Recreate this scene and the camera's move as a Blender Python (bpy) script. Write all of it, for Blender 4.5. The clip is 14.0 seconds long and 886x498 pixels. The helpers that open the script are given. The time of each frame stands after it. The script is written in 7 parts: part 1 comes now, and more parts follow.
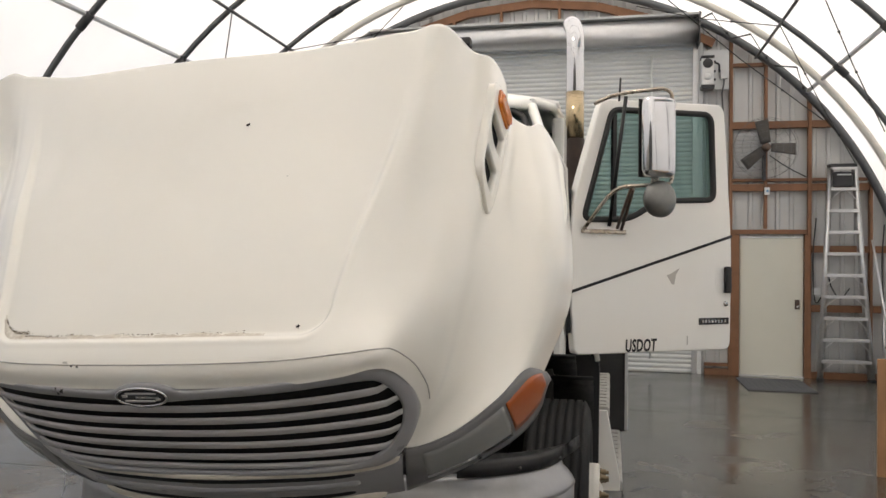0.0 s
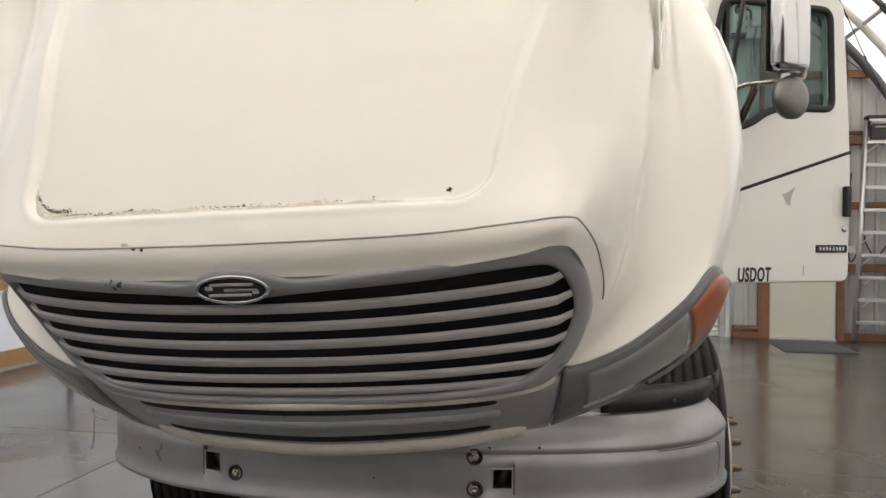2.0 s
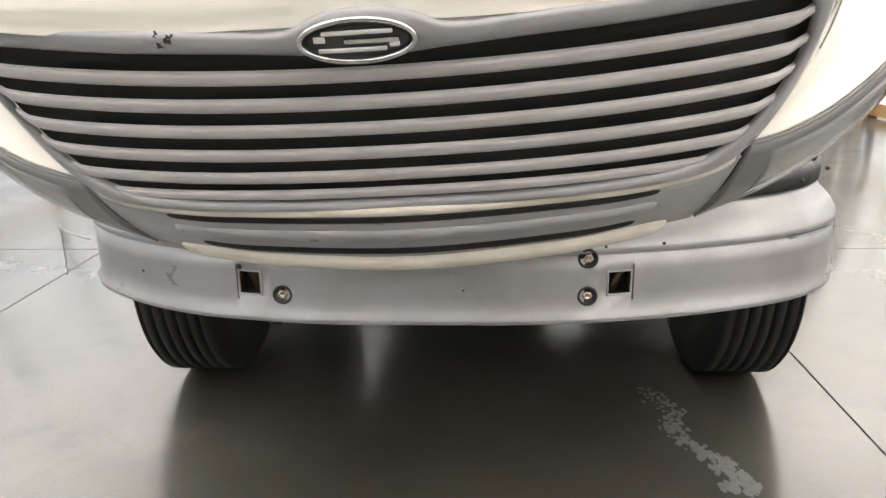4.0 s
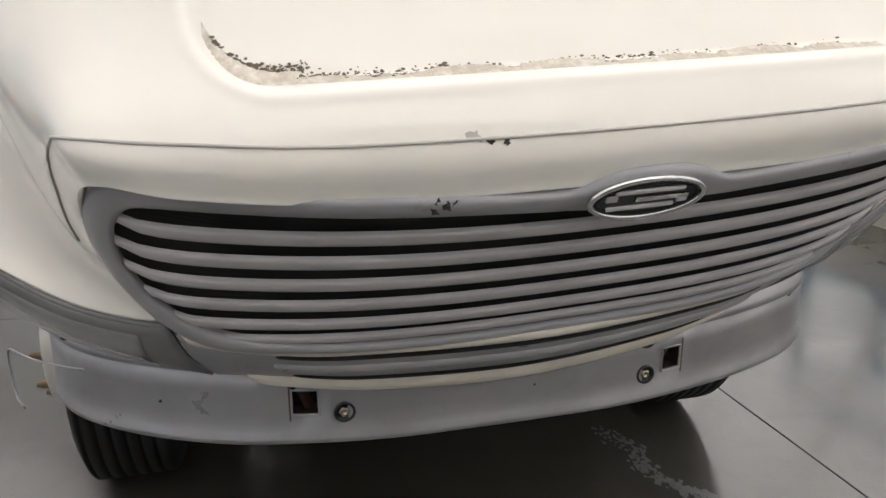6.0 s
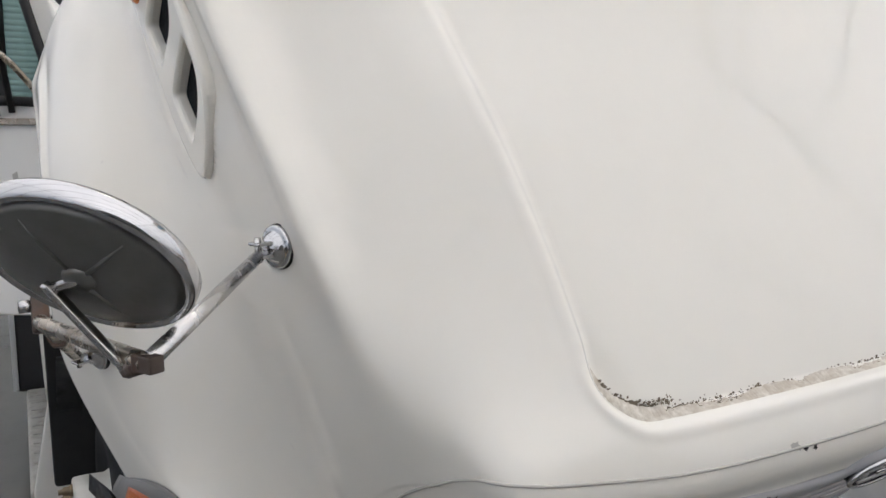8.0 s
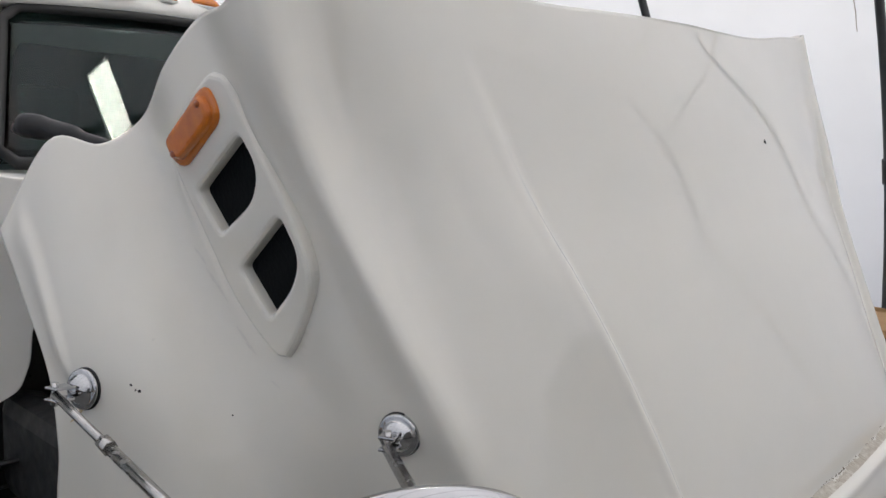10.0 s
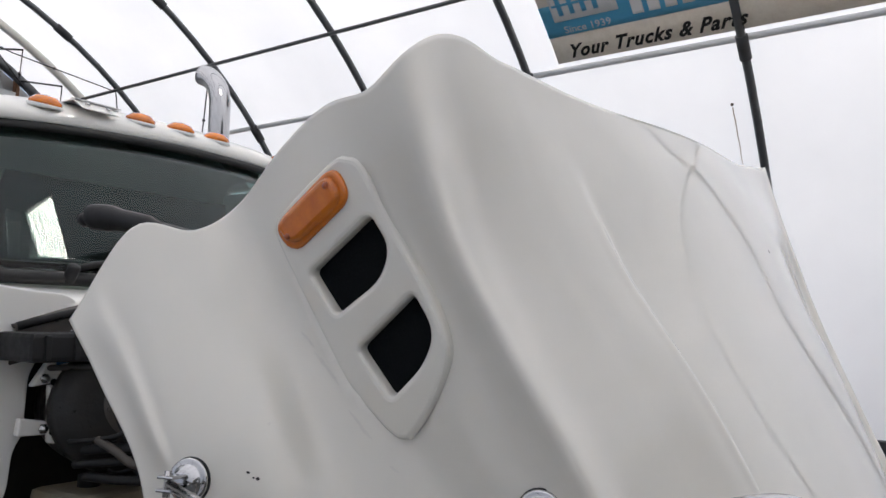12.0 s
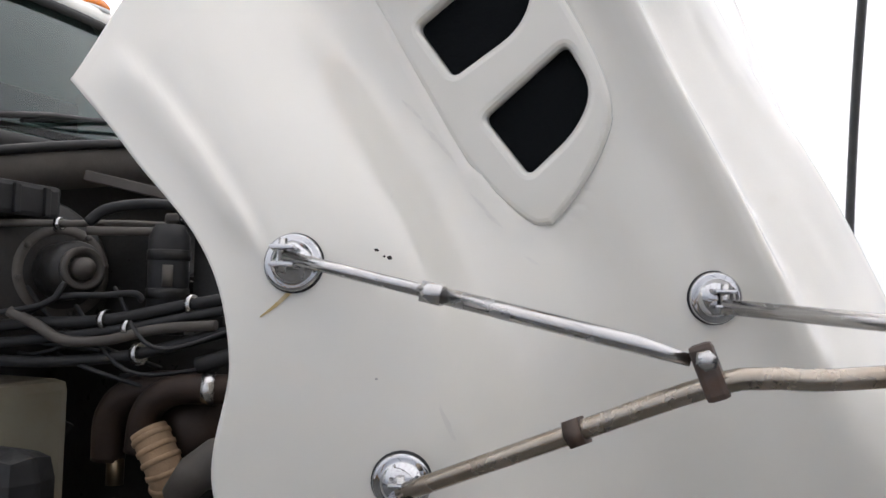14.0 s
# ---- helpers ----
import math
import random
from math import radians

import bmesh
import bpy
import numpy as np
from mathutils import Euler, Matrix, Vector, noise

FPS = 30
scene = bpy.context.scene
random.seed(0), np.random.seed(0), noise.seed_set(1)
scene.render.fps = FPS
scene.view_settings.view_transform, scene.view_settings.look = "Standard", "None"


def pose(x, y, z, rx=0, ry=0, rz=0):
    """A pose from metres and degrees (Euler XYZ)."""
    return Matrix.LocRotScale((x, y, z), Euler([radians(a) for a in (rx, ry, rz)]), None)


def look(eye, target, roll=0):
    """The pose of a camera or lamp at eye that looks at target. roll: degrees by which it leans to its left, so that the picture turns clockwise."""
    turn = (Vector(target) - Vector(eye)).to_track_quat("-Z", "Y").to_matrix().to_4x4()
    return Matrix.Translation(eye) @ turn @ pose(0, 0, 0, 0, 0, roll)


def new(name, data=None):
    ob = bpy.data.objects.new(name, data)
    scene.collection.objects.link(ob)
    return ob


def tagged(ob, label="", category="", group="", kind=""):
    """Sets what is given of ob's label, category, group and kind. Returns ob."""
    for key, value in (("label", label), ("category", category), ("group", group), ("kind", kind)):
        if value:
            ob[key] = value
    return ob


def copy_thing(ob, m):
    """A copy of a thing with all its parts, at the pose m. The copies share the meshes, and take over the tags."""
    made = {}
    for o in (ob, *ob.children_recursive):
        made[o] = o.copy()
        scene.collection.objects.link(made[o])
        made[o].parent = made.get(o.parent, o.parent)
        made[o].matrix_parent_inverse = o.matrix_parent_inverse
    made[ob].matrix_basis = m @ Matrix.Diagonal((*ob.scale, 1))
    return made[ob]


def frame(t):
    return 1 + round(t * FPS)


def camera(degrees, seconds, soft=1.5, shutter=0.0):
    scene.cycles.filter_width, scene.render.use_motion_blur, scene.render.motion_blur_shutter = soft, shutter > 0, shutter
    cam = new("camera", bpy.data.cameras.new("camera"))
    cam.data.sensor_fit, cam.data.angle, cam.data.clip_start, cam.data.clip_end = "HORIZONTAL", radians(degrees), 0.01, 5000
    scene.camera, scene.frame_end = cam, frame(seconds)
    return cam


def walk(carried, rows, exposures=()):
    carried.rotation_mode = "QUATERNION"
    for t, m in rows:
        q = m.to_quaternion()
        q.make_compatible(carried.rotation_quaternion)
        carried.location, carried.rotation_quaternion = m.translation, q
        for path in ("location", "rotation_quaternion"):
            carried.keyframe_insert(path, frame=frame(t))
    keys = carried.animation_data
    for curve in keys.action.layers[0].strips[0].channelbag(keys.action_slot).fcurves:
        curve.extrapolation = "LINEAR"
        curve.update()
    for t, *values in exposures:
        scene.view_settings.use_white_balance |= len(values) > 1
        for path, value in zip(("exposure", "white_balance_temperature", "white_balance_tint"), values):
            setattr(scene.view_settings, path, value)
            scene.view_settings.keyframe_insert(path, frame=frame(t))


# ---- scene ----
cam = camera(58.9, 14.0)
PATH = [
    (0, (1.271, -2.725, 1.688), (0.852, -0.77, 1.709), 0.5),
    (0.5, (1.07, -2.638, 1.641), (0.67, -0.679, 1.664), 0.5),
    (1, (0.93, -2.543, 1.56), (0.547, -0.58, 1.58), 0.4),
    (1.5, (0.804, -2.361, 1.476), (0.426, -0.398, 1.496), 0.3),
    (2, (0.699, -2.229, 1.39), (0.32, -0.265, 1.36), 0.3),
    (2.5, (0.569, -2.113, 1.314), (0.204, -0.159, 1.092), 0.3),
    (2.7, (0.503, -2.07, 1.291), (0.17, -0.121, 0.991), 0.0),
    (4.8, (-0.119, -1.701, 1.314), (-0.029, 0.213, 0.74), -0.3),
    (5, (-0.187, -1.691, 1.353), (-0.027, 0.218, 0.778), -0.1),
    (5.5, (-0.352, -1.641, 1.418), (0.043, 0.233, 0.842), 0.1),
    (6, (-0.563, -1.575, 1.496), (-0.057, 0.278, 0.937), -0.1),
    (6.5, (-0.764, -1.557, 1.575), (-0.161, 0.285, 1.084), -0.4),
    (7, (-0.962, -1.565, 1.641), (-0.212, 0.245, 1.241), -0.1),
    (7.5, (-1.124, -1.533, 1.698), (-0.237, 0.229, 1.369), 0.0),
    (8, (-1.253, -1.414, 1.814), (-0.314, 0.326, 1.516), 0.5),
    (10.3, (-1.709, -1.07, 2.029), (-0.202, 0.239, 1.903), 1.7),
    (10.5, (-1.714, -1.039, 1.996), (-0.188, 0.253, 2.002), 1.2),
    (11, (-1.76, -0.98, 2.004), (-0.194, 0.257, 2.142), 1.3),
    (11.5, (-1.86, -0.926, 1.973), (-0.269, 0.271, 2.156), 1.4),
    (12, (-1.952, -0.853, 1.909), (-0.322, 0.29, 2.1), 1.2),
    (12.5, (-1.961, -0.756, 1.854), (-0.259, 0.283, 2.009), 1.7),
    (13, (-1.92, -0.619, 1.766), (-0.145, 0.287, 1.935), 1.5),
    (13.5, (-1.909, -0.48, 1.679), (-0.081, 0.308, 1.879), 1.1),
    (14, (-1.95, -0.346, 1.636), (-0.086, 0.365, 1.769), 1.1),
]
EXPOSURES = [(0.0, 1.27, 7600, 8), (2.0, 1.50, 7700, 7), (2.7, 2.05, 7700, 7), (4.8, 3.02, 7650, 7), (5.2, 2.60, 7650, 8), (5.6, 2.05, 7450, 8), (6.0, 1.75, 7250, 8), (6.5, 1.40, 7050, 8), (7.0, 1.00, 6900, 8),
             (7.6, 0.87, 6850, 8), (8.0, 1.32, 6800, 8), (8.2, 1.43, 6800, 8), (10.3, 0.77, 6700, 8), (12.5, 0.81, 6600, 9), (13.5, 1.00, 6700, 9), (14.0, 1.48, 6700, 9)]
walk(cam, [(t, look(eye, target, roll)) for t, eye, target, roll in PATH], EXPOSURES)

SKY, SUN = 0.15, 1.5
MOUNTS = ((-10.05, 2.225), (-5.55, 2.275), (-9.70, 3.47))     # rear, front and low mirror cups on the hood's face
MIRROR_AT, MIRROR_N = (-1.202, -0.645, 1.696), (-0.462, -0.549, -0.696)
ELBOW_AT = (-1.162, -0.687, 1.605)

# ---- daylight: an overcast sky outside a translucent membrane ----
world = bpy.data.worlds.new("overcast_sky")
scene.world = world
world.use_nodes = True
wn = world.node_tree
sky = wn.nodes.new("ShaderNodeTexSky")
sky.sky_type = "NISHITA"
sky.sun_disc = False
sky.sun_elevation = radians(66.0)
sky.sun_rotation = radians(164)
sky.air_density, sky.dust_density, sky.ozone_density = 1.0, 4.0, 0.6
wn.links.new(sky.outputs["Color"], wn.nodes["Background"].inputs["Color"])
wn.nodes["Background"].inputs["Strength"].default_value = SKY
sun_data = bpy.data.lights.new("sun", "SUN")
sun_data.energy, sun_data.angle, sun_data.color = SUN, radians(15), (1.0, 0.96, 0.9)
sun = new("sun", sun_data)
sun.matrix_basis = look((2.5, -9.0, 21.0), (0, 0, 0))


# ---- materials ----
def material(name, base, rough=0.5, metal=0.0, coat=0.0, grain=0.0, grain_size=40.0, tint=None, stain=0.0, stain_size=3.0,
             bump=0.0, bump_size=60.0, rough_var=0.0, transmission=0.0, ior=1.45, island=0.0, spec=0.5):
    """A surface with two scales of colour variation, uneven gloss and fine relief."""
    m = bpy.data.materials.new(name)
    m.use_nodes = True
    nt = m.node_tree
    b = nt.nodes["Principled BSDF"]
    b.inputs["Base Color"].default_value = (*base, 1)
    b.inputs["Roughness"].default_value, b.inputs["Metallic"].default_value = rough, metal
    b.inputs["Coat Weight"].default_value, b.inputs["Coat Roughness"].default_value = coat, 0.05
    b.inputs["Transmission Weight"].default_value, b.inputs["IOR"].default_value = transmission, ior
    b.inputs["Specular IOR Level"].default_value = spec
    co = nt.nodes.new("ShaderNodeTexCoord").outputs["Object"]

    def cloud(size, detail=6.0, rough_=0.6):
        n = nt.nodes.new("ShaderNodeTexNoise")
        n.inputs["Scale"].default_value, n.inputs["Detail"].default_value, n.inputs["Roughness"].default_value = size, detail, rough_
        nt.links.new(co, n.inputs["Vector"])
        return n.outputs["Fac"]

    def ramp(fac, lo, hi, a, c):
        r = nt.nodes.new("ShaderNodeMapRange")
        r.inputs["From Min"].default_value, r.inputs["From Max"].default_value = lo, hi
        r.inputs["To Min"].default_value, r.inputs["To Max"].default_value = a, c
        nt.links.new(fac, r.inputs["Value"])
        return r.outputs["Result"]

    def blend(fac, a, c):
        x = nt.nodes.new("ShaderNodeMix")
        x.data_type = "RGBA"
        nt.links.new(fac, x.inputs["Factor"])
        for s, v in (("A", a), ("B", c)):
            sock = [q for q in x.inputs if q.name == s and q.type == "RGBA"][0]
            if isinstance(v, tuple):
                sock.default_value = (*v, 1)
            else:
                nt.links.new(v, sock)
        return [q for q in x.outputs if q.type == "RGBA"][0]

    colour = base
    if stain:
        colour = blend(ramp(cloud(stain_size), 0.45, 0.75, 0, stain), colour, tint or tuple(v * 0.5 for v in base))
    if grain:
        colour = blend(ramp(cloud(grain_size, 8), 0.3, 0.8, 0, grain), colour, tuple(v * 0.6 for v in base))
    if island:
        g = nt.nodes.new("ShaderNodeObjectInfo").outputs["Random"]
        colour = blend(ramp(g, 0, 1, 0, island), colour, tuple(v * 0.55 for v in base))
    if not isinstance(colour, tuple):
        nt.links.new(colour, b.inputs["Base Color"])
    if rough_var:
        nt.links.new(ramp(cloud(stain_size * 2.3), 0.3, 0.7, max(0.02, rough - rough_var), min(1, rough + rough_var)), b.inputs["Roughness"])
    if bump:
        bm_ = nt.nodes.new("ShaderNodeBump")
        bm_.inputs["Strength"].default_value, bm_.inputs["Distance"].default_value = 1.0, bump
        nt.links.new(cloud(bump_size, 5), bm_.inputs["Height"])
        nt.links.new(bm_.outputs["Normal"], b.inputs["Normal"])
    return m


PAINT = material("white_paint", (0.79, 0.765, 0.695), 0.38, coat=1.0, stain=0.10, stain_size=2.2, tint=(0.62, 0.57, 0.48), grain=0.03, grain_size=25, bump=0.0004, bump_size=6, rough_var=0.06)
CAB = material("cab_paint", (0.80, 0.79, 0.75), 0.38, coat=0.7, stain=0.12, stain_size=2.0, tint=(0.60, 0.56, 0.5), bump=0.0003, bump_size=7, rough_var=0.06)
SILVER = material("silver_bumper_paint", (0.31, 0.31, 0.318), 0.36, metal=0.5, stain=0.6, stain_size=4, tint=(0.19, 0.185, 0.175), grain=0.10, grain_size=70, rough_var=0.1, bump=0.0003, bump_size=30)
GREY = material("grey_moulded_plastic", (0.29, 0.29, 0.30), 0.34, stain=0.3, stain_size=6, tint=(0.34, 0.33, 0.31), grain=0.08, rough_var=0.08, bump=0.0002, bump_size=80)
BAR = material("grille_bar_plastic", (0.47, 0.455, 0.455), 0.55, stain=0.25, stain_size=8, tint=(0.25, 0.24, 0.23), grain=0.12, grain_size=90, rough_var=0.08)
CREAM = material("cream_plastic_lip", (0.66, 0.62, 0.54), 0.5, stain=0.5, stain_size=7, tint=(0.40, 0.35, 0.28), grain=0.15, grain_size=60)
BLACK = material("black_plastic", (0.012, 0.012, 0.013), 0.5, stain=0.4, stain_size=8, tint=(0.03, 0.03, 0.03), rough_var=0.15, bump=0.0004, bump_size=120)
# near-black that stands in for the shade in holes, slots and gaps
VOID = material("cavity_shade_black", (0.006, 0.006, 0.007), 0.8)
RUBBER = material("tyre_rubber", (0.011, 0.011, 0.0115), 0.66, spec=0.3, stain=0.4, stain_size=5, tint=(0.022, 0.021, 0.02), bump=0.0006, bump_size=90)
GASKET = material("window_rubber", (0.02, 0.02, 0.02), 0.6)
CHROME = material("chrome", (0.56, 0.56, 0.57), 0.10, metal=1.0, stain=0.3, stain_size=12, tint=(0.45, 0.43, 0.41), rough_var=0.06)
STEEL = material("stainless_steel", (0.56, 0.55, 0.54), 0.22, metal=1.0, stain=0.4, stain_size=14, tint=(0.40, 0.36, 0.31), grain=0.1, rough_var=0.1)
RUST = material("rusty_steel", (0.11, 0.085, 0.072), 0.5, metal=0.6, stain=0.9, stain_size=25, tint=(0.13, 0.06, 0.03), rough_var=0.2, bump=0.0006, bump_size=90)
AMBER = material("amber_lens", (0.70, 0.185, 0.009), 0.20, coat=0.8, stain=0.75, stain_size=16, tint=(0.42, 0.085, 0.006), rough_var=0.06, bump=0.0003, bump_size=120)
DULL_AMBER = material("faded_amber_lens", (0.42, 0.095, 0.018), 0.3, coat=0.4, stain=0.5, stain_size=9, tint=(0.27, 0.06, 0.014), bump=0.0008, bump_size=200)
LENS = material("clear_lens", (0.22, 0.223, 0.218), 0.12, coat=0.5, stain=0.3, stain_size=10, tint=(0.30, 0.30, 0.28), spec=0.6)
GLASS = material("tinted_glass", (0.26, 0.40, 0.38), 0.02, transmission=1.0, ior=1.32)
MIRROR_BACK = material("mirror_back_metal", (0.20, 0.20, 0.19), 0.38, metal=0.7, stain=0.6, stain_size=7, tint=(0.10, 0.10, 0.09), rough_var=0.12, bump=0.0004, bump_size=40)
ALUMINIUM = material("aluminium", (0.62, 0.62, 0.62), 0.38, metal=0.9, stain=0.3, stain_size=8, tint=(0.42, 0.42, 0.41), rough_var=0.1)
ENGINE = material("dirty_engine_iron", (0.026, 0.025, 0.024), 0.45, metal=0.3, stain=0.7, stain_size=10, tint=(0.036, 0.031, 0.027), rough_var=0.2, bump=0.002, bump_size=40)
HOSE = material("engine_hose_rubber", (0.02, 0.02, 0.021), 0.5, stain=0.5, stain_size=15, tint=(0.032, 0.031, 0.03), rough_var=0.15, spec=0.3)
TANK = material("aged_coolant_tank", (0.27, 0.25, 0.19), 0.5, stain=0.8, stain_size=6, tint=(0.22, 0.17, 0.10), rough_var=0.1)
BROWN = material("heat_browned_pipe", (0.026, 0.016, 0.012), 0.55, metal=0.4, stain=0.9, stain_size=14, tint=(0.045, 0.026, 0.016), bump=0.001, bump_size=60)
WRAP = material("tan_exhaust_wrap", (0.30, 0.20, 0.12), 0.8, stain=0.6, stain_size=14, tint=(0.15, 0.09, 0.05), bump=0.002, bump_size=80)
SEAT = material("seat_cloth", (0.085, 0.11, 0.112), 0.9, grain=0.3, grain_size=150)
DASH = material("dash_plastic", (0.018, 0.018, 0.02), 0.6)
BACKING = material("black_foil", (0.015, 0.015, 0.015), 0.6)
WOOD = material("framing_lumber", (0.24, 0.115, 0.060), 0.7, stain=0.6, stain_size=6, tint=(0.13, 0.058, 0.032), grain=0.35, grain_size=45, bump=0.0008, bump_size=70, island=0.4)
BOARD = material("yellowed_pine_board", (0.50, 0.30, 0.14), 0.7, stain=0.5, stain_size=4, tint=(0.36, 0.19, 0.09), grain=0.3, grain_size=40, island=0.3)
PLY = material("plywood_panel", (0.42, 0.23, 0.12), 0.65, stain=0.4, stain_size=3, tint=(0.33, 0.17, 0.085), grain=0.2, grain_size=30)
SHEET = material("galvanised_wall_sheet", (0.50, 0.505, 0.50), 0.5, metal=0.35, stain=0.35, stain_size=2.5, tint=(0.40, 0.40, 0.39), grain=0.06, rough_var=0.1)
SLAT = material("roll_door_slat", (0.58, 0.59, 0.575), 0.45, stain=0.3, stain_size=3, tint=(0.44, 0.44, 0.42), rough_var=0.1)
GALV = material("galvanised_pipe", (0.115, 0.12, 0.125), 0.45, metal=0.5, stain=0.5, stain_size=8, tint=(0.07, 0.075, 0.08), rough_var=0.12)
PALE = material("pale_pipe_sleeve", (0.62, 0.60, 0.55), 0.6, stain=0.3, stain_size=6, tint=(0.48, 0.45, 0.4))
STRAP = material("grey_strap", (0.66, 0.67, 0.68), 0.6, stain=0.2)
CABLE = material("black_cable", (0.015, 0.015, 0.016), 0.6)
DOORPAINT = material("beige_steel_door", (0.62, 0.61, 0.53), 0.45, stain=0.2, stain_size=2, tint=(0.5, 0.48, 0.41), rough_var=0.08)
MAT = material("grey_door_mat", (0.10, 0.105, 0.11), 0.95, grain=0.5, grain_size=120, bump=0.003, bump_size=160)
BLUE = material("blue_rack_paint", (0.06, 0.24, 0.42), 0.45, stain=0.4, stain_size=8, tint=(0.10, 0.26, 0.36), grain=0.1)
BIN = material("grey_plastic_bin", (0.33, 0.32, 0.29), 0.6, stain=0.4, stain_size=5, tint=(0.22, 0.20, 0.17))
INK = material("black_vinyl_letter", (0.012, 0.012, 0.012), 0.5)
WHITE_INK = material("white_print", (0.75, 0.76, 0.76), 0.6)
TRIM_GREY = material("grey_box_enamel", (0.55, 0.56, 0.56), 0.45, stain=0.2)
CASE = material("dark_case", (0.03, 0.03, 0.032), 0.5)
DIRT = material("lichen_dirt", (0.17, 0.14, 0.10), 0.95, stain=0.8, stain_size=90, tint=(0.07, 0.055, 0.04), bump=0.001, bump_size=300)
BRONZE = material("heat_tinted_chrome", (0.42, 0.33, 0.21), 0.2, metal=1.0, stain=0.6, stain_size=5, tint=(0.25, 0.17, 0.10), rough_var=0.08)
TARNISH = material("tarnished_nickel", (0.42, 0.37, 0.31), 0.26, metal=1.0, stain=0.7, stain_size=18, tint=(0.24, 0.17, 0.11), rough_var=0.1)
CHIP = material("bare_chip", (0.03, 0.026, 0.024), 0.9)
RUST_STREAK = material("rust_streak", (0.50, 0.36, 0.14), 0.6, stain=0.6, stain_size=40, tint=(0.66, 0.58, 0.44))
SEAM = material("seam_shadow_gap", (0.44, 0.425, 0.39), 0.7)
GLOW = bpy.data.materials.new("lit_tube")
GLOW.use_nodes = True
GLOW.node_tree.nodes["Principled BSDF"].inputs["Emission Color"].default_value = (1.0, 0.97, 0.9, 1)
GLOW.node_tree.nodes["Principled BSDF"].inputs["Emission Strength"].default_value = 14.0


def membrane():
    """White woven cover that lets daylight through, with faint folds and grime."""
    m = bpy.data.materials.new("translucent_membrane")
    m.use_nodes = True
    nt = m.node_tree
    nt.nodes.remove(nt.nodes["Principled BSDF"])
    co = nt.nodes.new("ShaderNodeTexCoord").outputs["Object"]
    n = nt.nodes.new("ShaderNodeTexNoise")
    n.inputs["Scale"].default_value, n.inputs["Detail"].default_value = 0.7, 5
    nt.links.new(co, n.inputs["Vector"])
    r = nt.nodes.new("ShaderNodeValToRGB")
    r.color_ramp.elements[0].position, r.color_ramp.elements[0].color = 0.3, (0.79, 0.80, 0.815, 1)
    r.color_ramp.elements[1].position, r.color_ramp.elements[1].color = 0.7, (0.89, 0.895, 0.905, 1)
    nt.links.new(n.outputs["Fac"], r.inputs["Fac"])
    d, t = nt.nodes.new("ShaderNodeBsdfDiffuse"), nt.nodes.new("ShaderNodeBsdfTranslucent")
    mix = nt.nodes.new("ShaderNodeMixShader")
    mix.inputs["Fac"].default_value = 0.55
    for s in (d, t):
        nt.links.new(r.outputs["Color"], s.inputs["Color"])
    nt.links.new(d.outputs["BSDF"], mix.inputs[1])
    nt.links.new(t.outputs["BSDF"], mix.inputs[2])
    nt.links.new(mix.outputs["Shader"], nt.nodes["Material Output"].inputs["Surface"])
    return m


MEMBRANE = membrane()


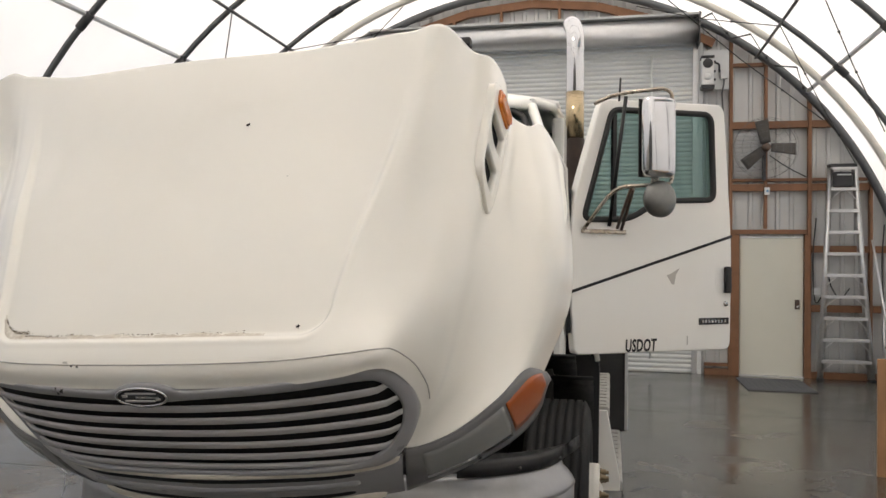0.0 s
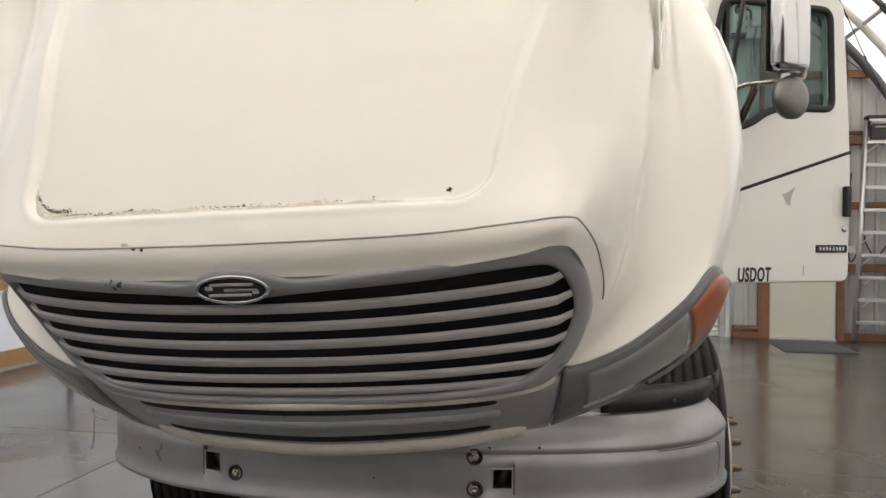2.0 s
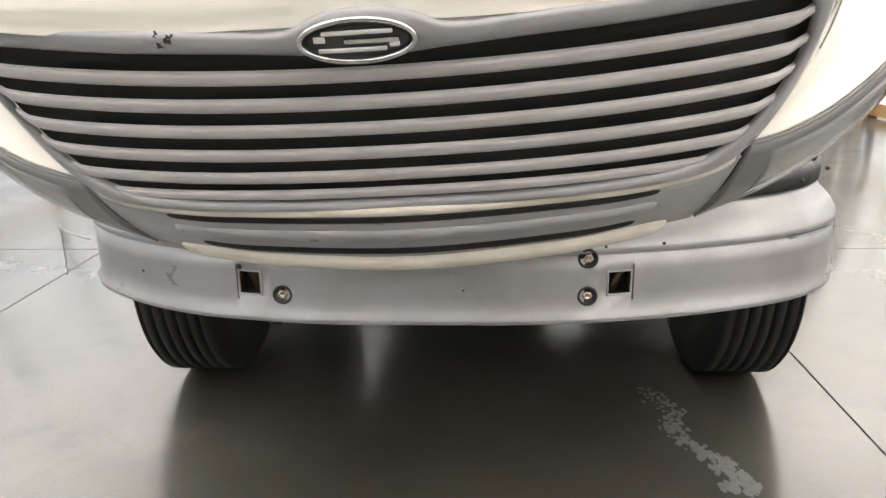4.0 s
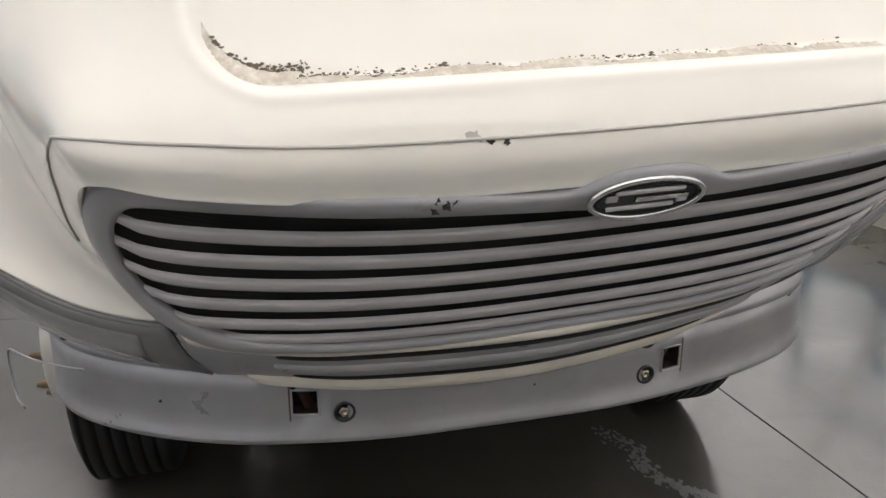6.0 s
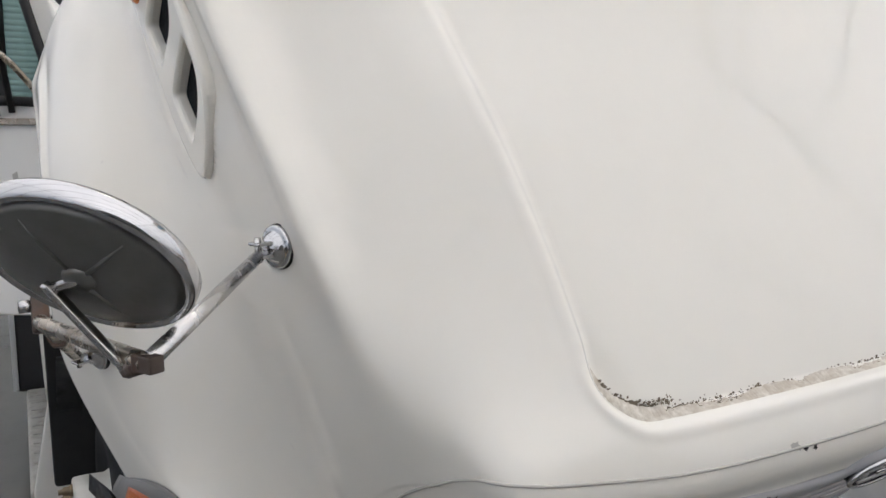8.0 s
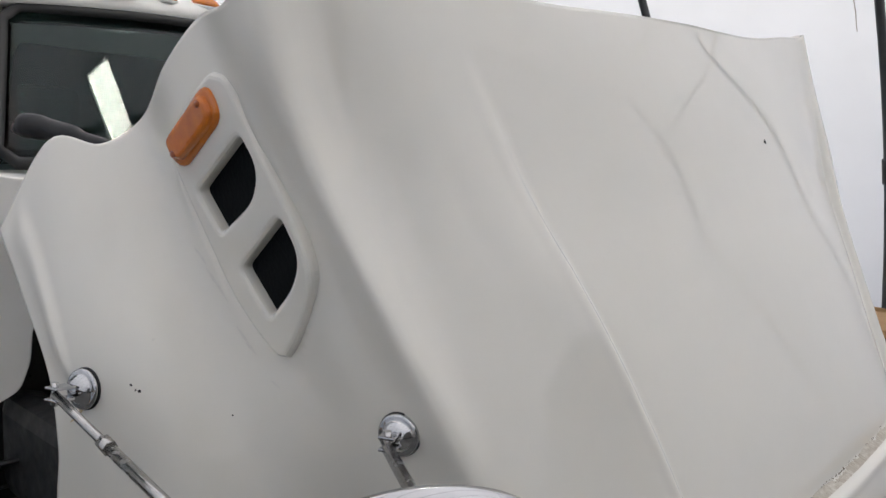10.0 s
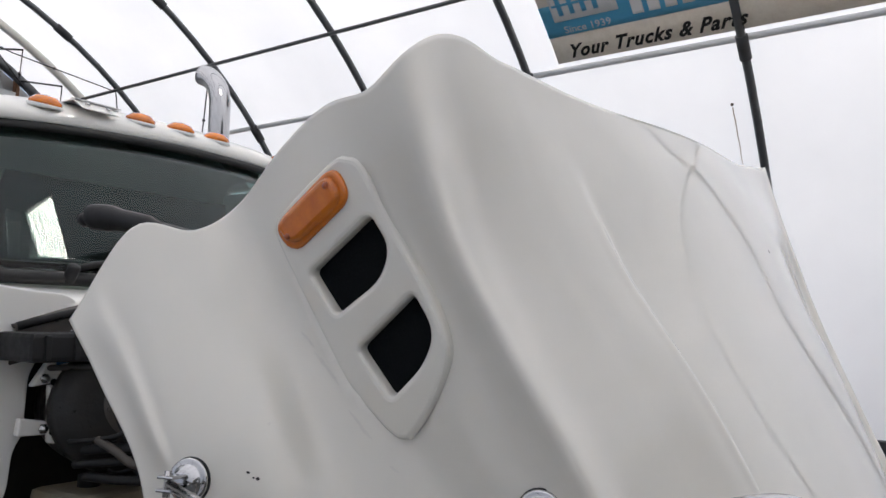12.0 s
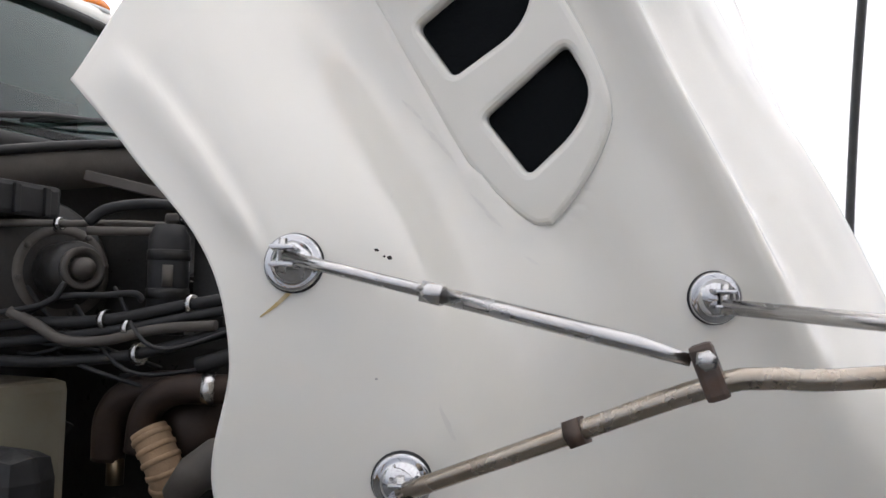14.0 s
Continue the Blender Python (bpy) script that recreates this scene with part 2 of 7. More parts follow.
def concrete():
    """Sealed, worn concrete: soft warm and grey clouds, fine specks, scuffs and a satin sealer of uneven gloss."""
    m = material("sealed_concrete", (0.12, 0.115, 0.10), 0.3, bump=0.00005, bump_size=3.0, coat=1.0, spec=0.5)
    nt = m.node_tree
    b = nt.nodes["Principled BSDF"]
    b.inputs["Coat Roughness"].default_value, b.inputs["Coat IOR"].default_value = 0.12, 1.8
    co = nt.nodes.new("ShaderNodeTexCoord").outputs["Object"]

    def cloud(size, detail, rough=0.55, stretch=None):
        n = nt.nodes.new("ShaderNodeTexNoise")
        n.inputs["Scale"].default_value, n.inputs["Detail"].default_value, n.inputs["Roughness"].default_value = size, detail, rough
        n.inputs["Distortion"].default_value = 0.6
        nt.links.new(co, n.inputs["Vector"])
        return n.outputs["Fac"]

    def graded(fac, stops):
        r = nt.nodes.new("ShaderNodeValToRGB")
        r.color_ramp.interpolation = "EASE"
        el = r.color_ramp.elements
        el[0].position, el[0].color = stops[0][0], (*stops[0][1], 1)
        el[1].position, el[1].color = stops[-1][0], (*stops[-1][1], 1)
        for at, c in stops[1:-1]:
            el.new(at).color = (*c, 1)
        nt.links.new(fac, r.inputs["Fac"])
        return r.outputs["Color"]

    def times(a, c, f=1.0):
        x = nt.nodes.new("ShaderNodeMix")
        x.data_type, x.blend_type = "RGBA", "MULTIPLY"
        x.inputs["Factor"].default_value = f
        for name, v in (("A", a), ("B", c)):
            nt.links.new(v, [q for q in x.inputs if q.name == name and q.type == "RGBA"][0])
        return [q for q in x.outputs if q.type == "RGBA"][0]

    broad = graded(cloud(0.55, 3), [(0.30, (0.031, 0.029, 0.022)), (0.50, (0.044, 0.041, 0.031)), (0.72, (0.074, 0.069, 0.055))])
    mottle = graded(cloud(4.5, 8, 0.68), [(0.25, (0.72, 0.72, 0.70)), (0.55, (1.0, 1.0, 1.0)), (0.8, (1.12, 1.11, 1.08))])
    specks = graded(cloud(70, 4, 0.7), [(0.30, (0.72, 0.71, 0.69)), (0.46, (1.0, 1.0, 1.0)), (0.75, (1.0, 1.0, 1.0)), (0.84, (1.2, 1.2, 1.18))])
    nt.links.new(times(times(broad, mottle), specks), b.inputs["Base Color"])
    mr = nt.nodes.new("ShaderNodeMapRange")
    mr.inputs["From Min"].default_value, mr.inputs["From Max"].default_value = 0.3, 0.7
    mr.inputs["To Min"].default_value, mr.inputs["To Max"].default_value = 0.10, 0.26
    nt.links.new(cloud(1.4, 5), mr.inputs["Value"])
    nt.links.new(mr.outputs["Result"], b.inputs["Coat Roughness"])
    b.inputs["Roughness"].default_value = 0.55
    return m


CONCRETE = concrete()


# ---- mesh helpers ----
def part(name, bm, mat, parent=None, label="", at=None, smooth=False):
    """Links a bmesh as one mesh object under a thing or a part. at: the pose of the coordinates it is drawn in."""
    me = bpy.data.meshes.new(name)
    bm.normal_update()
    if smooth:
        for f in bm.faces:
            f.smooth = True
    bm.to_mesh(me)
    bm.free()
    me.materials.append(mat)
    return place(name, me, parent, label, at)


def place(name, me, parent=None, label="", at=None):
    ob = new(name, me)
    ob.matrix_basis = at or Matrix()
    if parent:
        ob.parent = parent
        ob.matrix_parent_inverse = WORLD[parent].inverted()
    WORLD[ob] = ob.matrix_basis.copy()
    if label:
        ob["label"] = label
    return ob


WORLD = {}


def thing(name, base, label, category, group="", kind=""):
    ob = new(name)
    ob.empty_display_size = 0.1
    ob.matrix_basis = Matrix.Translation(base)
    WORLD[ob] = ob.matrix_basis.copy()
    return tagged(ob, label, category, group, kind)


def box(lo, hi, bevel=0.0, bm=None, turn=None):
    """A box between two corners, its edges rounded; turn: a matrix applied to it."""
    b = bmesh.new()
    lo, hi = Vector(lo), Vector(hi)
    bmesh.ops.create_cube(b, size=1, matrix=Matrix.Translation((lo + hi) / 2) @ Matrix.Diagonal((*(hi - lo), 1)))
    if bevel:
        bmesh.ops.bevel(b, geom=b.edges[:], offset=bevel, segments=2, affect="EDGES", profile=0.6)
    if turn:
        b.transform(turn)
    return join(bm, b)


def join(bm, b):
    if bm is None:
        return b
    me = bpy.data.meshes.new("tmp")
    b.to_mesh(me)
    b.free()
    bm.from_mesh(me)
    bpy.data.meshes.remove(me)
    return bm


def smooth_line(points, steps=8):
    """A line that runs smoothly through the points."""
    p = [np.array(q, float) for q in points]
    p = [2 * p[0] - p[1]] + p + [2 * p[-1] - p[-2]]
    out = []
    for a, b, c, d in zip(p, p[1:], p[2:], p[3:]):
        for s in np.arange(steps) / steps:
            out.append(0.5 * (2 * b + (c - a) * s + (2 * a - 5 * b + 4 * c - d) * s**2 + (3 * b - a - 3 * c + d) * s**3))
    return out + [p[-2]]


def tube(points, radius, sides=10, bm=None, closed=False, flat=1.0, up=None):
    """A round or flattened bar along a line, with closed ends. radius: one number, or one for each point."""
    b = bmesh.new()
    pts = [Vector(p) for p in points]
    n = len(pts)
    radii = radius if hasattr(radius, "__len__") else [radius] * n
    rings, side = [], None
    for i, p in enumerate(pts):
        a, c = (pts[(i - 1) % n], pts[(i + 1) % n]) if closed else (pts[max(i - 1, 0)], pts[min(i + 1, n - 1)])
        way = (c - a).normalized()
        if side is None:
            ref = Vector(up) if up else (Vector((0, 0, 1)) if abs(way.z) < 0.9 else Vector((1, 0, 0)))
            side = ref.cross(way).normalized()
        side = (side - way * side.dot(way)).normalized()
        top = way.cross(side)
        rings.append([b.verts.new(p + side * math.cos(w) * radii[i] + top * math.sin(w) * radii[i] * flat)
                      for w in (2 * math.pi * k / sides for k in range(sides))])
    for i in range(n if closed else n - 1):
        r, s = rings[i], rings[(i + 1) % n]
        for k in range(sides):
            b.faces.new((r[k], r[(k + 1) % sides], s[(k + 1) % sides], s[k]))
    if not closed:
        b.faces.new(rings[0][::-1])
        b.faces.new(rings[-1])
    bmesh.ops.recalc_face_normals(b, faces=b.faces[:])
    for f in b.faces:
        f.smooth = len(f.verts) == 4
    return join(bm, b)


def lathe(profile, centre, axis, sides=32, bm=None):
    """Turns a profile of (along, radius) pairs round an axis."""
    b = bmesh.new()
    q = Vector((0, 0, 1)).rotation_difference(Vector(axis).normalized()).to_matrix()
    rings = []
    for h, r in profile:
        rings.append([b.verts.new(Vector(centre) + q @ Vector((r * math.cos(2 * math.pi * k / sides), r * math.sin(2 * math.pi * k / sides), h)))
                      for k in range(sides)])
    for r, s in zip(rings, rings[1:]):
        for k in range(sides):
            b.faces.new((r[k], r[(k + 1) % sides], s[(k + 1) % sides], s[k])).smooth = True
    if profile[0][1] > 1e-6:
        b.faces.new(rings[0][::-1])
    if profile[-1][1] > 1e-6:
        b.faces.new(rings[-1])
    bmesh.ops.remove_doubles(b, verts=b.verts[:], dist=1e-6)
    bmesh.ops.recalc_face_normals(b, faces=b.faces[:])
    return join(bm, b)


def sheet(rows, bm=None, thick=0.0, flip=False):
    """A surface through a grid of points; thick: how far it is thickened behind its face."""
    b = bmesh.new()
    g = [[b.verts.new(p) for p in row] for row in rows]
    for r, s in zip(g, g[1:]):
        for k in range(len(r) - 1):
            q = (r[k], r[k + 1], s[k + 1], s[k])
            b.faces.new(q[::-1] if flip else q).smooth = True
    if thick:
        b.normal_update()
        bmesh.ops.solidify(b, geom=b.faces[:], thickness=thick)
        b.normal_update()
    return join(bm, b)


def plate(outline, holes, frame_of, thick, bm=None, bevel=0.0):
    """A flat plate with holes: outlines of (a, b) pairs, laid by frame_of(a, b, depth)."""
    b = bmesh.new()
    edges = []
    for loop in [outline] + holes:
        vs = [b.verts.new((p[0], p[1], 0)) for p in loop]
        edges += [b.edges.new((vs[k], vs[(k + 1) % len(vs)])) for k in range(len(vs))]
    bmesh.ops.triangle_fill(b, use_beauty=True, use_dissolve=False, edges=edges)
    faces = b.faces[:]
    out = bmesh.ops.extrude_face_region(b, geom=faces)
    for v in out["geom"]:
        if isinstance(v, bmesh.types.BMVert):
            v.co.z = thick
    bmesh.ops.recalc_face_normals(b, faces=b.faces[:])
    if bevel:
        rim = [e for e in b.edges if abs(e.verts[0].co.z - thick) < 1e-6 and abs(e.verts[1].co.z - thick) < 1e-6
               and any(abs(f.normal.z) < 0.5 for f in e.link_faces)]
        bmesh.ops.bevel(b, geom=rim, offset=bevel, segments=3, affect="EDGES", profile=0.5)
    for v in b.verts:
        v.co = frame_of(*v.co)
    bmesh.ops.recalc_face_normals(b, faces=b.faces[:])
    return join(bm, b)


def round_poly(points, radius, steps=5):
    """The outline with its corners rounded."""
    out, n = [], len(points)
    for i in range(n):
        p, a, c = Vector(points[i]), Vector(points[i - 1]), Vector(points[(i + 1) % n])
        r = radius[i] if hasattr(radius, "__len__") else radius
        u, w = (a - p), (c - p)
        ru = min(r, u.length * 0.49, w.length * 0.49)
        s, e = p + u.normalized() * ru, p + w.normalized() * ru
        for k in range(steps + 1):
            t = k / steps
            out.append(tuple(s * (1 - t) ** 2 + p * 2 * t * (1 - t) + e * t**2))
    return out


def lettering(text, size, m, mat, name, parent, depth=0.001, label="", squeeze=1.0, shear=0.0, bold=0.0):
    cu = bpy.data.curves.new("tmp", "FONT")
    cu.body, cu.size, cu.extrude, cu.shear = text, size, depth, shear
    cu.resolution_u, cu.offset, cu.space_character = 3, bold, 1.0 + 25 * bold
    ob = bpy.data.objects.new("tmp", cu)
    scene.collection.objects.link(ob)
    me = bpy.data.meshes.new_from_object(ob.evaluated_get(bpy.context.evaluated_depsgraph_get()))
    bpy.data.objects.remove(ob)
    bpy.data.curves.remove(cu)
    me.transform(Matrix.Diagonal((squeeze, 1, 1, 1)))
    me.materials.clear()
    me.materials.append(mat)
    me.name = name
    return place(name, me, parent, label, m)


def ease(x):
    x = min(max(x, 0.0), 1.0)
    return x * x * (3 - 2 * x)


# ---- the hoop building ----
AX, AZ, AR = 0.05, 0.4, 5.38          # axis and radius of the arches
FRONT_Y = -10.5


def on_arch(angle, radius=AR):
    return AX + radius * math.sin(angle), AZ + radius * math.cos(angle)


# floor: cast slabs with open joints over a dark bed
xs, ys = (-5.7, -2.2, 1.36, 5.5), (-10.5, -4.5, -0.9, 2.73, 6.3, 9.6)
floor = part("floor", box((-5.7, -10.5, -0.16), (5.5, 9.6, -0.02)), VOID)
tagged(floor, "sealed grey concrete floor slab with straight joints", "floor", kind="structure")
for x0, x1 in zip(xs, xs[1:]):
    for y0, y1 in zip(ys, ys[1:]):
        part("slab", box((x0 + 0.003, y0 + 0.003, -0.1), (x1 - 0.003, y1 - 0.003, 0.0), 0.003), CONCRETE, floor)

# cover: one membrane from floor to floor, slightly drawn in between the hoops
rows = []
for k in range(121):
    y = FRONT_Y + (9.56 - FRONT_Y) * k / 120
    sag = 0.025 * abs(math.sin(math.pi * (y - 0.61) / 1.77))
    row = [(AX - AR - 0.07, y, -0.05), (AX - AR - 0.07, y, 0.2)]
    row += [(on_arch(a, AR + 0.075 - sag)[0], y, on_arch(a, AR + 0.075 - sag)[1]) for a in np.linspace(-math.pi / 2, math.pi / 2, 61)]
    row += [(AX + AR + 0.07, y, 0.2), (AX + AR + 0.07, y, -0.05)]
    rows.append(row)
cover = part("ceiling", sheet(rows), MEMBRANE, smooth=True)
tagged(cover, "white translucent fabric cover stretched over steel hoops", "fabric roof", kind="structure")


def arch_line(y, radius=AR, low=0.0, steps=56):
    pts = [(AX - radius, y, low)] + [(on_arch(a, radius)[0], y, on_arch(a, radius)[1]) for a in np.linspace(-math.pi / 2, math.pi / 2, steps)]
    return pts + [(AX + radius, y, low)]


hoop_y = (-8.25, -6.47, -4.7, -2.93, -1.16, 0.61, 2.42, 4.21, 5.96, 7.70)
first = thing("roof_hoop", (AX, hoop_y[0], 0), "dark galvanised steel roof hoop with splice collars", "hoop", "roof hoops")
part("pipe", tube(arch_line(hoop_y[0]), 0.034, 10), GALV, first)
for a in (-0.83, -0.50, 0.50, 0.83, -1.25, 1.25):
    b = [(on_arch(a + d)[0], hoop_y[0], on_arch(a + d)[1]) for d in (-0.018, 0.018)]
    part("splice_collar", tube(b, 0.047, 10), CASE, first)
for y in hoop_y[1:]:
    copy_thing(first, Matrix.Translation((AX, y, 0)))
pale = thing("end_hoop", (AX, 8.51, 0), "pale sleeved roof hoop beside the end wall", "hoop")
part("pipe", tube(arch_line(8.51, AR + 0.01), 0.05, 10), PALE, pale)
edge = thing("wall_arch", (AX, 9.33, 0), "dark blue-grey arched pipe along the end wall", "hoop")
part("pipe", tube(arch_line(9.33, AR + 0.02), 0.06, 10), GALV, edge)
for side, name in ((-1, "west"), (1, "east")):
    for a, r, m, label in ((0.657, 0.02, GALV, "dark steel purlin pipe running along the roof"), (0.818, 0.028, STRAP, "pale grey batten strap along the roof fabric")):
        x, z = on_arch(side * a, AR - (0.045 if m is GALV else -0.03))
        p = thing("purlin", (x, 0, z), label, "purlin", "roof purlins")
        part("pipe", tube([(x, FRONT_Y, z), (x, 9.35, z)], r, 8), m, p)
# bracing wires and their knots at the last bays
for side in (-1, 1):
    for y0, a0, y1, a1 in ((7.70, 0.66, 9.3, 0.30), (7.70, 0.66, 9.3, 1.05), (8.51, 0.35, 9.3, 0.9), (5.96, 0.66, 7.70, 1.0)):
        p, q = on_arch(side * a0, AR - 0.05), on_arch(side * a1, AR - 0.08)
        w = thing("brace_wire", (p[0], y0, p[1]), "thin black bracing wire between roof hoops", "wire", "bracing wires")
        part("wire", tube([(p[0], y0, p[1]), ((p[0] + q[0]) / 2, (y0 + y1) / 2, (p[1] + q[1]) / 2 - 0.05), (q[0], y1, q[1])], 0.007, 6), CABLE, w)
        for t in (0.3, 0.55, 0.75):
            c = Vector((p[0], y0, p[1])).lerp(Vector((q[0], y1, q[1])), t) - Vector((0, 0, 0.1 * min(t, 1 - t)))
            part("knot", lathe([(-0.02, 0.0), (-0.012, 0.016), (0.012, 0.016), (0.02, 0.0)], c, (0, 1, 0.3), 8), CABLE, w)
# short ties between the last hoops, each with a cable that runs back down
for a0, a1, a2 in ((0.470, 0.500, 0.570), (0.575, 0.612, 0.695), (0.707, 0.754, 0.815)):
    ends = [Vector((AX + r * math.sin(q), y, AZ + r * math.cos(q))) for q, y, r in ((a0, 9.30, AR), (a1, 8.53, AR - 0.06), (a2, 9.30, AR))]
    w = thing("hoop_tie", ends[0], "short dark steel tie with a cable between roof hoops", "tie", "roof ties")
    part("rod", tube([ends[0], ends[1]], 0.012, 6), CABLE, w)
    part("cable", tube([ends[1], ends[1].lerp(ends[2], 0.5) - Vector((0, 0, 0.02)), ends[2]], 0.007, 6), CABLE, w)
    part("shackle", lathe([(-0.03, 0.0), (-0.02, 0.02), (0.02, 0.02), (0.03, 0.0)], ends[1].lerp(ends[2], 0.8), ends[2] - ends[1], 8), CABLE, w)

# end wall: ribbed sheets in an arch, behind timber framing
wall = thing("wall_north", (AX, 9.5, 0), "ribbed grey metal end wall under an arched roof", "wall", kind="structure")


def wall_piece(x0, x1, z0, z1, y=9.5, rib=0.19):
    """Ribbed sheet between x0 and x1, cut off by the arch."""
    b = bmesh.new()
    x, cols = x0, []
    while x < x1 - 1e-6:
        for dx, dy in ((0.0, 0.0), (rib * 0.62, 0.0), (rib * 0.70, -0.022), (rib * 0.92, -0.022)):
            if x + dx < x1:
                cols.append((x + dx, dy))
        x += rib
    cols.append((x1, 0.0))
    last = None
    for cx, dy in cols:
        top = min(z1, AZ + math.sqrt(max((AR + 0.03) ** 2 - (cx - AX) ** 2, 0.0)))
        if top <= z0:
            last = None
            continue
        v = [b.verts.new((cx, y + dy, z)) for z in (z0, top)]
        if last:
            b.faces.new((last[0], v[0], v[1], last[1]))
        last = v
    b.normal_update()
    bmesh.ops.solidify(b, geom=b.faces[:], thickness=0.004)
    bmesh.ops.recalc_face_normals(b, faces=b.faces[:])
    return b


DOOR_X0, DOOR_X1, DOOR_Z = -2.7, 2.47, 4.92
for x0, x1, z0, z1 in ((AX - 5.4, DOOR_X0, 0, 9), (DOOR_X0, DOOR_X1, DOOR_Z, 9), (DOOR_X1, 3.11, 0, 9), (3.11, 3.98, 2.02, 9), (3.98, 5.4, 0, 9)):
    part("wall_sheet", wall_piece(x0, x1, z0, z1), SHEET, wall)


def lumber(x0, x1, z0, z1, y0=9.36, y1=9.455):
    return part("stud", box((x0, y0, z0), (x1, y1, z1), 0.004), WOOD, wall)


for x0, x1, z0, z1 in ((2.955, 3.0, 0, 5.02), (3.44, 3.48, 2.14, 4.62), (4.03, 4.075, 0, 4.05), (4.84, 4.88, 0.1, 2.82), (3.0, 3.1, 0, 2.06), (3.99, 4.03, 0, 2.06)):
    lumber(x0, x1, z0, z1)
for x0, x1, z0, z1 in ((3.0, 3.43, 4.51, 4.56), (3.0, 4.02, 3.60, 3.70), (4.08, 4.42, 3.60, 3.70), (3.0, 3.43, 2.83, 2.87), (3.49, 4.02, 2.83, 2.87), (4.08, 4.83, 2.83, 2.87),
                       (3.0, 3.43, 2.69, 2.79), (3.49, 4.02, 2.69, 2.79), (4.08, 4.83, 2.69, 2.79), (3.0, 4.02, 2.065, 2.13), (4.08, 4.83, 1.80, 1.90), (4.08, 4.83, 0.95, 1.05),
                       (4.89, 5.3, 1.80, 1.90), (4.89, 5.3, 0.95, 1.05), (4.08, 5.35, 0.0, 0.09), (2.62, 2.95, 0.0, 0.09), (2.62, 2.95, 0.13, 0.17)):
    lumber(x0, x1, z0, z1)
for x, lo in ((-0.45, 5.32), (0.45, 5.32), (1.3, 5.32), (-1.2, 5.32)):
    lumber(x, x + 0.045, lo, AZ + math.sqrt((AR - 0.12) ** 2 - (x - AX) ** 2))
for a0, a1 in ((-0.38, -0.19), (-0.19, 0.0), (0.0, 0.19), (0.19, 0.38), (0.38, 0.54)):
    p, q = on_arch(a0, AR - 0.16), on_arch(a1, AR - 0.16)
    m = Matrix.Translation(((p[0] + q[0]) / 2, 9.41, (p[1] + q[1]) / 2)) @ Matrix.Rotation(-math.atan2(q[1] - p[1], q[0] - p[0]), 4, "Y")
    n = math.hypot(q[0] - p[0], q[1] - p[1]) / 2
    part("stud", box((-n, -0.04, -0.06), (n, 0.04, 0.06), 0.004, turn=m), WOOD, wall)

# roll-up door with its drum and guides
rd = thing("roll_up_door", (0, 9.45, 0), "closed grey steel roll-up door with a drum above", "roll-up door", kind="structure")
slat_bm = bmesh.new()
prof = [(0.0, 0.0), (-0.012, 0.008), (-0.016, 0.025), (-0.012, 0.045), (0.0, 0.052), (0.004, 0.062), (0.004, 0.07)]
vs = [[slat_bm.verts.new((x, 9.46 + dy, dz)) for dy, dz in prof] for x in (DOOR_X0, DOOR_X1)]
for k in range(len(prof) - 1):
    slat_bm.faces.new((vs[0][k], vs[1][k], vs[1][k + 1], vs[0][k + 1]))
slat_me = bpy.data.meshes.new("slat")
slat_bm.to_mesh(slat_me)
slat_bm.free()
slat_me.materials.append(SLAT)
for k in range(73):
    place("slat", slat_me, rd, at=Matrix.Translation((0, 0, 0.07 * k)))
part("drum", lathe([(0, 0.0), (0, 0.18), (DOOR_X1 - DOOR_X0 + 0.1, 0.18), (DOOR_X1 - DOOR_X0 + 0.1, 0)], (DOOR_X0 - 0.06, 9.2, 5.04), (1, 0, 0), 28), ALUMINIUM, rd)
part("drum_hood", box((DOOR_X0 - 0.1, 9.02, 5.215), (DOOR_X1 + 0.06, 9.44, 5.25), 0.006), SHEET, rd)
part("guide", box((DOOR_X1 - 0.03, 9.40, 0), (DOOR_X1 + 0.05, 9.47, 4.9), 0.006), ALUMINIUM, rd)
part("guide", box((DOOR_X1 + 0.05, 9.38, 0), (DOOR_X1 + 0.11, 9.47, 5.3), 0.004), TRIM_GREY, rd)
part("guide", box((DOOR_X0 - 0.05, 9.40, 0), (DOOR_X0 + 0.03, 9.47, 4.9), 0.006), ALUMINIUM, rd)
part("chain", tube([(DOOR_X1 - 0.62, 9.4, 4.75), (DOOR_X1 - 0.62, 9.4, 0.2)], 0.018, 6), SLAT, rd)
part("end_plate", box((DOOR_X1 + 0.02, 9.0, 4.80), (DOOR_X1 + 0.035, 9.42, 5.27), 0.003), CASE, rd)

# personnel door
pd = thing("door_1", (3.545, 9.46, 0), "closed beige steel personnel door in a timber frame", "door", kind="structure")
part("leaf", box((3.115, 9.42, 0.015), (3.975, 9.465, 2.005), 0.004), DOORPAINT, pd)
part("head_trim", box((3.11, 9.40, 2.008), (3.975, 9.46, 2.03), 0.003), WHITE_INK, pd)
part("threshold", box((3.11, 9.36, 0.0), (3.98, 9.46, 0.014), 0.003), ALUMINIUM, pd)
part("lock_plate", box((3.865, 9.405, 0.98), (3.93, 9.42, 1.12), 0.004), RUST, pd, "dark brass lock plate")
part("knob", lathe([(0, 0.0), (0.0, 0.014), (0.03, 0.014), (0.04, 0.026), (0.06, 0.022), (0.066, 0.0)], (3.9, 9.40, 1.02), (0, -1, 0), 16), STEEL, pd)

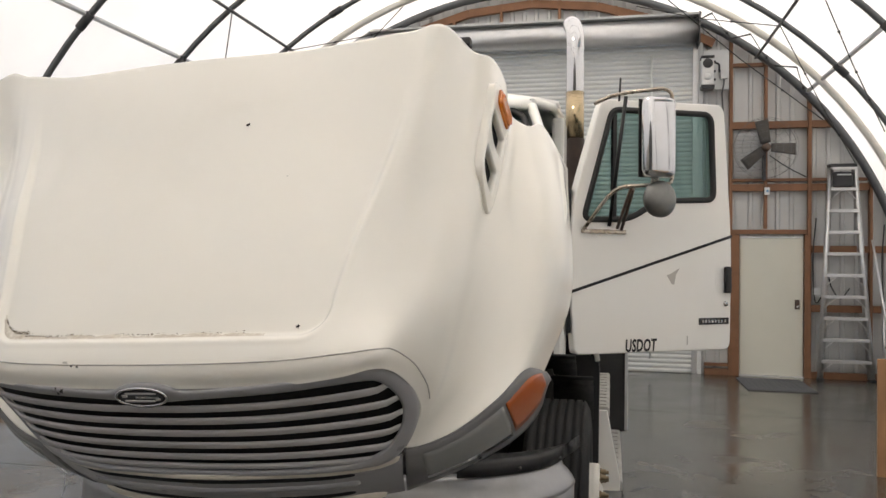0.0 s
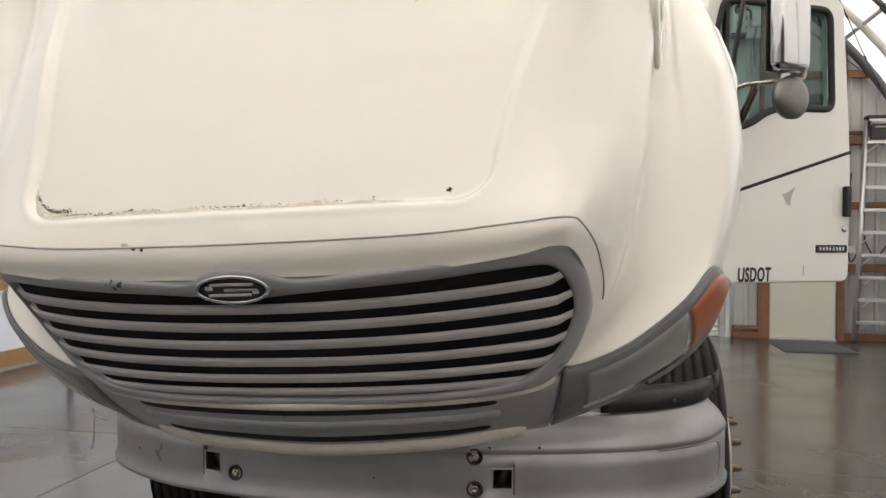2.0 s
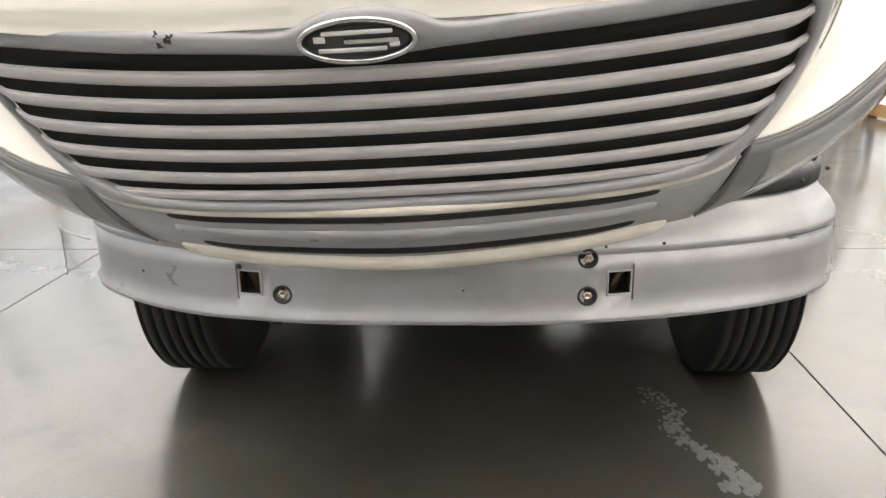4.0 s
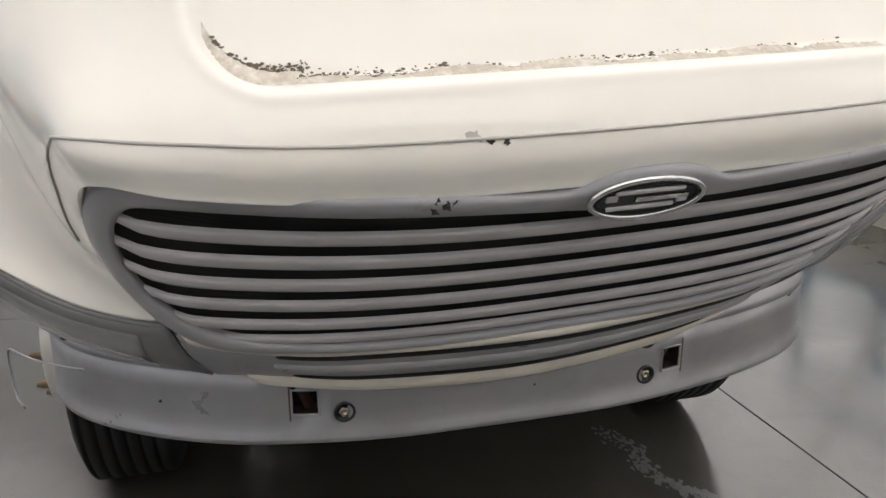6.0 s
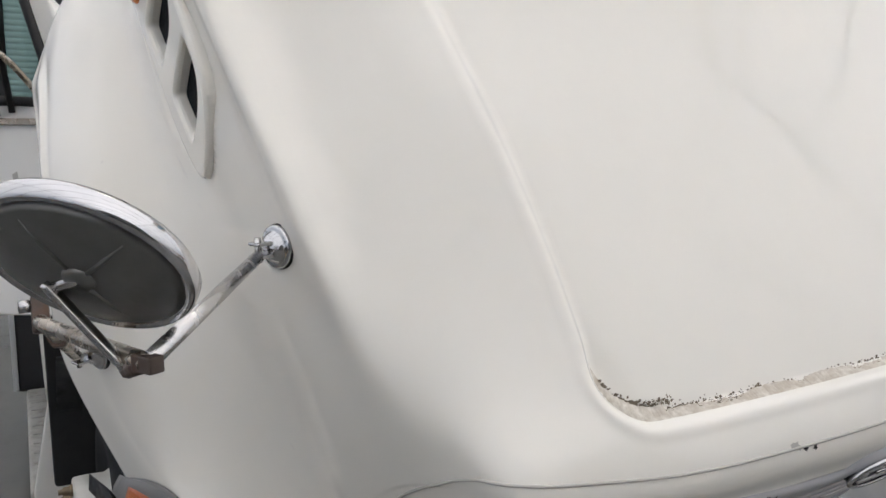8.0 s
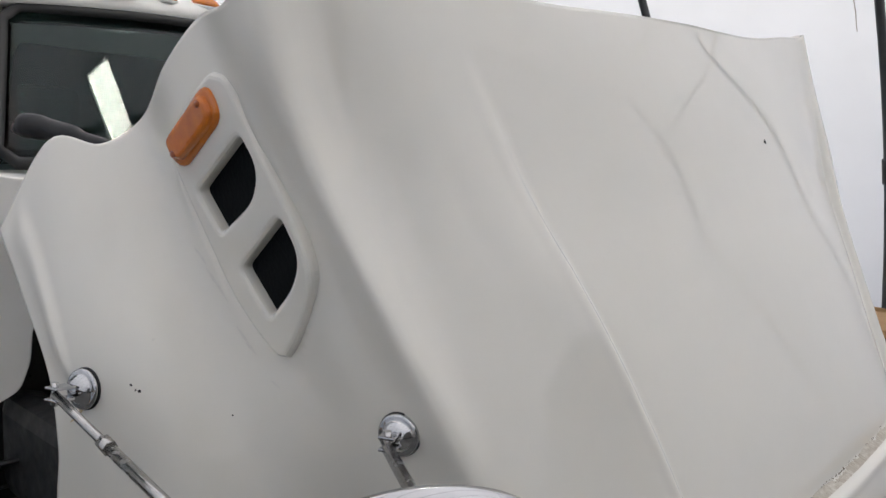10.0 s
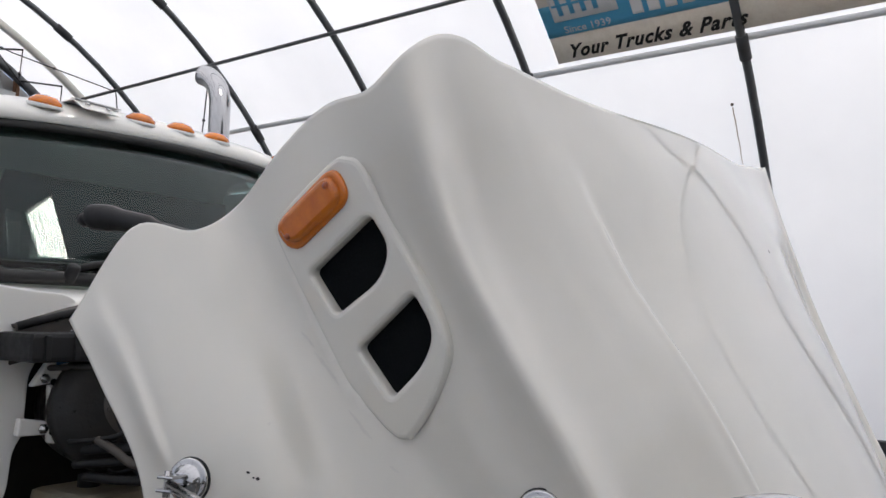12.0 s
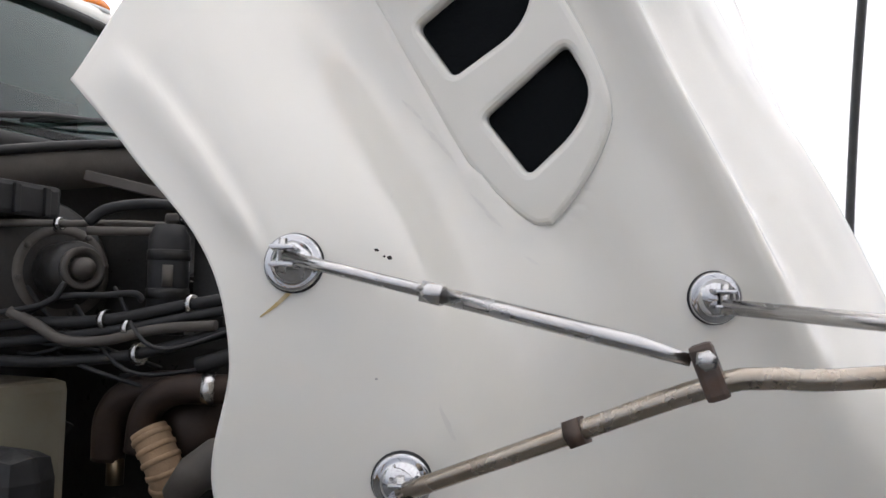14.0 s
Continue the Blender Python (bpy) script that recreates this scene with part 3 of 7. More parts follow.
mat_thing = thing("door_mat", (3.4, 8.6, 0), "dark grey ribbed mat on the concrete before the door", "mat")
part("mat_body", box((3.02, 8.03, 0.0), (3.86, 9.12, 0.014), 0.004), MAT, mat_thing)
for k in range(12):
    part("rib", box((3.05 + 0.066 * k, 8.07, 0.014), (3.085 + 0.066 * k, 9.08, 0.02), 0.002), MAT, mat_thing)

# motor box by the roll-up door
mb = thing("motor_box", (2.74, 9.3, 4.16), "grey electric door-motor box on a backing board", "motor box")
part("board", box((2.58, 9.33, 4.18), (2.94, 9.352, 4.76), 0.003), TRIM_GREY, mb)
part("case", box((2.535, 9.12, 4.215), (2.705, 9.325, 4.60), 0.012), TRIM_GREY, mb)
part("case_cap", box((2.53, 9.11, 4.605), (2.71, 9.325, 4.636), 0.006), CASE, mb)
part("case_mark", lathe([(0, 0), (0, 0.07), (0.006, 0.065), (0.006, 0)], (2.62, 9.119, 4.525), (0, -1, 0), 20), CASE, mb)
part("case_bulge", lathe([(0, 0), (0, 0.05), (0.012, 0.045), (0.014, 0)], (2.62, 9.119, 4.33), (0, -1, 0), 20), TRIM_GREY, mb)
part("foot_rail", box((2.53, 9.11, 4.165), (2.715, 9.32, 4.21), 0.004), CASE, mb)
for z in (4.30, 4.42, 4.56):
    part("side_knob", lathe([(0, 0.018), (0.03, 0.018), (0.034, 0.012), (0.034, 0)], (2.705, 9.2, z), (1, -0.2, 0), 8), CASE, mb)
part("junction_box", box((2.81, 9.24, 4.32), (2.905, 9.325, 4.44), 0.008), TRIM_GREY, mb)
part("conduit", tube(smooth_line([(2.72, 9.24, 4.56), (2.79, 9.26, 4.53), (2.80, 9.27, 4.44), (2.83, 9.27, 4.40)]), 0.014, 8), CASE, mb)
part("conduit", tube(smooth_line([(2.86, 9.28, 4.32), (2.86, 9.27, 4.25), (2.84, 9.29, 4.1), (2.86, 9.3, 3.8)]), 0.01, 8), CASE, mb)

# wall fan with a louvred opening behind it
fan = thing("wall_fan", (3.42, 9.2, 3.29), "dark three-bladed wall fan in a wire cage", "fan")
part("louvre_frame", box((3.03, 9.45, 2.9), (3.42, 9.468, 3.56), 0.004), TRIM_GREY, fan)
for k in range(11):
    part("louvre", box((3.05, 9.425, 2.93 + 0.056 * k), (3.4, 9.449, 2.965 + 0.056 * k), 0.004), SHEET, fan)
FC = Vector((3.42, 9.12, 3.29))
for k in range(4):
    r = (0.43, 0.33, 0.22, 0.12)[k]
    part("cage_ring", tube([FC + Vector((r * math.cos(a), -0.09 * (1 - r / 0.45), r * math.sin(a))) for a in np.linspace(0, 2 * math.pi, 41)[:-1]], 0.002, 5, closed=True), GALV, fan)
part("cage_ring", tube([FC + Vector((0.43 * math.cos(a), 0.12, 0.43 * math.sin(a))) for a in np.linspace(0, 2 * math.pi, 41)[:-1]], 0.003, 5, closed=True), GALV, fan)
for k in range(24):
    a = 2 * math.pi * k / 24
    u = Vector((math.cos(a), 0, math.sin(a)))
    part("cage_wire", tube([FC + u * 0.08 + Vector((0, -0.075, 0)), FC + u * 0.36 + Vector((0, -0.03, 0)), FC + u * 0.43, FC + u * 0.43 + Vector((0, 0.12, 0))], 0.0012, 4), GALV, fan)
BLADE = material("dusty_fan_blade", (0.060, 0.055, 0.050), 0.6, stain=0.4, stain_size=8, tint=(0.11, 0.10, 0.085))
for a0 in (1.75, -0.08, 3.83):
    grid = []
    for r in np.linspace(0.06, 0.39, 8):
        w = 0.10 + 0.12 * r
        grid.append([FC + Vector((r * math.cos(a0) - s * w * math.sin(a0), 0.05 * s, r * math.sin(a0) + s * w * math.cos(a0))) for s in np.linspace(-0.6, 0.6, 6)])
    part("blade", sheet(grid, thick=0.004), BLADE, fan)
part("hub", lathe([(-0.06, 0), (-0.06, 0.05), (0.12, 0.06), (0.16, 0.04), (0.16, 0)], FC, (0, 1, 0), 20), RUST, fan)
part("bracket", box((3.40, 9.26, 2.84), (3.44, 9.36, 3.5), 0.004), CASE, fan)
part("cord", tube(smooth_line([(3.5, 9.33, 3.2), (3.75, 9.33, 3.02), (4.0, 9.34, 2.88)]), 0.008, 6), CABLE, fan)

tag = thing("wall_switch", (3.47, 9.35, 2.68), "small white lit switch box on a stud", "switch")
part("case", box((3.435, 9.32, 2.63), (3.505, 9.358, 2.74), 0.006), WHITE_INK, tag)
part("button", box((3.455, 9.312, 2.67), (3.485, 9.32, 2.70), 0.003), BLUE, tag)

# step ladder against the wall: front rails with treads, rear rails folded in behind
lad = thing("step_ladder", (4.49, 9.3, 0), "tall folded aluminium step ladder leaning on the end wall", "ladder")


def ladder_at(side, z, back=0.0):
    """A point on a front rail of the ladder."""
    t = z / 3.0
    return Vector(((4.17 + 0.115 * t) if side < 0 else (4.85 - 0.26 * t), 9.26 - 0.06 * t + back, z))


for side in (-1, 1):
    part("rail", tube([ladder_at(side, 0.0), ladder_at(side, 3.0)], 0.026, 4, flat=1.6), ALUMINIUM, lad)
    part("rear_rail", tube([ladder_at(side, 0.02, 0.09) - Vector((side * 0.02, 0, 0)), ladder_at(side, 2.95, 0.10)], 0.018, 4), ALUMINIUM, lad)
    p = ladder_at(side, 0.0)
    part("foot", box((p.x - 0.04, p.y - 0.05, 0.0), (p.x + 0.04, p.y + 0.04, 0.03), 0.004), CASE, lad)
for k in range(9):
    z = 0.29 + 0.303 * k
    p, q = ladder_at(-1, z), ladder_at(1, z)
    part("tread", box((p.x, p.y - 0.06, z - 0.045), (q.x, p.y + 0.04, z), 0.005), ALUMINIUM, lad)
    if k < 5 or k == 8:
        for side, e in ((-1, p), (1, q)):
            part("gusset", tube([e + Vector((-side * 0.005, -0.02, -0.17)), e + Vector((-side * 0.13, -0.05, -0.045))], 0.009, 4), ALUMINIUM, lad)
part("top_cap", box((4.25, 9.08, 2.99), (4.60, 9.27, 3.04), 0.01), CASE, lad, "dark grey ladder top cap")
part("cap_lip", box((4.26, 9.07, 2.955), (4.59, 9.09, 2.99), 0.006), ALUMINIUM, lad)
part("tool_tray", box((4.30, 9.10, 2.72), (4.56, 9.20, 2.93), 0.03), CASE, lad, "black tool tray")
part("tray_handle", tube([(4.34, 9.09, 2.885), (4.52, 9.09, 2.885)], 0.012, 6), TRIM_GREY, lad)
small = thing("short_ladder", (5.05, 9.2, 0), "short worn ladder standing by the end wall", "ladder")
for x in (4.96, 5.24):
    part("rail", tube([(x, 9.1, 0.0), (x + 0.03, 9.24, 1.12)], 0.024, 4, flat=1.5), ALUMINIUM, small)
for k in range(4):
    part("rung", box((4.965 + 0.006 * k, 9.08 + 0.03 * k, 0.22 + 0.26 * k), (5.245 + 0.006 * k, 9.15 + 0.03 * k, 0.25 + 0.26 * k), 0.004), BRONZE if k % 2 else ALUMINIUM, small)
pole = thing("leaning_pole", (5.03, 8.85, 0), "thin aluminium pole leaning beside the ladder", "pole")
part("rod", tube([(5.03, 8.85, 0.0), (4.84, 9.25, 1.98)], 0.016, 8), ALUMINIUM, pole)
for (x, z), (x2, z2) in (((4.13, 2.3), (4.12, 1.1)), ((5.02, 2.2), (5.03, 1.05)), ((4.3, 1.45), (4.45, 1.15))):
    c = thing("wall_cable", (x, 9.35, z), "black cable hanging on the wall framing", "cable", "wall cables")
    part("cord", tube(smooth_line([(x, 9.34, z), ((x + x2) / 2 - 0.04, 9.32, (z + z2) / 2), (x2, 9.33, z2), (x2 + 0.12, 9.32, z2 + 0.15)]), 0.009, 6), CABLE, c)
outlet = thing("wall_outlet", (4.14, 9.35, 1.25), "small grey outlet box on a stud", "outlet")
part("case", box((4.1, 9.31, 1.2), (4.18, 9.359, 1.3), 0.008), TRIM_GREY, outlet)

# boards along the foot of the fabric walls
for side, name in ((-1, "wall_board_west"), (1, "wall_board_east")):
    x = AX + side * 5.33
    for z in (0.02, 0.82):
        bd = thing("skirting_board", (x, 0, z), "yellowed pine board along the foot of the fabric wall", "board", kind="structure")
        for k in range(8):
            part("plank", box((x - 0.02, FRONT_Y + 2.5 * k, z), (x + 0.02, FRONT_Y + 2.5 * k + 2.49, z + 0.17), 0.003), BOARD, bd)
# unseen front wall that closes the place behind the camera, dark to cut front light
fw = thing("wall_south", (AX, FRONT_Y, 0), "unseen dark ribbed end wall, added to cut light from the front", "wall", kind="structure")
part("wall_sheet", wall_piece(AX - 5.42, AX + 5.42, 0, 9, FRONT_Y + 0.06), material("light_cutting_wall_sheet", (0.12, 0.12, 0.117), 0.6, stain=0.4, stain_size=2, tint=(0.05, 0.048, 0.045)), fw)

# banner on the far roof side, hung along the batten
ban = thing("banner", (3.9, 1.6, 4.1), "printed vinyl trade banner with blue and tread-plate bands", "banner")


def ban_at(u, h, lift=0.0):
    """u: metres along the banner from its far end; h: metres up the roof curve from its lower edge."""
    a = 0.803 - h / AR
    x, z = on_arch(a, AR + 0.01 - lift)
    return Vector((x, 2.10 - u, z))


def ban_sheet(u0, u1, h0, h1, lift, mat, name, label=""):
    return part(name, sheet([[ban_at(u, h, lift) for u in np.linspace(u0, u1, 10)] for h in np.linspace(h0, h1, 6)], thick=0.002, flip=False), mat, ban, label)


PLATE_PRINT = material("tread_plate_print", (0.84, 0.80, 0.73), 0.55, stain=0.5, stain_size=14, tint=(0.66, 0.61, 0.53), grain=0.2, grain_size=60)
BLUE_PRINT = material("blue_print", (0.13, 0.50, 0.74), 0.5, stain=0.2, stain_size=6, tint=(0.18, 0.55, 0.76))
for m in (PLATE_PRINT, BLUE_PRINT):
    nt_ = m.node_tree
    pb = nt_.nodes["Principled BSDF"]
    thru, both = nt_.nodes.new("ShaderNodeBsdfTranslucent"), nt_.nodes.new("ShaderNodeMixShader")
    both.inputs["Fac"].default_value = 0.35
    if pb.inputs["Base Color"].links:
        nt_.links.new(pb.inputs["Base Color"].links[0].from_socket, thru.inputs["Color"])
    else:
        thru.inputs["Color"].default_value = pb.inputs["Base Color"].default_value
    nt_.links.new(pb.outputs["BSDF"], both.inputs[1])
    nt_.links.new(thru.outputs["BSDF"], both.inputs[2])
    nt_.links.new(both.outputs["Shader"], nt_.nodes["Material Output"].inputs["Surface"])
ban_sheet(0, 2.6, 0.0, 0.95, 0.012, PLATE_PRINT, "vinyl")
ban_sheet(0, 2.6, 0.24, 0.52, 0.018, BLUE_PRINT, "blue_band", "sky-blue printed band")
ban_sheet(0.1, 0.65, 0.37, 0.8, 0.023, WHITE_INK, "crest", "pale crest shape")
for k in range(4):
    ban_sheet(0.16 + 0.1 * k, 0.2 + 0.1 * k, 0.42, 0.74, 0.027, BLUE_PRINT, "crest_bar")
ban_sheet(0.12, 0.7, 0.5, 0.52, 0.029, BLUE_PRINT, "crest_bar")


def ban_pose(u, h):
    o = ban_at(u, h, 0.03)
    across = Vector((0, -1, 0))
    up = (ban_at(u, h + 0.05) - ban_at(u, h)).normalized()
    m = Matrix((across, up, across.cross(up))).transposed().to_4x4()
    m.translation = o
    return m


lettering("Your Trucks & Parts", 0.160, ban_pose(0.12, 0.045), INK, "slogan", ban, squeeze=0.94, shear=0.5, bold=0.005)
lettering("Since 1939", 0.085, ban_pose(0.16, 0.265), WHITE_INK, "date_line", ban, squeeze=1.1)
for k in range(9):
    ban_sheet(0.75 + 0.13 * k, 0.84 + 0.13 * k, 0.30, 0.44, 0.024, WHITE_INK, "address_bar")
# patch and drip on the fabric
sp = thing("fabric_patch", (*[on_arch(0.915)[0], 0.78], on_arch(0.915)[1]), "brown-stained bolt patch with a drip line on the fabric", "patch")
sx, sz = on_arch(0.915, AR + 0.02)
part("bolt", lathe([(0, 0.013), (0.012, 0.012), (0.02, 0)], (sx, 0.78, sz), (-0.8, 0, -0.6), 12), RUST, sp)
run_ = []
for k in range(14):
    x, z = on_arch(0.92 + 0.0095 * k, AR + 0.02)
    run_.append(Vector((x, 0.78 + 0.002 * math.sin(k * 1.7), z)))
DRIP = material("dried_rust_drip", (0.42, 0.33, 0.27), 0.8, stain=0.8, stain_size=30, tint=(0.68, 0.62, 0.56))
part("drip", tube(run_, [0.005 - 0.0002 * k for k in range(14)], 6), DRIP, sp, "dried brown drip line")

# clutter along the east side
ply = thing("plywood_panel", (3.7, 3.85, 0), "reddish plywood panel standing on the floor", "plywood panel")
part("panel", box((0, -0.02, 0), (0.42, 0.02, 0.92), 0.003, turn=pose(3.32, 4.02, 0, 0, 0, -8)), PLY, ply)
part("brace", box((0.22, -0.09, 0), (0.30, -0.03, 0.86), 0.003, turn=pose(3.32, 4.02, 0, 0, 0, -8)), BOARD, ply, "pale upright batten")
rack = thing("pallet_rack", (4.5, 3.3, 0), "blue perforated pallet-rack frame with beams", "rack")
for x, y in ((4.06, 3.70), (4.06, 1.3), (4.95, 3.70), (4.95, 1.3)):
    post = part("upright", box((x - 0.045, y - 0.04, 0.0), (x + 0.045, y + 0.04, 1.7), 0.004), BLUE, rack)
    part("foot_plate", box((x - 0.08, y - 0.07, 0.0), (x + 0.08, y + 0.07, 0.008), 0.002), BLUE, post)
    # black tabs on the solid post paint the shade in its perforations
    for k in range(20):
        for dx in (-0.02, 0.02):
            part("slot", box((x + dx - 0.008, y - 0.042, 0.1 + 0.075 * k), (x + dx + 0.008, y - 0.0405, 0.135 + 0.075 * k)), VOID, post)
            part("slot", box((x - 0.047, y + dx - 0.008, 0.1 + 0.075 * k), (x - 0.0455, y + dx + 0.008, 0.135 + 0.075 * k)), VOID, post)
for x in (4.06, 4.95):
    for z in (0.42, 1.5):
        part("beam", box((x - 0.03, 1.34, z), (x + 0.03, 3.66, z + 0.1), 0.006), BLUE, rack)
for y in (3.7, 1.3):
    part("diagonal", tube([(4.1, y, 0.35), (4.91, y, 1.25)], 0.018, 6), STEEL, rack)
crate = thing("storage_bin", (4.5, 3.2, 0), "dirty grey plastic storage bin on the floor under the rack", "bin")
b = bmesh.new()
lo_ = [(-0.42, -0.34), (0.42, -0.34), (0.42, 0.34), (-0.42, 0.34)]
outer = [[b.verts.new((4.48 + x * s, 3.2 + y * s, z)) for x, y in lo_] for s, z in ((0.9, 0.0), (1.0, 0.34), (1.05, 0.34), (1.05, 0.37), (0.95, 0.37), (0.85, 0.02))]
for r, s in zip(outer, outer[1:]):
    for k in range(4):
        b.faces.new((r[k], r[(k + 1) % 4], s[(k + 1) % 4], s[k]))
b.faces.new(outer[-1])
b.faces.new(outer[0][::-1])
bmesh.ops.recalc_face_normals(b, faces=b.faces[:])
part("tub", b, BIN, crate)
part("contents", box((4.14, 2.92, 0.05), (4.82, 3.48, 0.3), 0.02), CASE, crate, "dark odds and ends")
bench = thing("work_bench", (4.75, -0.6, 0), "timber work bench by the fabric wall", "bench")
part("top", box((4.35, -2.2, 0.93), (5.2, 1.0, 0.985), 0.006), BOARD, bench)
for x, y in ((4.42, -2.1), (5.1, -2.1), (4.42, 0.9), (5.1, 0.9), (4.42, -0.6)):
    part("leg", box((x - 0.045, y - 0.045, 0), (x + 0.045, y + 0.045, 0.93), 0.004), WOOD, bench)
part("apron", box((4.37, -2.15, 0.80), (4.4, 0.95, 0.929), 0.003), WOOD, bench)
vise = thing("bench_vise", (4.5, -0.2, 0.985), "dark iron vise on the bench top", "vise")
part("body", box((4.42, -0.28, 0.985), (4.62, -0.12, 1.1), 0.02), CASE, vise)
part("jaw", box((4.38, -0.3, 1.08), (4.46, -0.1, 1.16), 0.01), CASE, vise)
part("screw", tube([(4.45, -0.2, 1.05), (4.25, -0.2, 1.05)], 0.015, 10), STEEL, vise)
part("handle", tube([(4.27, -0.3, 1.05), (4.27, -0.1, 1.05)], 0.008, 8), STEEL, vise)

# hanging multi-tube light over the cab, seen in the windscreen
LA, LB = Vector((-0.03, 1.24, 4.55)), Vector((0.23, 0.71, 4.55))
fl = thing("tube_light", (LA + LB) / 2, "hanging fixture of lit fluorescent tubes under the roof", "lamp")
turn_ = Matrix.Translation((LA + LB) / 2) @ Matrix.Rotation(math.atan2(LB.y - LA.y, LB.x - LA.x), 4, "Z")
part("housing", box((-0.34, -0.10, 0.0), (0.34, 0.10, 0.05), 0.01, turn=turn_), WHITE_INK, fl)
for k in range(5):
    b = tube([(-0.31, -0.07 + 0.035 * k, -0.016), (0.31, -0.07 + 0.035 * k, -0.016)], 0.013, 8)
    b.transform(turn_)
    part("tube", b, GLOW, fl)
part("wire", tube([LA + Vector((0, 0, 0.05)), (LA.x, LA.y, AZ + math.sqrt(AR**2 - (LA.x - AX) ** 2) - 0.03)], 0.006, 6), CABLE, fl)
part("wire", tube([LB + Vector((0, 0, 0.05)), (LB.x, LB.y, AZ + math.sqrt(AR**2 - (LB.x - AX) ** 2) - 0.03)], 0.006, 6), CABLE, fl)

# pale spill on the slab
spill = thing("floor_spill", (0.78, 0.5, 0), "dried pale spill trail on the concrete", "spill", kind="stuff")
b = bmesh.new()
rnd = random.Random(4)
for k in range(260):
    t = k / 259
    c = Vector((0.70 + 0.16 * t + 0.03 * math.sin(9 * t), 0.86 - 0.66 * t, 0.0015 + 0.000004 * k)) + Vector((rnd.gauss(0, 0.024), rnd.gauss(0, 0.014), 0))
    n, r = 11, rnd.uniform(0.002, 0.014) * (0.5 + t)
    b.faces.new([b.verts.new(c + Vector((math.cos(2 * math.pi * j / n) * r * rnd.uniform(0.5, 1.2), math.sin(2 * math.pi * j / n) * r * rnd.uniform(0.8, 1.9), 0))) for j in range(n)])
part("residue", b, material("dried_residue", (0.13, 0.135, 0.13), 0.35, stain=0.8, stain_size=30, tint=(0.07, 0.07, 0.062), coat=0.6), spill)


# ---- the truck ----
truck = thing("truck", (0, 1.2, 0), "white conventional truck tractor with tipped hood and open doors", "truck")

# The open hood leans a little to one side on its hinges; it is drawn in its own upright coordinates.
LEAN = 0.045
HOOD = Matrix.Translation((-0.02, 0, 0.85)) @ Matrix.Rotation(-LEAN, 4, "Y") @ Matrix.Translation((0, 0, -0.85))

# Its outer half on the mirror side has been pulled in a little and turned on the hinges.
PULLED = Matrix(((0.94178, 0.03077, -0.03768, 0.00746), (-0.03055, 0.94252, 0.0061, -0.07815), (0.03786, -0.00487, 0.94227, 0.11807), (0, 0, 0, 1)))
PULL = HOOD.inverted() @ PULLED @ HOOD

# Rails from the cowl edge down to the nose, from the centre line out to the wheel-arch lip.
RAILS = []


def rail(*points):
    RAILS.append(np.array(points, float))


rail((0, -0.30, 2.352), (0, -0.41, 2.10), (0, -0.54, 1.80), (0, -0.66, 1.52), (0, -0.712, 1.37), (0, -0.69, 1.30))
rail((0.40, -0.275, 2.365), (0.39, -0.39, 2.10), (0.38, -0.525, 1.80), (0.38, -0.645, 1.52), (0.38, -0.70, 1.375), (0.38, -0.675, 1.305))
rail((0.70, -0.235, 2.428), (0.66, -0.34, 2.08), (0.59, -0.49, 1.80), (0.56, -0.61, 1.53), (0.58, -0.67, 1.39), (0.57, -0.655, 1.325))
rail((0.80, -0.185, 2.478), (0.75, -0.28, 2.09), (0.70, -0.43, 1.78), (0.675, -0.565, 1.52), (0.685, -0.635, 1.40), (0.665, -0.625, 1.345))
rail((0.85, -0.12, 2.472), (0.82, -0.17, 2.14), (0.785, -0.35, 1.78), (0.755, -0.49, 1.52), (0.725, -0.55, 1.39), (0.705, -0.545, 1.325))
rail((0.895, -0.012, 2.392), (0.875, -0.12, 2.11), (0.835, -0.30, 1.77), (0.80, -0.41, 1.52), (0.765, -0.44, 1.36), (0.728, -0.42, 1.255))
rail((0.945, 0.05, 2.36), (0.945, -0.06, 2.12), (0.895, -0.20, 1.79), (0.85, -0.315, 1.52), (0.79, -0.33, 1.28), (0.725, -0.325, 1.165))
rail((0.975, 0.14, 2.285), (0.97, 0.08, 2.10), (0.93, -0.04, 1.85), (0.90, -0.17, 1.60), (0.80, -0.26, 1.24), (0.655, -0.272, 1.045))
rail((0.97, 0.26, 2.20), (0.98, 0.18, 2.06), (0.985, 0.05, 1.84), (0.97, -0.07, 1.60), (0.91, -0.17, 1.31), (0.80, -0.245, 1.085))
rail((1.03, 0.31, 2.155), (1.065, 0.20, 1.99), (1.095, 0.06, 1.80), (1.09, -0.01, 1.60), (1.04, -0.09, 1.37), (0.945, -0.20, 1.185))
rail((1.085, 0.42, 2.165), (1.125, 0.31, 2.0), (1.155, 0.17, 1.80), (1.15, 0.10, 1.60), (1.10, 0.01, 1.40), (1.035, -0.11, 1.27))
rail((1.17, 0.49, 2.0), (1.173, 0.40, 1.91), (1.18, 0.30, 1.79), (1.187, 0.243, 1.64), (1.168, 0.232, 1.45), (1.08, 0.05, 1.235))


def spline(ctrl, t):
    """A smooth curve through control points at a parameter from 0 to their number less one."""
    i = min(int(t), len(ctrl) - 2)
    s = t - i
    b, c = ctrl[i], ctrl[i + 1]
    a = ctrl[i - 1] if i > 0 else 2 * b - c
    d = ctrl[i + 2] if i + 2 < len(ctrl) else 2 * c - b
    return 0.5 * (2 * b + (c - a) * s + (2 * a - 5 * b + 4 * c - d) * s**2 + (3 * b - a - 3 * c + d) * s**3)


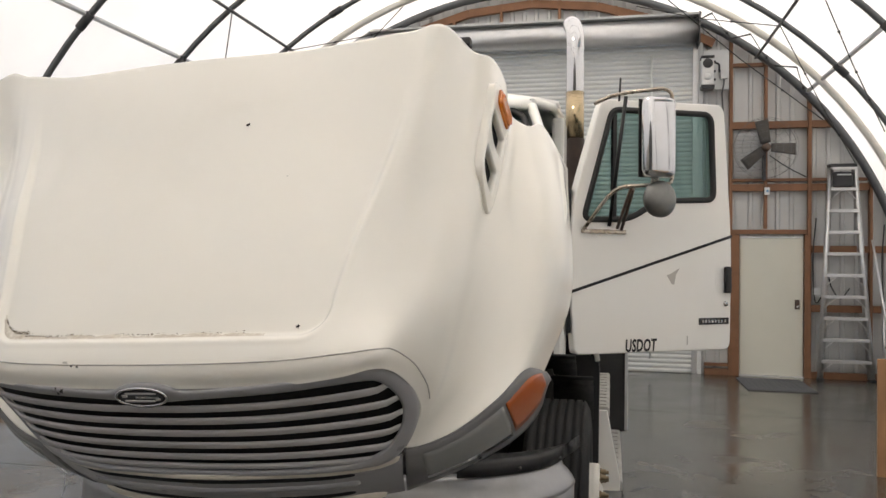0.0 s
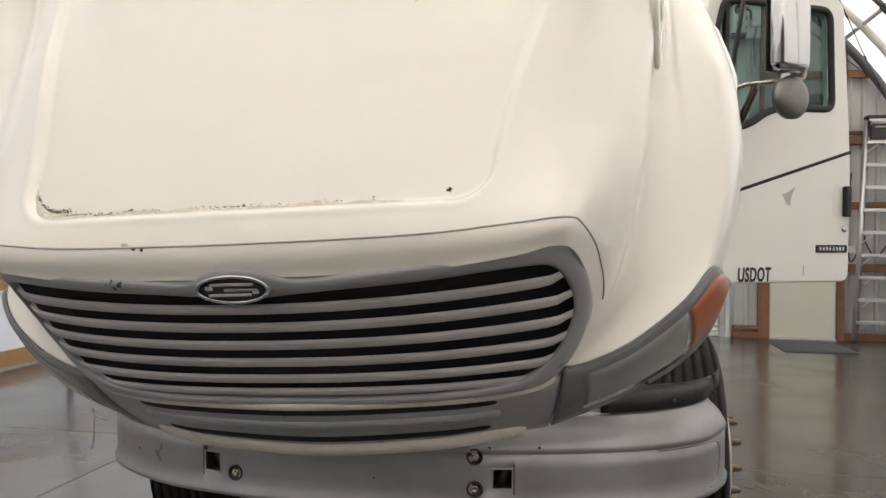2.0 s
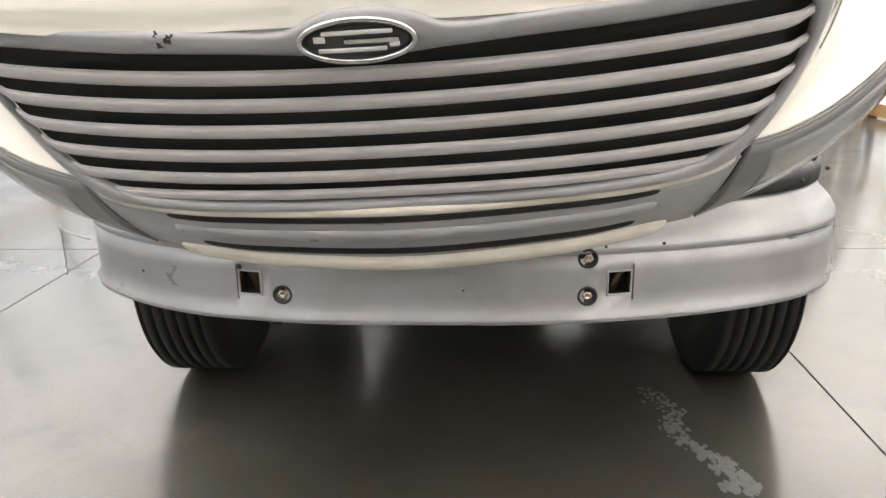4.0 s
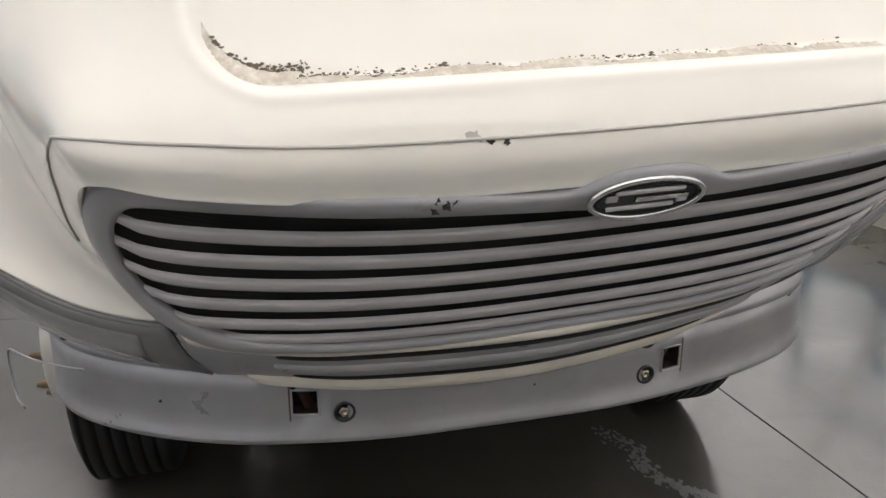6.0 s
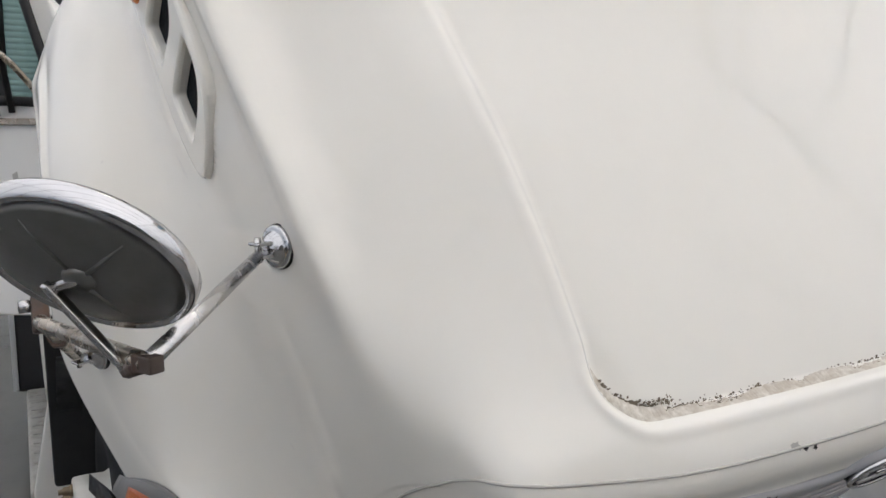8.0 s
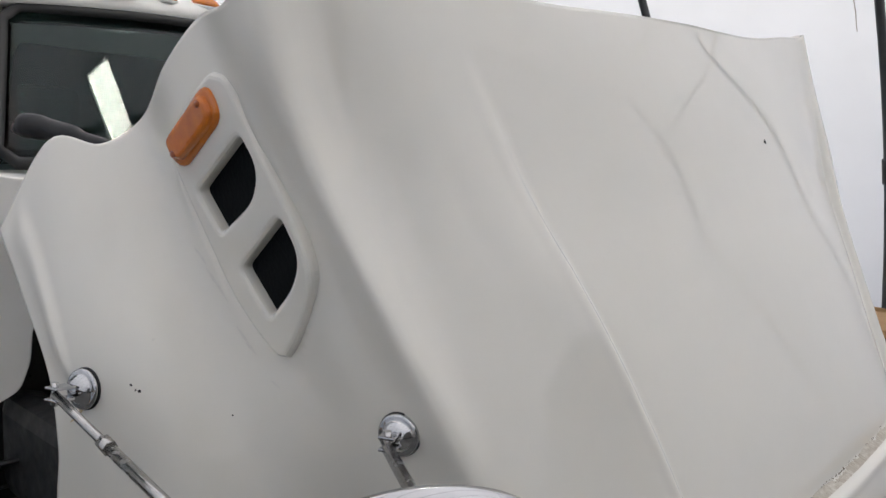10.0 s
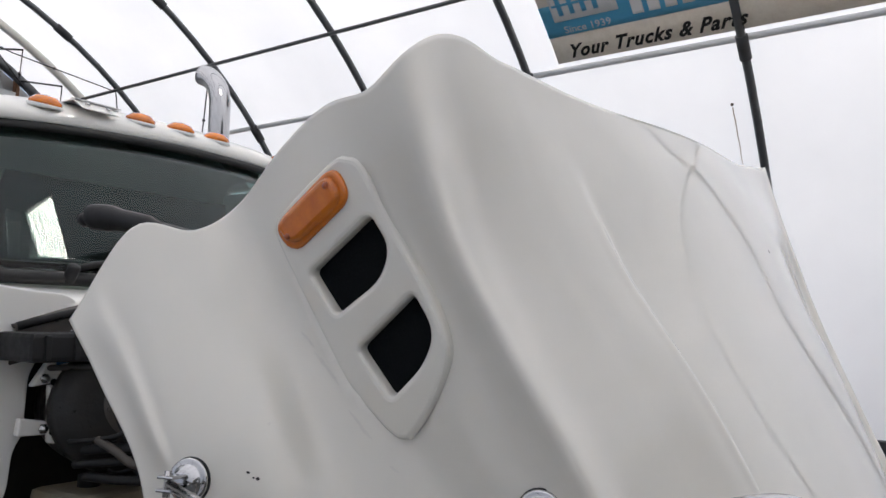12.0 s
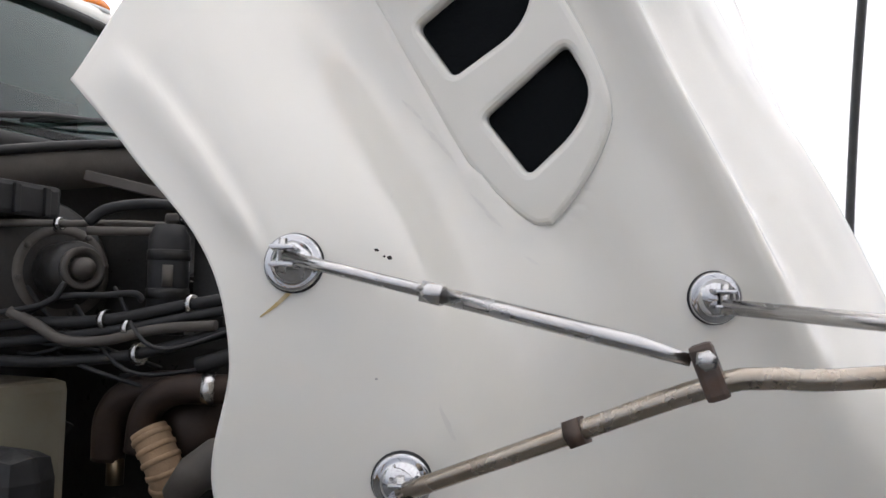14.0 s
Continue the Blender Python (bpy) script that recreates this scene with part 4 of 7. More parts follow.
SHOULDER = ((-1.2, 0.8, (0.005, -0.011, -0.001)), (-1.9, 0.8, (-0.003, 0.022, 0.010)), (-2.6, 0.8, (0.007, 0.008, -0.016)), (-3.3, 0.8, (0.014, 0.0, -0.011)),
            (-4.0, 1.3, (-0.019, -0.003, -0.009)), (-4.7, 2.1, (-0.078, -0.068, -0.007)), (-5.4, 0.9, (-0.040, -0.050, -0.020)))


def skin(i, k):
    """The hood's outer face: i across the rails, k along them; negative i is the other half."""
    j = abs(i)
    col = [spline(r, k) for r in RAILS[max(0, int(j) - 1): int(j) + 3]]
    if int(j) == 0:
        m = col[1].copy()
        m[0] *= -1
        col = [m] + col
        p = spline(col, 1 + j)
    else:
        p = spline(col, 1 + j - int(j))
    if i > 0 and k < 2.6:
        # the far shoulder has sagged a little
        f = (1 - (k / 2.6) ** 1.6) * math.exp(-(((i - 3.6) / 1.45) ** 2))
        p = p + np.array((-0.012, -0.09, -0.070)) * f + np.array((0, 0, -0.022)) * max(0, 1 - k) * math.exp(-(((i - 2.4) / 0.9) ** 2))
    if i > 0:
        p = p + np.array((0.014, -0.032, 0)) * math.exp(-(((k - 1.0) / 0.65) ** 2) - ((i - 3.1) / 1.3) ** 2)
    if i < 0 and k < 1.6:
        # the near one too
        p = p + (1 - k / 1.6) * (np.array((-0.008, 0, -0.008)) * math.exp(-(((j - 4.4) / 0.8) ** 2)) + np.array((0, 0, -0.050)) * math.exp(-(((j - 2.9) / 0.75) ** 2)) + np.array((0, 0, -0.052)) * math.exp(-(((j - 1.75) / 0.8) ** 2)))
    p = np.array((math.copysign(1, i) * p[0] if i else 0.0, p[1], p[2]))
    if i < -2.2:
        w = ease((j - 2.2) / 2.3) * (1 - ease((k - 2.4) / 2.4))
        p = p + (np.array(PULL @ Vector(p)) - p) * w
    if i < -0.2 and k < 4.2:
        # the squarish shoulder of the near side
        for at, run, off in SHOULDER:
            p = p + np.array(off) * math.exp(-(((i - at) / 0.55) ** 2) - (k / run) ** 2)
    if i < -10:
        p = p + np.array((0, -0.022, 0)) * (j - 10) * ease((k - 1.2) / 1.2)
    return p


def skin_normal(i, k):
    a, b = skin(i + 0.02, k) - skin(i - 0.02, k), skin(i, min(k + 0.02, 5)) - skin(i, max(k - 0.02, 0))
    n = np.cross(a, b)
    n = n / np.linalg.norm(n)
    return n if n[1] < 0.3 and (n[0] * i >= -0.1 or n[1] < 0) else -n


def panel_edge(z):
    return float(np.interp(z, (1.45, 1.56, 1.65, 1.74, 1.83, 1.93, 2.04, 2.4), (0.545, 0.558, 0.576, 0.597, 0.620, 0.646, 0.673, 0.745)))


PANEL_Z, PANEL_R = 1.441, 0.085


def panel_depth(x, z):
    """How far the sunk field of the hood top lies below its rim."""
    x -= 0.035 * min(max((z - 1.5) / 0.6, 0), 1)
    qx, qz = abs(x) - (panel_edge(z) - PANEL_R), (PANEL_Z + PANEL_R) - z
    d = (math.hypot(max(qx, 0), max(qz, 0)) + min(max(qx, qz), 0)) - PANEL_R
    near_foot = math.exp(-max(z - PANEL_Z, 0) / 0.07)
    wide = 0.028 - 0.016 * math.exp(-max(z - PANEL_Z - 0.04, 0) / 0.06)
    fade = 1 - ease((z - 1.75) / 0.55)
    lip = 0.0016 * math.exp(-(((d - 0.006) / 0.008) ** 2))
    run_out = 1 - ease((z - 1.93) / 0.36)
    return ((0.018 + 0.003 * fade + 0.009 * near_foot) * ease(-d / wide) - lip) * run_out


steps = [(0, 16), (1, 28), (2, 28), (3, 10), (4, 8), (5, 8), (6, 8), (7, 8), (8, 8), (9, 8), (10, 28)]
half = [i + s / n for i, n in steps for s in range(n)] + [11.0]
across = [-i for i in half[:0:-1]] + half

# seat of the side vents: a flat plate frame in the hood's coordinates
VENT_O = np.array((0.9232, -0.0843, 1.7999))
VENT_A, VENT_B, VENT_N = np.array((0.0907, 0.2280, 0.9694)), np.array((-0.1118, -0.9650, 0.2374)), np.array((0.9896, -0.1299, -0.0621))
VENT_LINE = [(-0.006, 0.008), (0.010, -0.026), (0.103, -0.082), (0.228, -0.117), (0.357, -0.148), (0.398, -0.150), (0.420, -0.126), (0.468, -0.002), (0.464, 0.035), (0.448, 0.057), (0.414, 0.069), (0.331, 0.088),
             (0.240, 0.114), (0.167, 0.128), (0.109, 0.124), (0.060, 0.091), (0.019, 0.046)]


def vent_dent(p):
    """How far the skin is let in under the vent plate."""
    q = np.array((abs(p[0]), p[1], p[2])) - VENT_O
    a, b, h = q @ VENT_A, q @ VENT_B, q @ VENT_N
    if abs(h) > 0.05:
        return 0.0
    inside, best = False, 9.0
    for (x0, y0), (x1, y1) in zip(VENT_LINE, VENT_LINE[1:] + VENT_LINE[:1]):
        if (y0 > b) != (y1 > b) and a < (x1 - x0) * (b - y0) / (y1 - y0) + x0:
            inside = not inside
        t = min(max(((a - x0) * (x1 - x0) + (b - y0) * (y1 - y0)) / ((x1 - x0) ** 2 + (y1 - y0) ** 2), 0), 1)
        best = min(best, math.hypot(a - x0 - t * (x1 - x0), b - y0 - t * (y1 - y0)))
    return 0.045 * ease((best - (0.014 if b > 0 else 0.006)) / 0.014) if inside else 0.0


grid = []
for k in np.linspace(0, 5, 171):
    row = []
    for i in across:
        p = skin(i, k)
        if abs(i) < 3.2 and k < 4.6:
            p = p + np.array((0, panel_depth(p[0], p[2]), 0))
        elif 4.5 < abs(i) < 9.5 and k < 2.6:
            d = vent_dent(skin(abs(i), k))
            p = p - VENT_N * (1 if i > 0 else np.array((-1, 1, 1))) * d
        if 10 <= abs(i) and 0.1 < k < 2.3:
            # raised crease that follows the wheel-arch lip
            i0 = float(np.interp(k, (0.28, 0.7, 1.1, 1.5, 2.05), (10.66, 10.58, 10.48, 10.43, 10.40)))
            d = (abs(i) - i0) / 0.085
            lift = 0.010 * math.exp(-d * d if d < 0 else -(d * 0.35) ** 2) * ease(k / 0.7) * ease((2.25 - k) / 0.4)
            p = p + np.array((math.copysign(0.9, i), -0.42, 0.1)) * lift
        row.append(p)
    grid.append(row)
hood = part("hood", sheet(grid, thick=0.009, flip=True), PAINT, truck, "tipped white fibreglass hood with flared fenders", HOOD, smooth=True)

# thin joint that frames the nose band above the grille
def seam_k(i):
    return float(np.interp(abs(i), (0, 3.5, 4.0, 4.6, 5.1, 5.6, 6.0), (3.97, 3.97, 4.06, 4.25, 4.38, 4.43, 4.52)))


line = [Vector(skin(i, seam_k(i)) - np.array((0, 0.0006, 0))) for i in np.linspace(-6, 6, 150)]
part("nose_seam", tube(line, 0.0024, 6), SEAM, hood, "thin joint line round the nose", HOOD)

# dirt along the foot of the sunk panel, and chips
rnd = random.Random(7)
b = bmesh.new()
for n in range(1150):
    x = rnd.uniform(-0.53, 0.30) if rnd.random() < 0.75 else rnd.uniform(-0.53, -0.38)
    if x > 0.05 and rnd.random() < 0.6:
        continue
    qx = max(abs(x) - (panel_edge(PANEL_Z) - PANEL_R), 0)
    z0 = PANEL_Z + PANEL_R - math.sqrt(max(PANEL_R**2 - qx**2, 0)) + 0.008
    z = z0 + abs(rnd.gauss(0, 0.0042)) + (0.012 if x < -0.42 and rnd.random() < 0.5 else 0.0)
    i = 0.0
    # the rail position whose x is this x
    lo_i, hi_i = 0.0, 3.0
    kk = 3.42
    for _ in range(14):
        mid = (lo_i + hi_i) / 2
        if skin(mid, kk)[0] < abs(x):
            lo_i = mid
        else:
            hi_i = mid
    i = math.copysign(lo_i, x)
    lo_k, hi_k = 2.6, 4.2
    for _ in range(14):
        mid = (lo_k + hi_k) / 2
        if skin(i, mid)[2] > z:
            lo_k = mid
        else:
            hi_k = mid
    p = skin(i, lo_k)
    c = Vector((p[0], p[1] + panel_depth(p[0], p[2]) - 0.0012, p[2]))
    r = rnd.uniform(0.0004, 0.0023) * (1.25 if x < -0.47 else 0.9)
    u = Vector((1, 0, 0)) * r * rnd.uniform(0.8, 2.2)
    w = Vector((0, 0.35, 0.94)) * r
    b.faces.new([b.verts.new(c + u * math.cos(a) * rnd.uniform(0.6, 1.2) + w * math.sin(a) * rnd.uniform(0.6, 1.2)) for a in np.linspace(0, 2 * math.pi, 8)[:-1]])
# dusty film on the ledge under the grains
film_ = bmesh.new()
last = None
for n in range(181):
    x = -0.54 + 0.9 * n / 180
    qx = max(abs(x) - (panel_edge(PANEL_Z) - PANEL_R), 0)
    z0 = PANEL_Z + PANEL_R - math.sqrt(max(PANEL_R**2 - qx**2, 0)) + 0.006
    high = 0.004 + 0.006 * abs(math.sin(9 * x) * math.sin(23 * x + 1)) + 0.002 * rnd.random() + (0.008 if x < -0.44 else 0)
    pair = []
    for z in (z0, z0 + high):
        lo_i, hi_i = 0.0, 3.0
        for _ in range(14):
            m = (lo_i + hi_i) / 2
            lo_i, hi_i = (m, hi_i) if skin(m, 3.42)[0] < abs(x) else (lo_i, m)
        lo_k, hi_k = 2.6, 4.2
        for _ in range(16):
            m = (lo_k + hi_k) / 2
            lo_k, hi_k = (m, hi_k) if skin(lo_i, m)[2] > z else (lo_k, m)
        q = skin(math.copysign(lo_i, x), lo_k)
        pair.append(film_.verts.new((q[0], q[1] + panel_depth(q[0], q[2]) - 0.0008, q[2])))
    if last:
        film_.faces.new((last[0], pair[0], pair[1], last[1]))
    last = pair
part("dust_film", film_, material("ledge_dust", (0.50, 0.45, 0.37), 0.7, stain=1.0, stain_size=55, tint=(0.76, 0.73, 0.66), grain=0.4, grain_size=180), hood, "thin brown dust along the ledge", HOOD)
dirt = part("ledge_dirt", b, DIRT, hood, "dark lichen dirt along the panel ledge", HOOD)
dirt["kind"] = "stuff"


def skin_at(x, z, lo=0.0, hi=6.0):
    """The rail and station of the hood's face at a place seen from the front."""
    k = 2.5
    i = abs(x) / 0.3
    for _ in range(40):
        lo_i, hi_i = lo, hi
        for _ in range(16):
            m = (lo_i + hi_i) / 2
            lo_i, hi_i = (m, hi_i) if skin(m, k)[0] < abs(x) else (lo_i, m)
        i = lo_i
        lo_k, hi_k = 0.0, 5.0
        for _ in range(16):
            m = (lo_k + hi_k) / 2
            lo_k, hi_k = (m, hi_k) if skin(i, m)[2] > z else (lo_k, m)
        if abs(lo_k - k) < 1e-4:
            break
        k = lo_k
    return math.copysign(i, x), k


def spot(x, z, r, mat, name, stretch=1.0):
    i, k = skin_at(x, z)
    p = skin(i, k)
    dy = panel_depth(p[0], p[2]) if abs(i) < 3.2 else 0
    n = Vector(skin_normal(i, k))
    u = n.cross(Vector((1, 0, 0))).normalized()
    w = n.cross(u)
    c = Vector((p[0], p[1] + dy, p[2])) + n * 0.0012
    b = bmesh.new()
    q = random.Random(int(x * 1000 + z * 100))
    b.faces.new([b.verts.new(c + (u * math.cos(a) * r * stretch + w * math.sin(a) * r) * q.uniform(0.35, 1.35)) for a in np.linspace(0, 2 * math.pi, 12)[:-1]])
    bmesh.ops.recalc_face_normals(b, faces=b.faces[:])
    return part(name, b, mat, hood, at=HOOD)


for x, z, r, m, st in ((-0.502, 1.468, 0.0065, VOID, 1), (0.452, 1.468, 0.0065, VOID, 1), (0.205, 2.098, 0.006, CHIP, 1.4), (-0.225, 1.372, 0.006, CHIP, 1), (-0.245, 1.378, 0.009, SEAM, 1),
                       (-0.205, 1.368, 0.004, CHIP, 1), (0.36, 1.92, 0.003, SEAM, 1)):
    spot(x, z, r, m, "paint_chip" if m is not VOID else "drill_hole", st)

# ---- grille ----
def grille_y(x, z):
    a = abs(x)
    return -0.69 + (1.30 - z) * 0.997 + 0.1 * (a / 0.6) ** 3 + 0.05 * max(0.0, (a - 0.58) / 0.15) ** 2


def rise(x):
    return 0.042 * (x / 0.66) ** 2


half_out = [(0.0, 1.319), (0.04, 1.317), (0.075, 1.309), (0.105, 1.298), (0.135, 1.295), (0.20, 1.299), (0.38, 1.313), (0.55, 1.331), (0.64, 1.341), (0.69, 1.335), (0.715, 1.305), (0.730, 1.25), (0.728, 1.19),
            (0.705, 1.12), (0.665, 1.055), (0.61, 1.008), (0.53, 0.987), (0.36, 0.975), (0.18, 0.97), (0.0, 0.968)]
half_in = [(0.0, 1.256), (0.04, 1.257), (0.075, 1.260), (0.105, 1.263), (0.135, 1.265), (0.20, 1.270), (0.38, 1.282), (0.55, 1.300), (0.62, 1.306), (0.655, 1.30), (0.678, 1.27), (0.690, 1.23), (0.688, 1.185),
           (0.668, 1.13), (0.63, 1.075), (0.58, 1.035), (0.51, 1.010), (0.36, 0.995), (0.18, 0.988), (0.0, 0.986)]


def ring(half_line, steps=4):
    h = smooth_line([(x, 0, z) for x, z in half_line], steps)
    return [Vector((p[0], grille_y(p[0], p[2]), p[2])) for p in h] + [Vector((-p[0], grille_y(p[0], p[2]), p[2])) for p in h[-2:0:-1]]


OUT = Vector((0, -0.72, -0.30)).normalized()
ro, ri = ring(half_out), ring(half_in)
rows_ = [[p - OUT * 0.03 for p in ro], [p + OUT * 0.004 for p in ro], [p + OUT * 0.010 + (q - p) * 0.18 for p, q in zip(ro, ri)], [q + OUT * 0.010 - (q - p) * 0.2 for p, q in zip(ro, ri)],
         [q + OUT * 0.002 for q in ri], [q - OUT * 0.012 for q in ri]]
b = bmesh.new()
vr = [[b.verts.new(p) for p in r] for r in rows_]
for r, s in zip(vr, vr[1:]):
    for k in range(len(r)):
        b.faces.new((r[k], r[(k + 1) % len(r)], s[(k + 1) % len(s)], s[k])).smooth = True
bmesh.ops.recalc_face_normals(b, faces=b.faces[:])
part("grille_surround", b, GREY, hood, "smooth grey plastic grille surround", HOOD)
# near-black sheet that paints the shade in the gaps between the bars
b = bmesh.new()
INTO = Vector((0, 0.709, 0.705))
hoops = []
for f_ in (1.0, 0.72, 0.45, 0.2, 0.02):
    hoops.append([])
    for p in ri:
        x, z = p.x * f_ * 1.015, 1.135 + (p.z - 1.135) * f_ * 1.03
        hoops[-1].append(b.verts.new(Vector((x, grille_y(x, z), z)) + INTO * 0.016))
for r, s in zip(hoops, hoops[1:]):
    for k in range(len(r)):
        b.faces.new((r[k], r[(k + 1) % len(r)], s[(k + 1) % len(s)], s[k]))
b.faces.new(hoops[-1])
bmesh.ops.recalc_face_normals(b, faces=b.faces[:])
part("grille_backing", b, VOID, hood, "black sheet that paints the shade behind the bars", HOOD)


def inner_half_width(z0):
    """Half the width of the grille opening along a bar that starts at z0 on the centre line."""
    best = 0.0
    for p in smooth_line([(x, 0, z) for x, z in half_in], 6):
        if abs(p[2] - rise(p[0]) - z0) < 0.012 and p[0] > best:
            best = p[0]
    return best


# six rounded bars, laid along the slope of the grille
ALONG = Vector((0, -0.705, 0.709))
for n, z0 in enumerate((1.226, 1.181, 1.135, 1.088, 1.041, 1.002)):
    w = max(inner_half_width(z0), 0.4) + 0.012
    cols = []
    for x in np.linspace(-w, w, 61):
        tip = ease((abs(x) - (w - 0.07)) / 0.07)
        z = z0 + rise(x) * (1 - 0.10 * n) + 0.017 * tip * tip
        hgt = 0.0130 * (1 - 0.42 * tip) * (1 if n < 5 else 0.85)
        prof = [(0.002, hgt * 0.96), (-0.004, hgt), (-0.0062, hgt * 0.93), (-0.0072, hgt * 0.45), (-0.0074, -hgt * 0.3), (-0.0066, -hgt * 0.92), (-0.0045, -hgt), (0.002, -hgt * 0.96)]
        c = Vector((x, grille_y(x, z), z))
        cols.append([c + INTO * (d + 0.006) + ALONG * h for d, h in prof])
    part("grille_bar", sheet(cols, flip=True), BAR, hood, at=HOOD)

# emblem: chrome oval with a plain bar
EC = Vector((-0.01, -0.692, 1.278))
e1, e2 = Vector((1, 0, 0)), Vector((0, -0.52, 0.85)).normalized()
e3 = e1.cross(e2)


def oval(a, h, off):
    return [EC + e1 * (a * math.cos(t)) + e2 * (h * math.sin(t)) + e3 * off for t in np.linspace(0, 2 * math.pi, 49)[:-1]]


emblem = part("emblem", tube(oval(0.080, 0.033, 0.0), 0.0045, 8, closed=True), CHROME, hood, "chrome oval nose emblem", HOOD)
b = bmesh.new()
lo_ring, hi_ring = [b.verts.new(p) for p in oval(0.082, 0.035, -0.018)], [b.verts.new(p) for p in oval(0.078, 0.031, -0.001)]
for k in range(48):
    b.faces.new((lo_ring[k], lo_ring[(k + 1) % 48], hi_ring[(k + 1) % 48], hi_ring[k]))
b.faces.new(hi_ring)
bmesh.ops.recalc_face_normals(b, faces=b.faces[:])
part("emblem_face", b, CASE, emblem, "dark oval face", HOOD)
for a0, a1, h0, h1, m in ((-0.048, 0.050, 0.0105, 0.0165, BAR), (-0.018, 0.058, -0.004, 0.004, CHROME), (-0.056, 0.040, -0.0165, -0.0105, BAR), (-0.060, -0.044, 0.000, 0.009, BAR), (0.044, 0.058, -0.011, -0.004, BAR)):
    b = box((a0, h0, -0.001), (a1, h1, 0.003), 0.0015)
    b.transform(Matrix((e1, e2, e3)).transposed().to_4x4())
    b.transform(Matrix.Translation(EC))
    part("emblem_bar", b, m, emblem, at=HOOD)
part("emblem_groove", tube(oval(0.072, 0.0265, 0.0), 0.003, 6, closed=True), VOID, emblem, at=HOOD)
b = bmesh.new()
for dx, dz, r in ((-0.290, 1.303, 0.006), (-0.277, 1.294, 0.007), (-0.292, 1.290, 0.005), (-0.268, 1.300, 0.004)):
    c = Vector((dx, grille_y(dx, dz) - 0.0145, dz))
    b.faces.new([b.verts.new(c + Vector((math.cos(t) * r * 0.8, -0.3 * math.sin(t) * r, math.sin(t) * r))) for t in np.linspace(0, 2 * math.pi, 10)[:-1]])
for v in b.verts:
    v.co += Vector((rnd.gauss(0, 0.0022), 0, rnd.gauss(0, 0.0022)))
part("surround_chip", b, CHIP, hood, at=HOOD)

# ---- valance under the grille, lamp strips ----
LOW = [np.array(p) for p in ((0.600, -0.080, 0.862), (0.79, -0.065, 0.935), (0.955, 0.03, 1.01), (1.045, 0.07, 1.10), (1.085, 0.065, 1.22))]


def strip(i, v, lift=0.0, side=1):
    """The grey lamp strip: i from 7 at the grille to 11 at its tail, v from its upper to its lower edge."""
    u, d = skin(i, 5.0), spline(LOW, i - 7)
    p = u * (1 - v) + d * v
    out = np.array((0.55, -0.75, -0.35)) if i > 8 else np.array((0.2, -0.85, -0.45))
    out = out / np.linalg.norm(out)
    p = p + out * (0.02 * math.sin(math.pi * v) + lift)
    return Vector((side * p[0], p[1], p[2]))


STRIP_GREY = material("dark_grey_lamp_strip", (0.15, 0.15, 0.152), 0.38, stain=0.4, stain_size=7, tint=(0.20, 0.195, 0.185), grain=0.1, rough_var=0.1)
for side in (1, -1):
    g = [[strip(i, v, 0.003, side) for v in np.linspace(0, 1, 9)] for i in np.linspace(7.02, 11, 41)]
    st = part("lamp_strip", sheet(g, thick=0.012, flip=(side > 0)), STRIP_GREY, hood, "grey plastic strip that carries the headlamp", HOOD)
    rim = [strip(i, 0.0, 0.006, side) for i in np.linspace(7.05, 10.95, 40)] + [strip(i, 1.0, 0.006, side) for i in np.linspace(10.95, 7.05, 40)]
    part("strip_rim", tube(rim, 0.005, 6, closed=True), STRIP_GREY, hood, at=HOOD)
    g = [[strip(i, 0.11 + (0.68 + 0.02 * (i - 7.3)) * v, 0.006, side) for v in np.linspace(0, 1, 7)] for i in np.linspace(7.45, 9.05, 20)]
    part("headlamp_lens", sheet(g, thick=0.01, flip=(side > 0)), LENS, hood, "clear moulded headlamp lens", HOOD)
    edge_ = [strip(i, 0.11, 0.009, side) for i in np.linspace(7.45, 9.05, 14)] + [strip(i, 0.79 + 0.02 * (i - 7.3), 0.009, side) for i in np.linspace(9.05, 7.45, 14)]
    part("lens_bezel", tube(edge_, 0.0042, 6, closed=True), CASE, hood, "dark headlamp bezel", HOOD)
    edge_ = [strip(i, 0.10, 0.008, side) for i in np.linspace(9.1, 10.62, 12)] + [strip(i, 0.11 + 0.65 * (1 - 0.35 * ease((i - 10.0) / 0.6)), 0.008, side) for i in np.linspace(10.62, 9.1, 12)]
    part("lens_bezel", tube(edge_, 0.0075, 6, closed=True), STRIP_GREY, hood, "dark turn-signal bezel", HOOD)
    for q in range(18):
        i = 7.55 + 0.045 * q
        part("lens_flute", tube([strip(i, 0.15, 0.0075, side), strip(i + 0.03, 0.48, 0.0085, side), strip(i + 0.05, 0.77, 0.0075, side)], 0.0018, 5), LENS, hood, at=HOOD)
    g = [[strip(i, 0.11 + 0.64 * v * (1 - 0.35 * ease((i - 10.0) / 0.6)), 0.005, side) for v in np.linspace(0, 1, 7)] for i in np.linspace(9.12, 10.6, 20)]
    part("turn_lens", sheet(g, thick=0.012, flip=(side > 0)), DULL_AMBER, hood, "faded amber turn-signal lens", HOOD)
    part("lens_divider", tube([strip(9.07, v, 0.010, side) for v in np.linspace(0.08, 0.92, 8)], 0.004, 6), GREY, hood, at=HOOD)
    part("adjuster_screw", lathe([(0, 0), (0, 0.008), (0.008, 0.006), (0.008, 0)], strip(8.35, 0.9, 0.012, side), (0.3 * side, -0.8, -0.4), 8), BLACK, hood, at=HOOD)
    part("strip_seam", tube([strip(7.04, v, 0.005, side) for v in np.linspace(0, 1, 10)], 0.003, 6), VOID, hood, "dark joint beside the valance", HOOD)

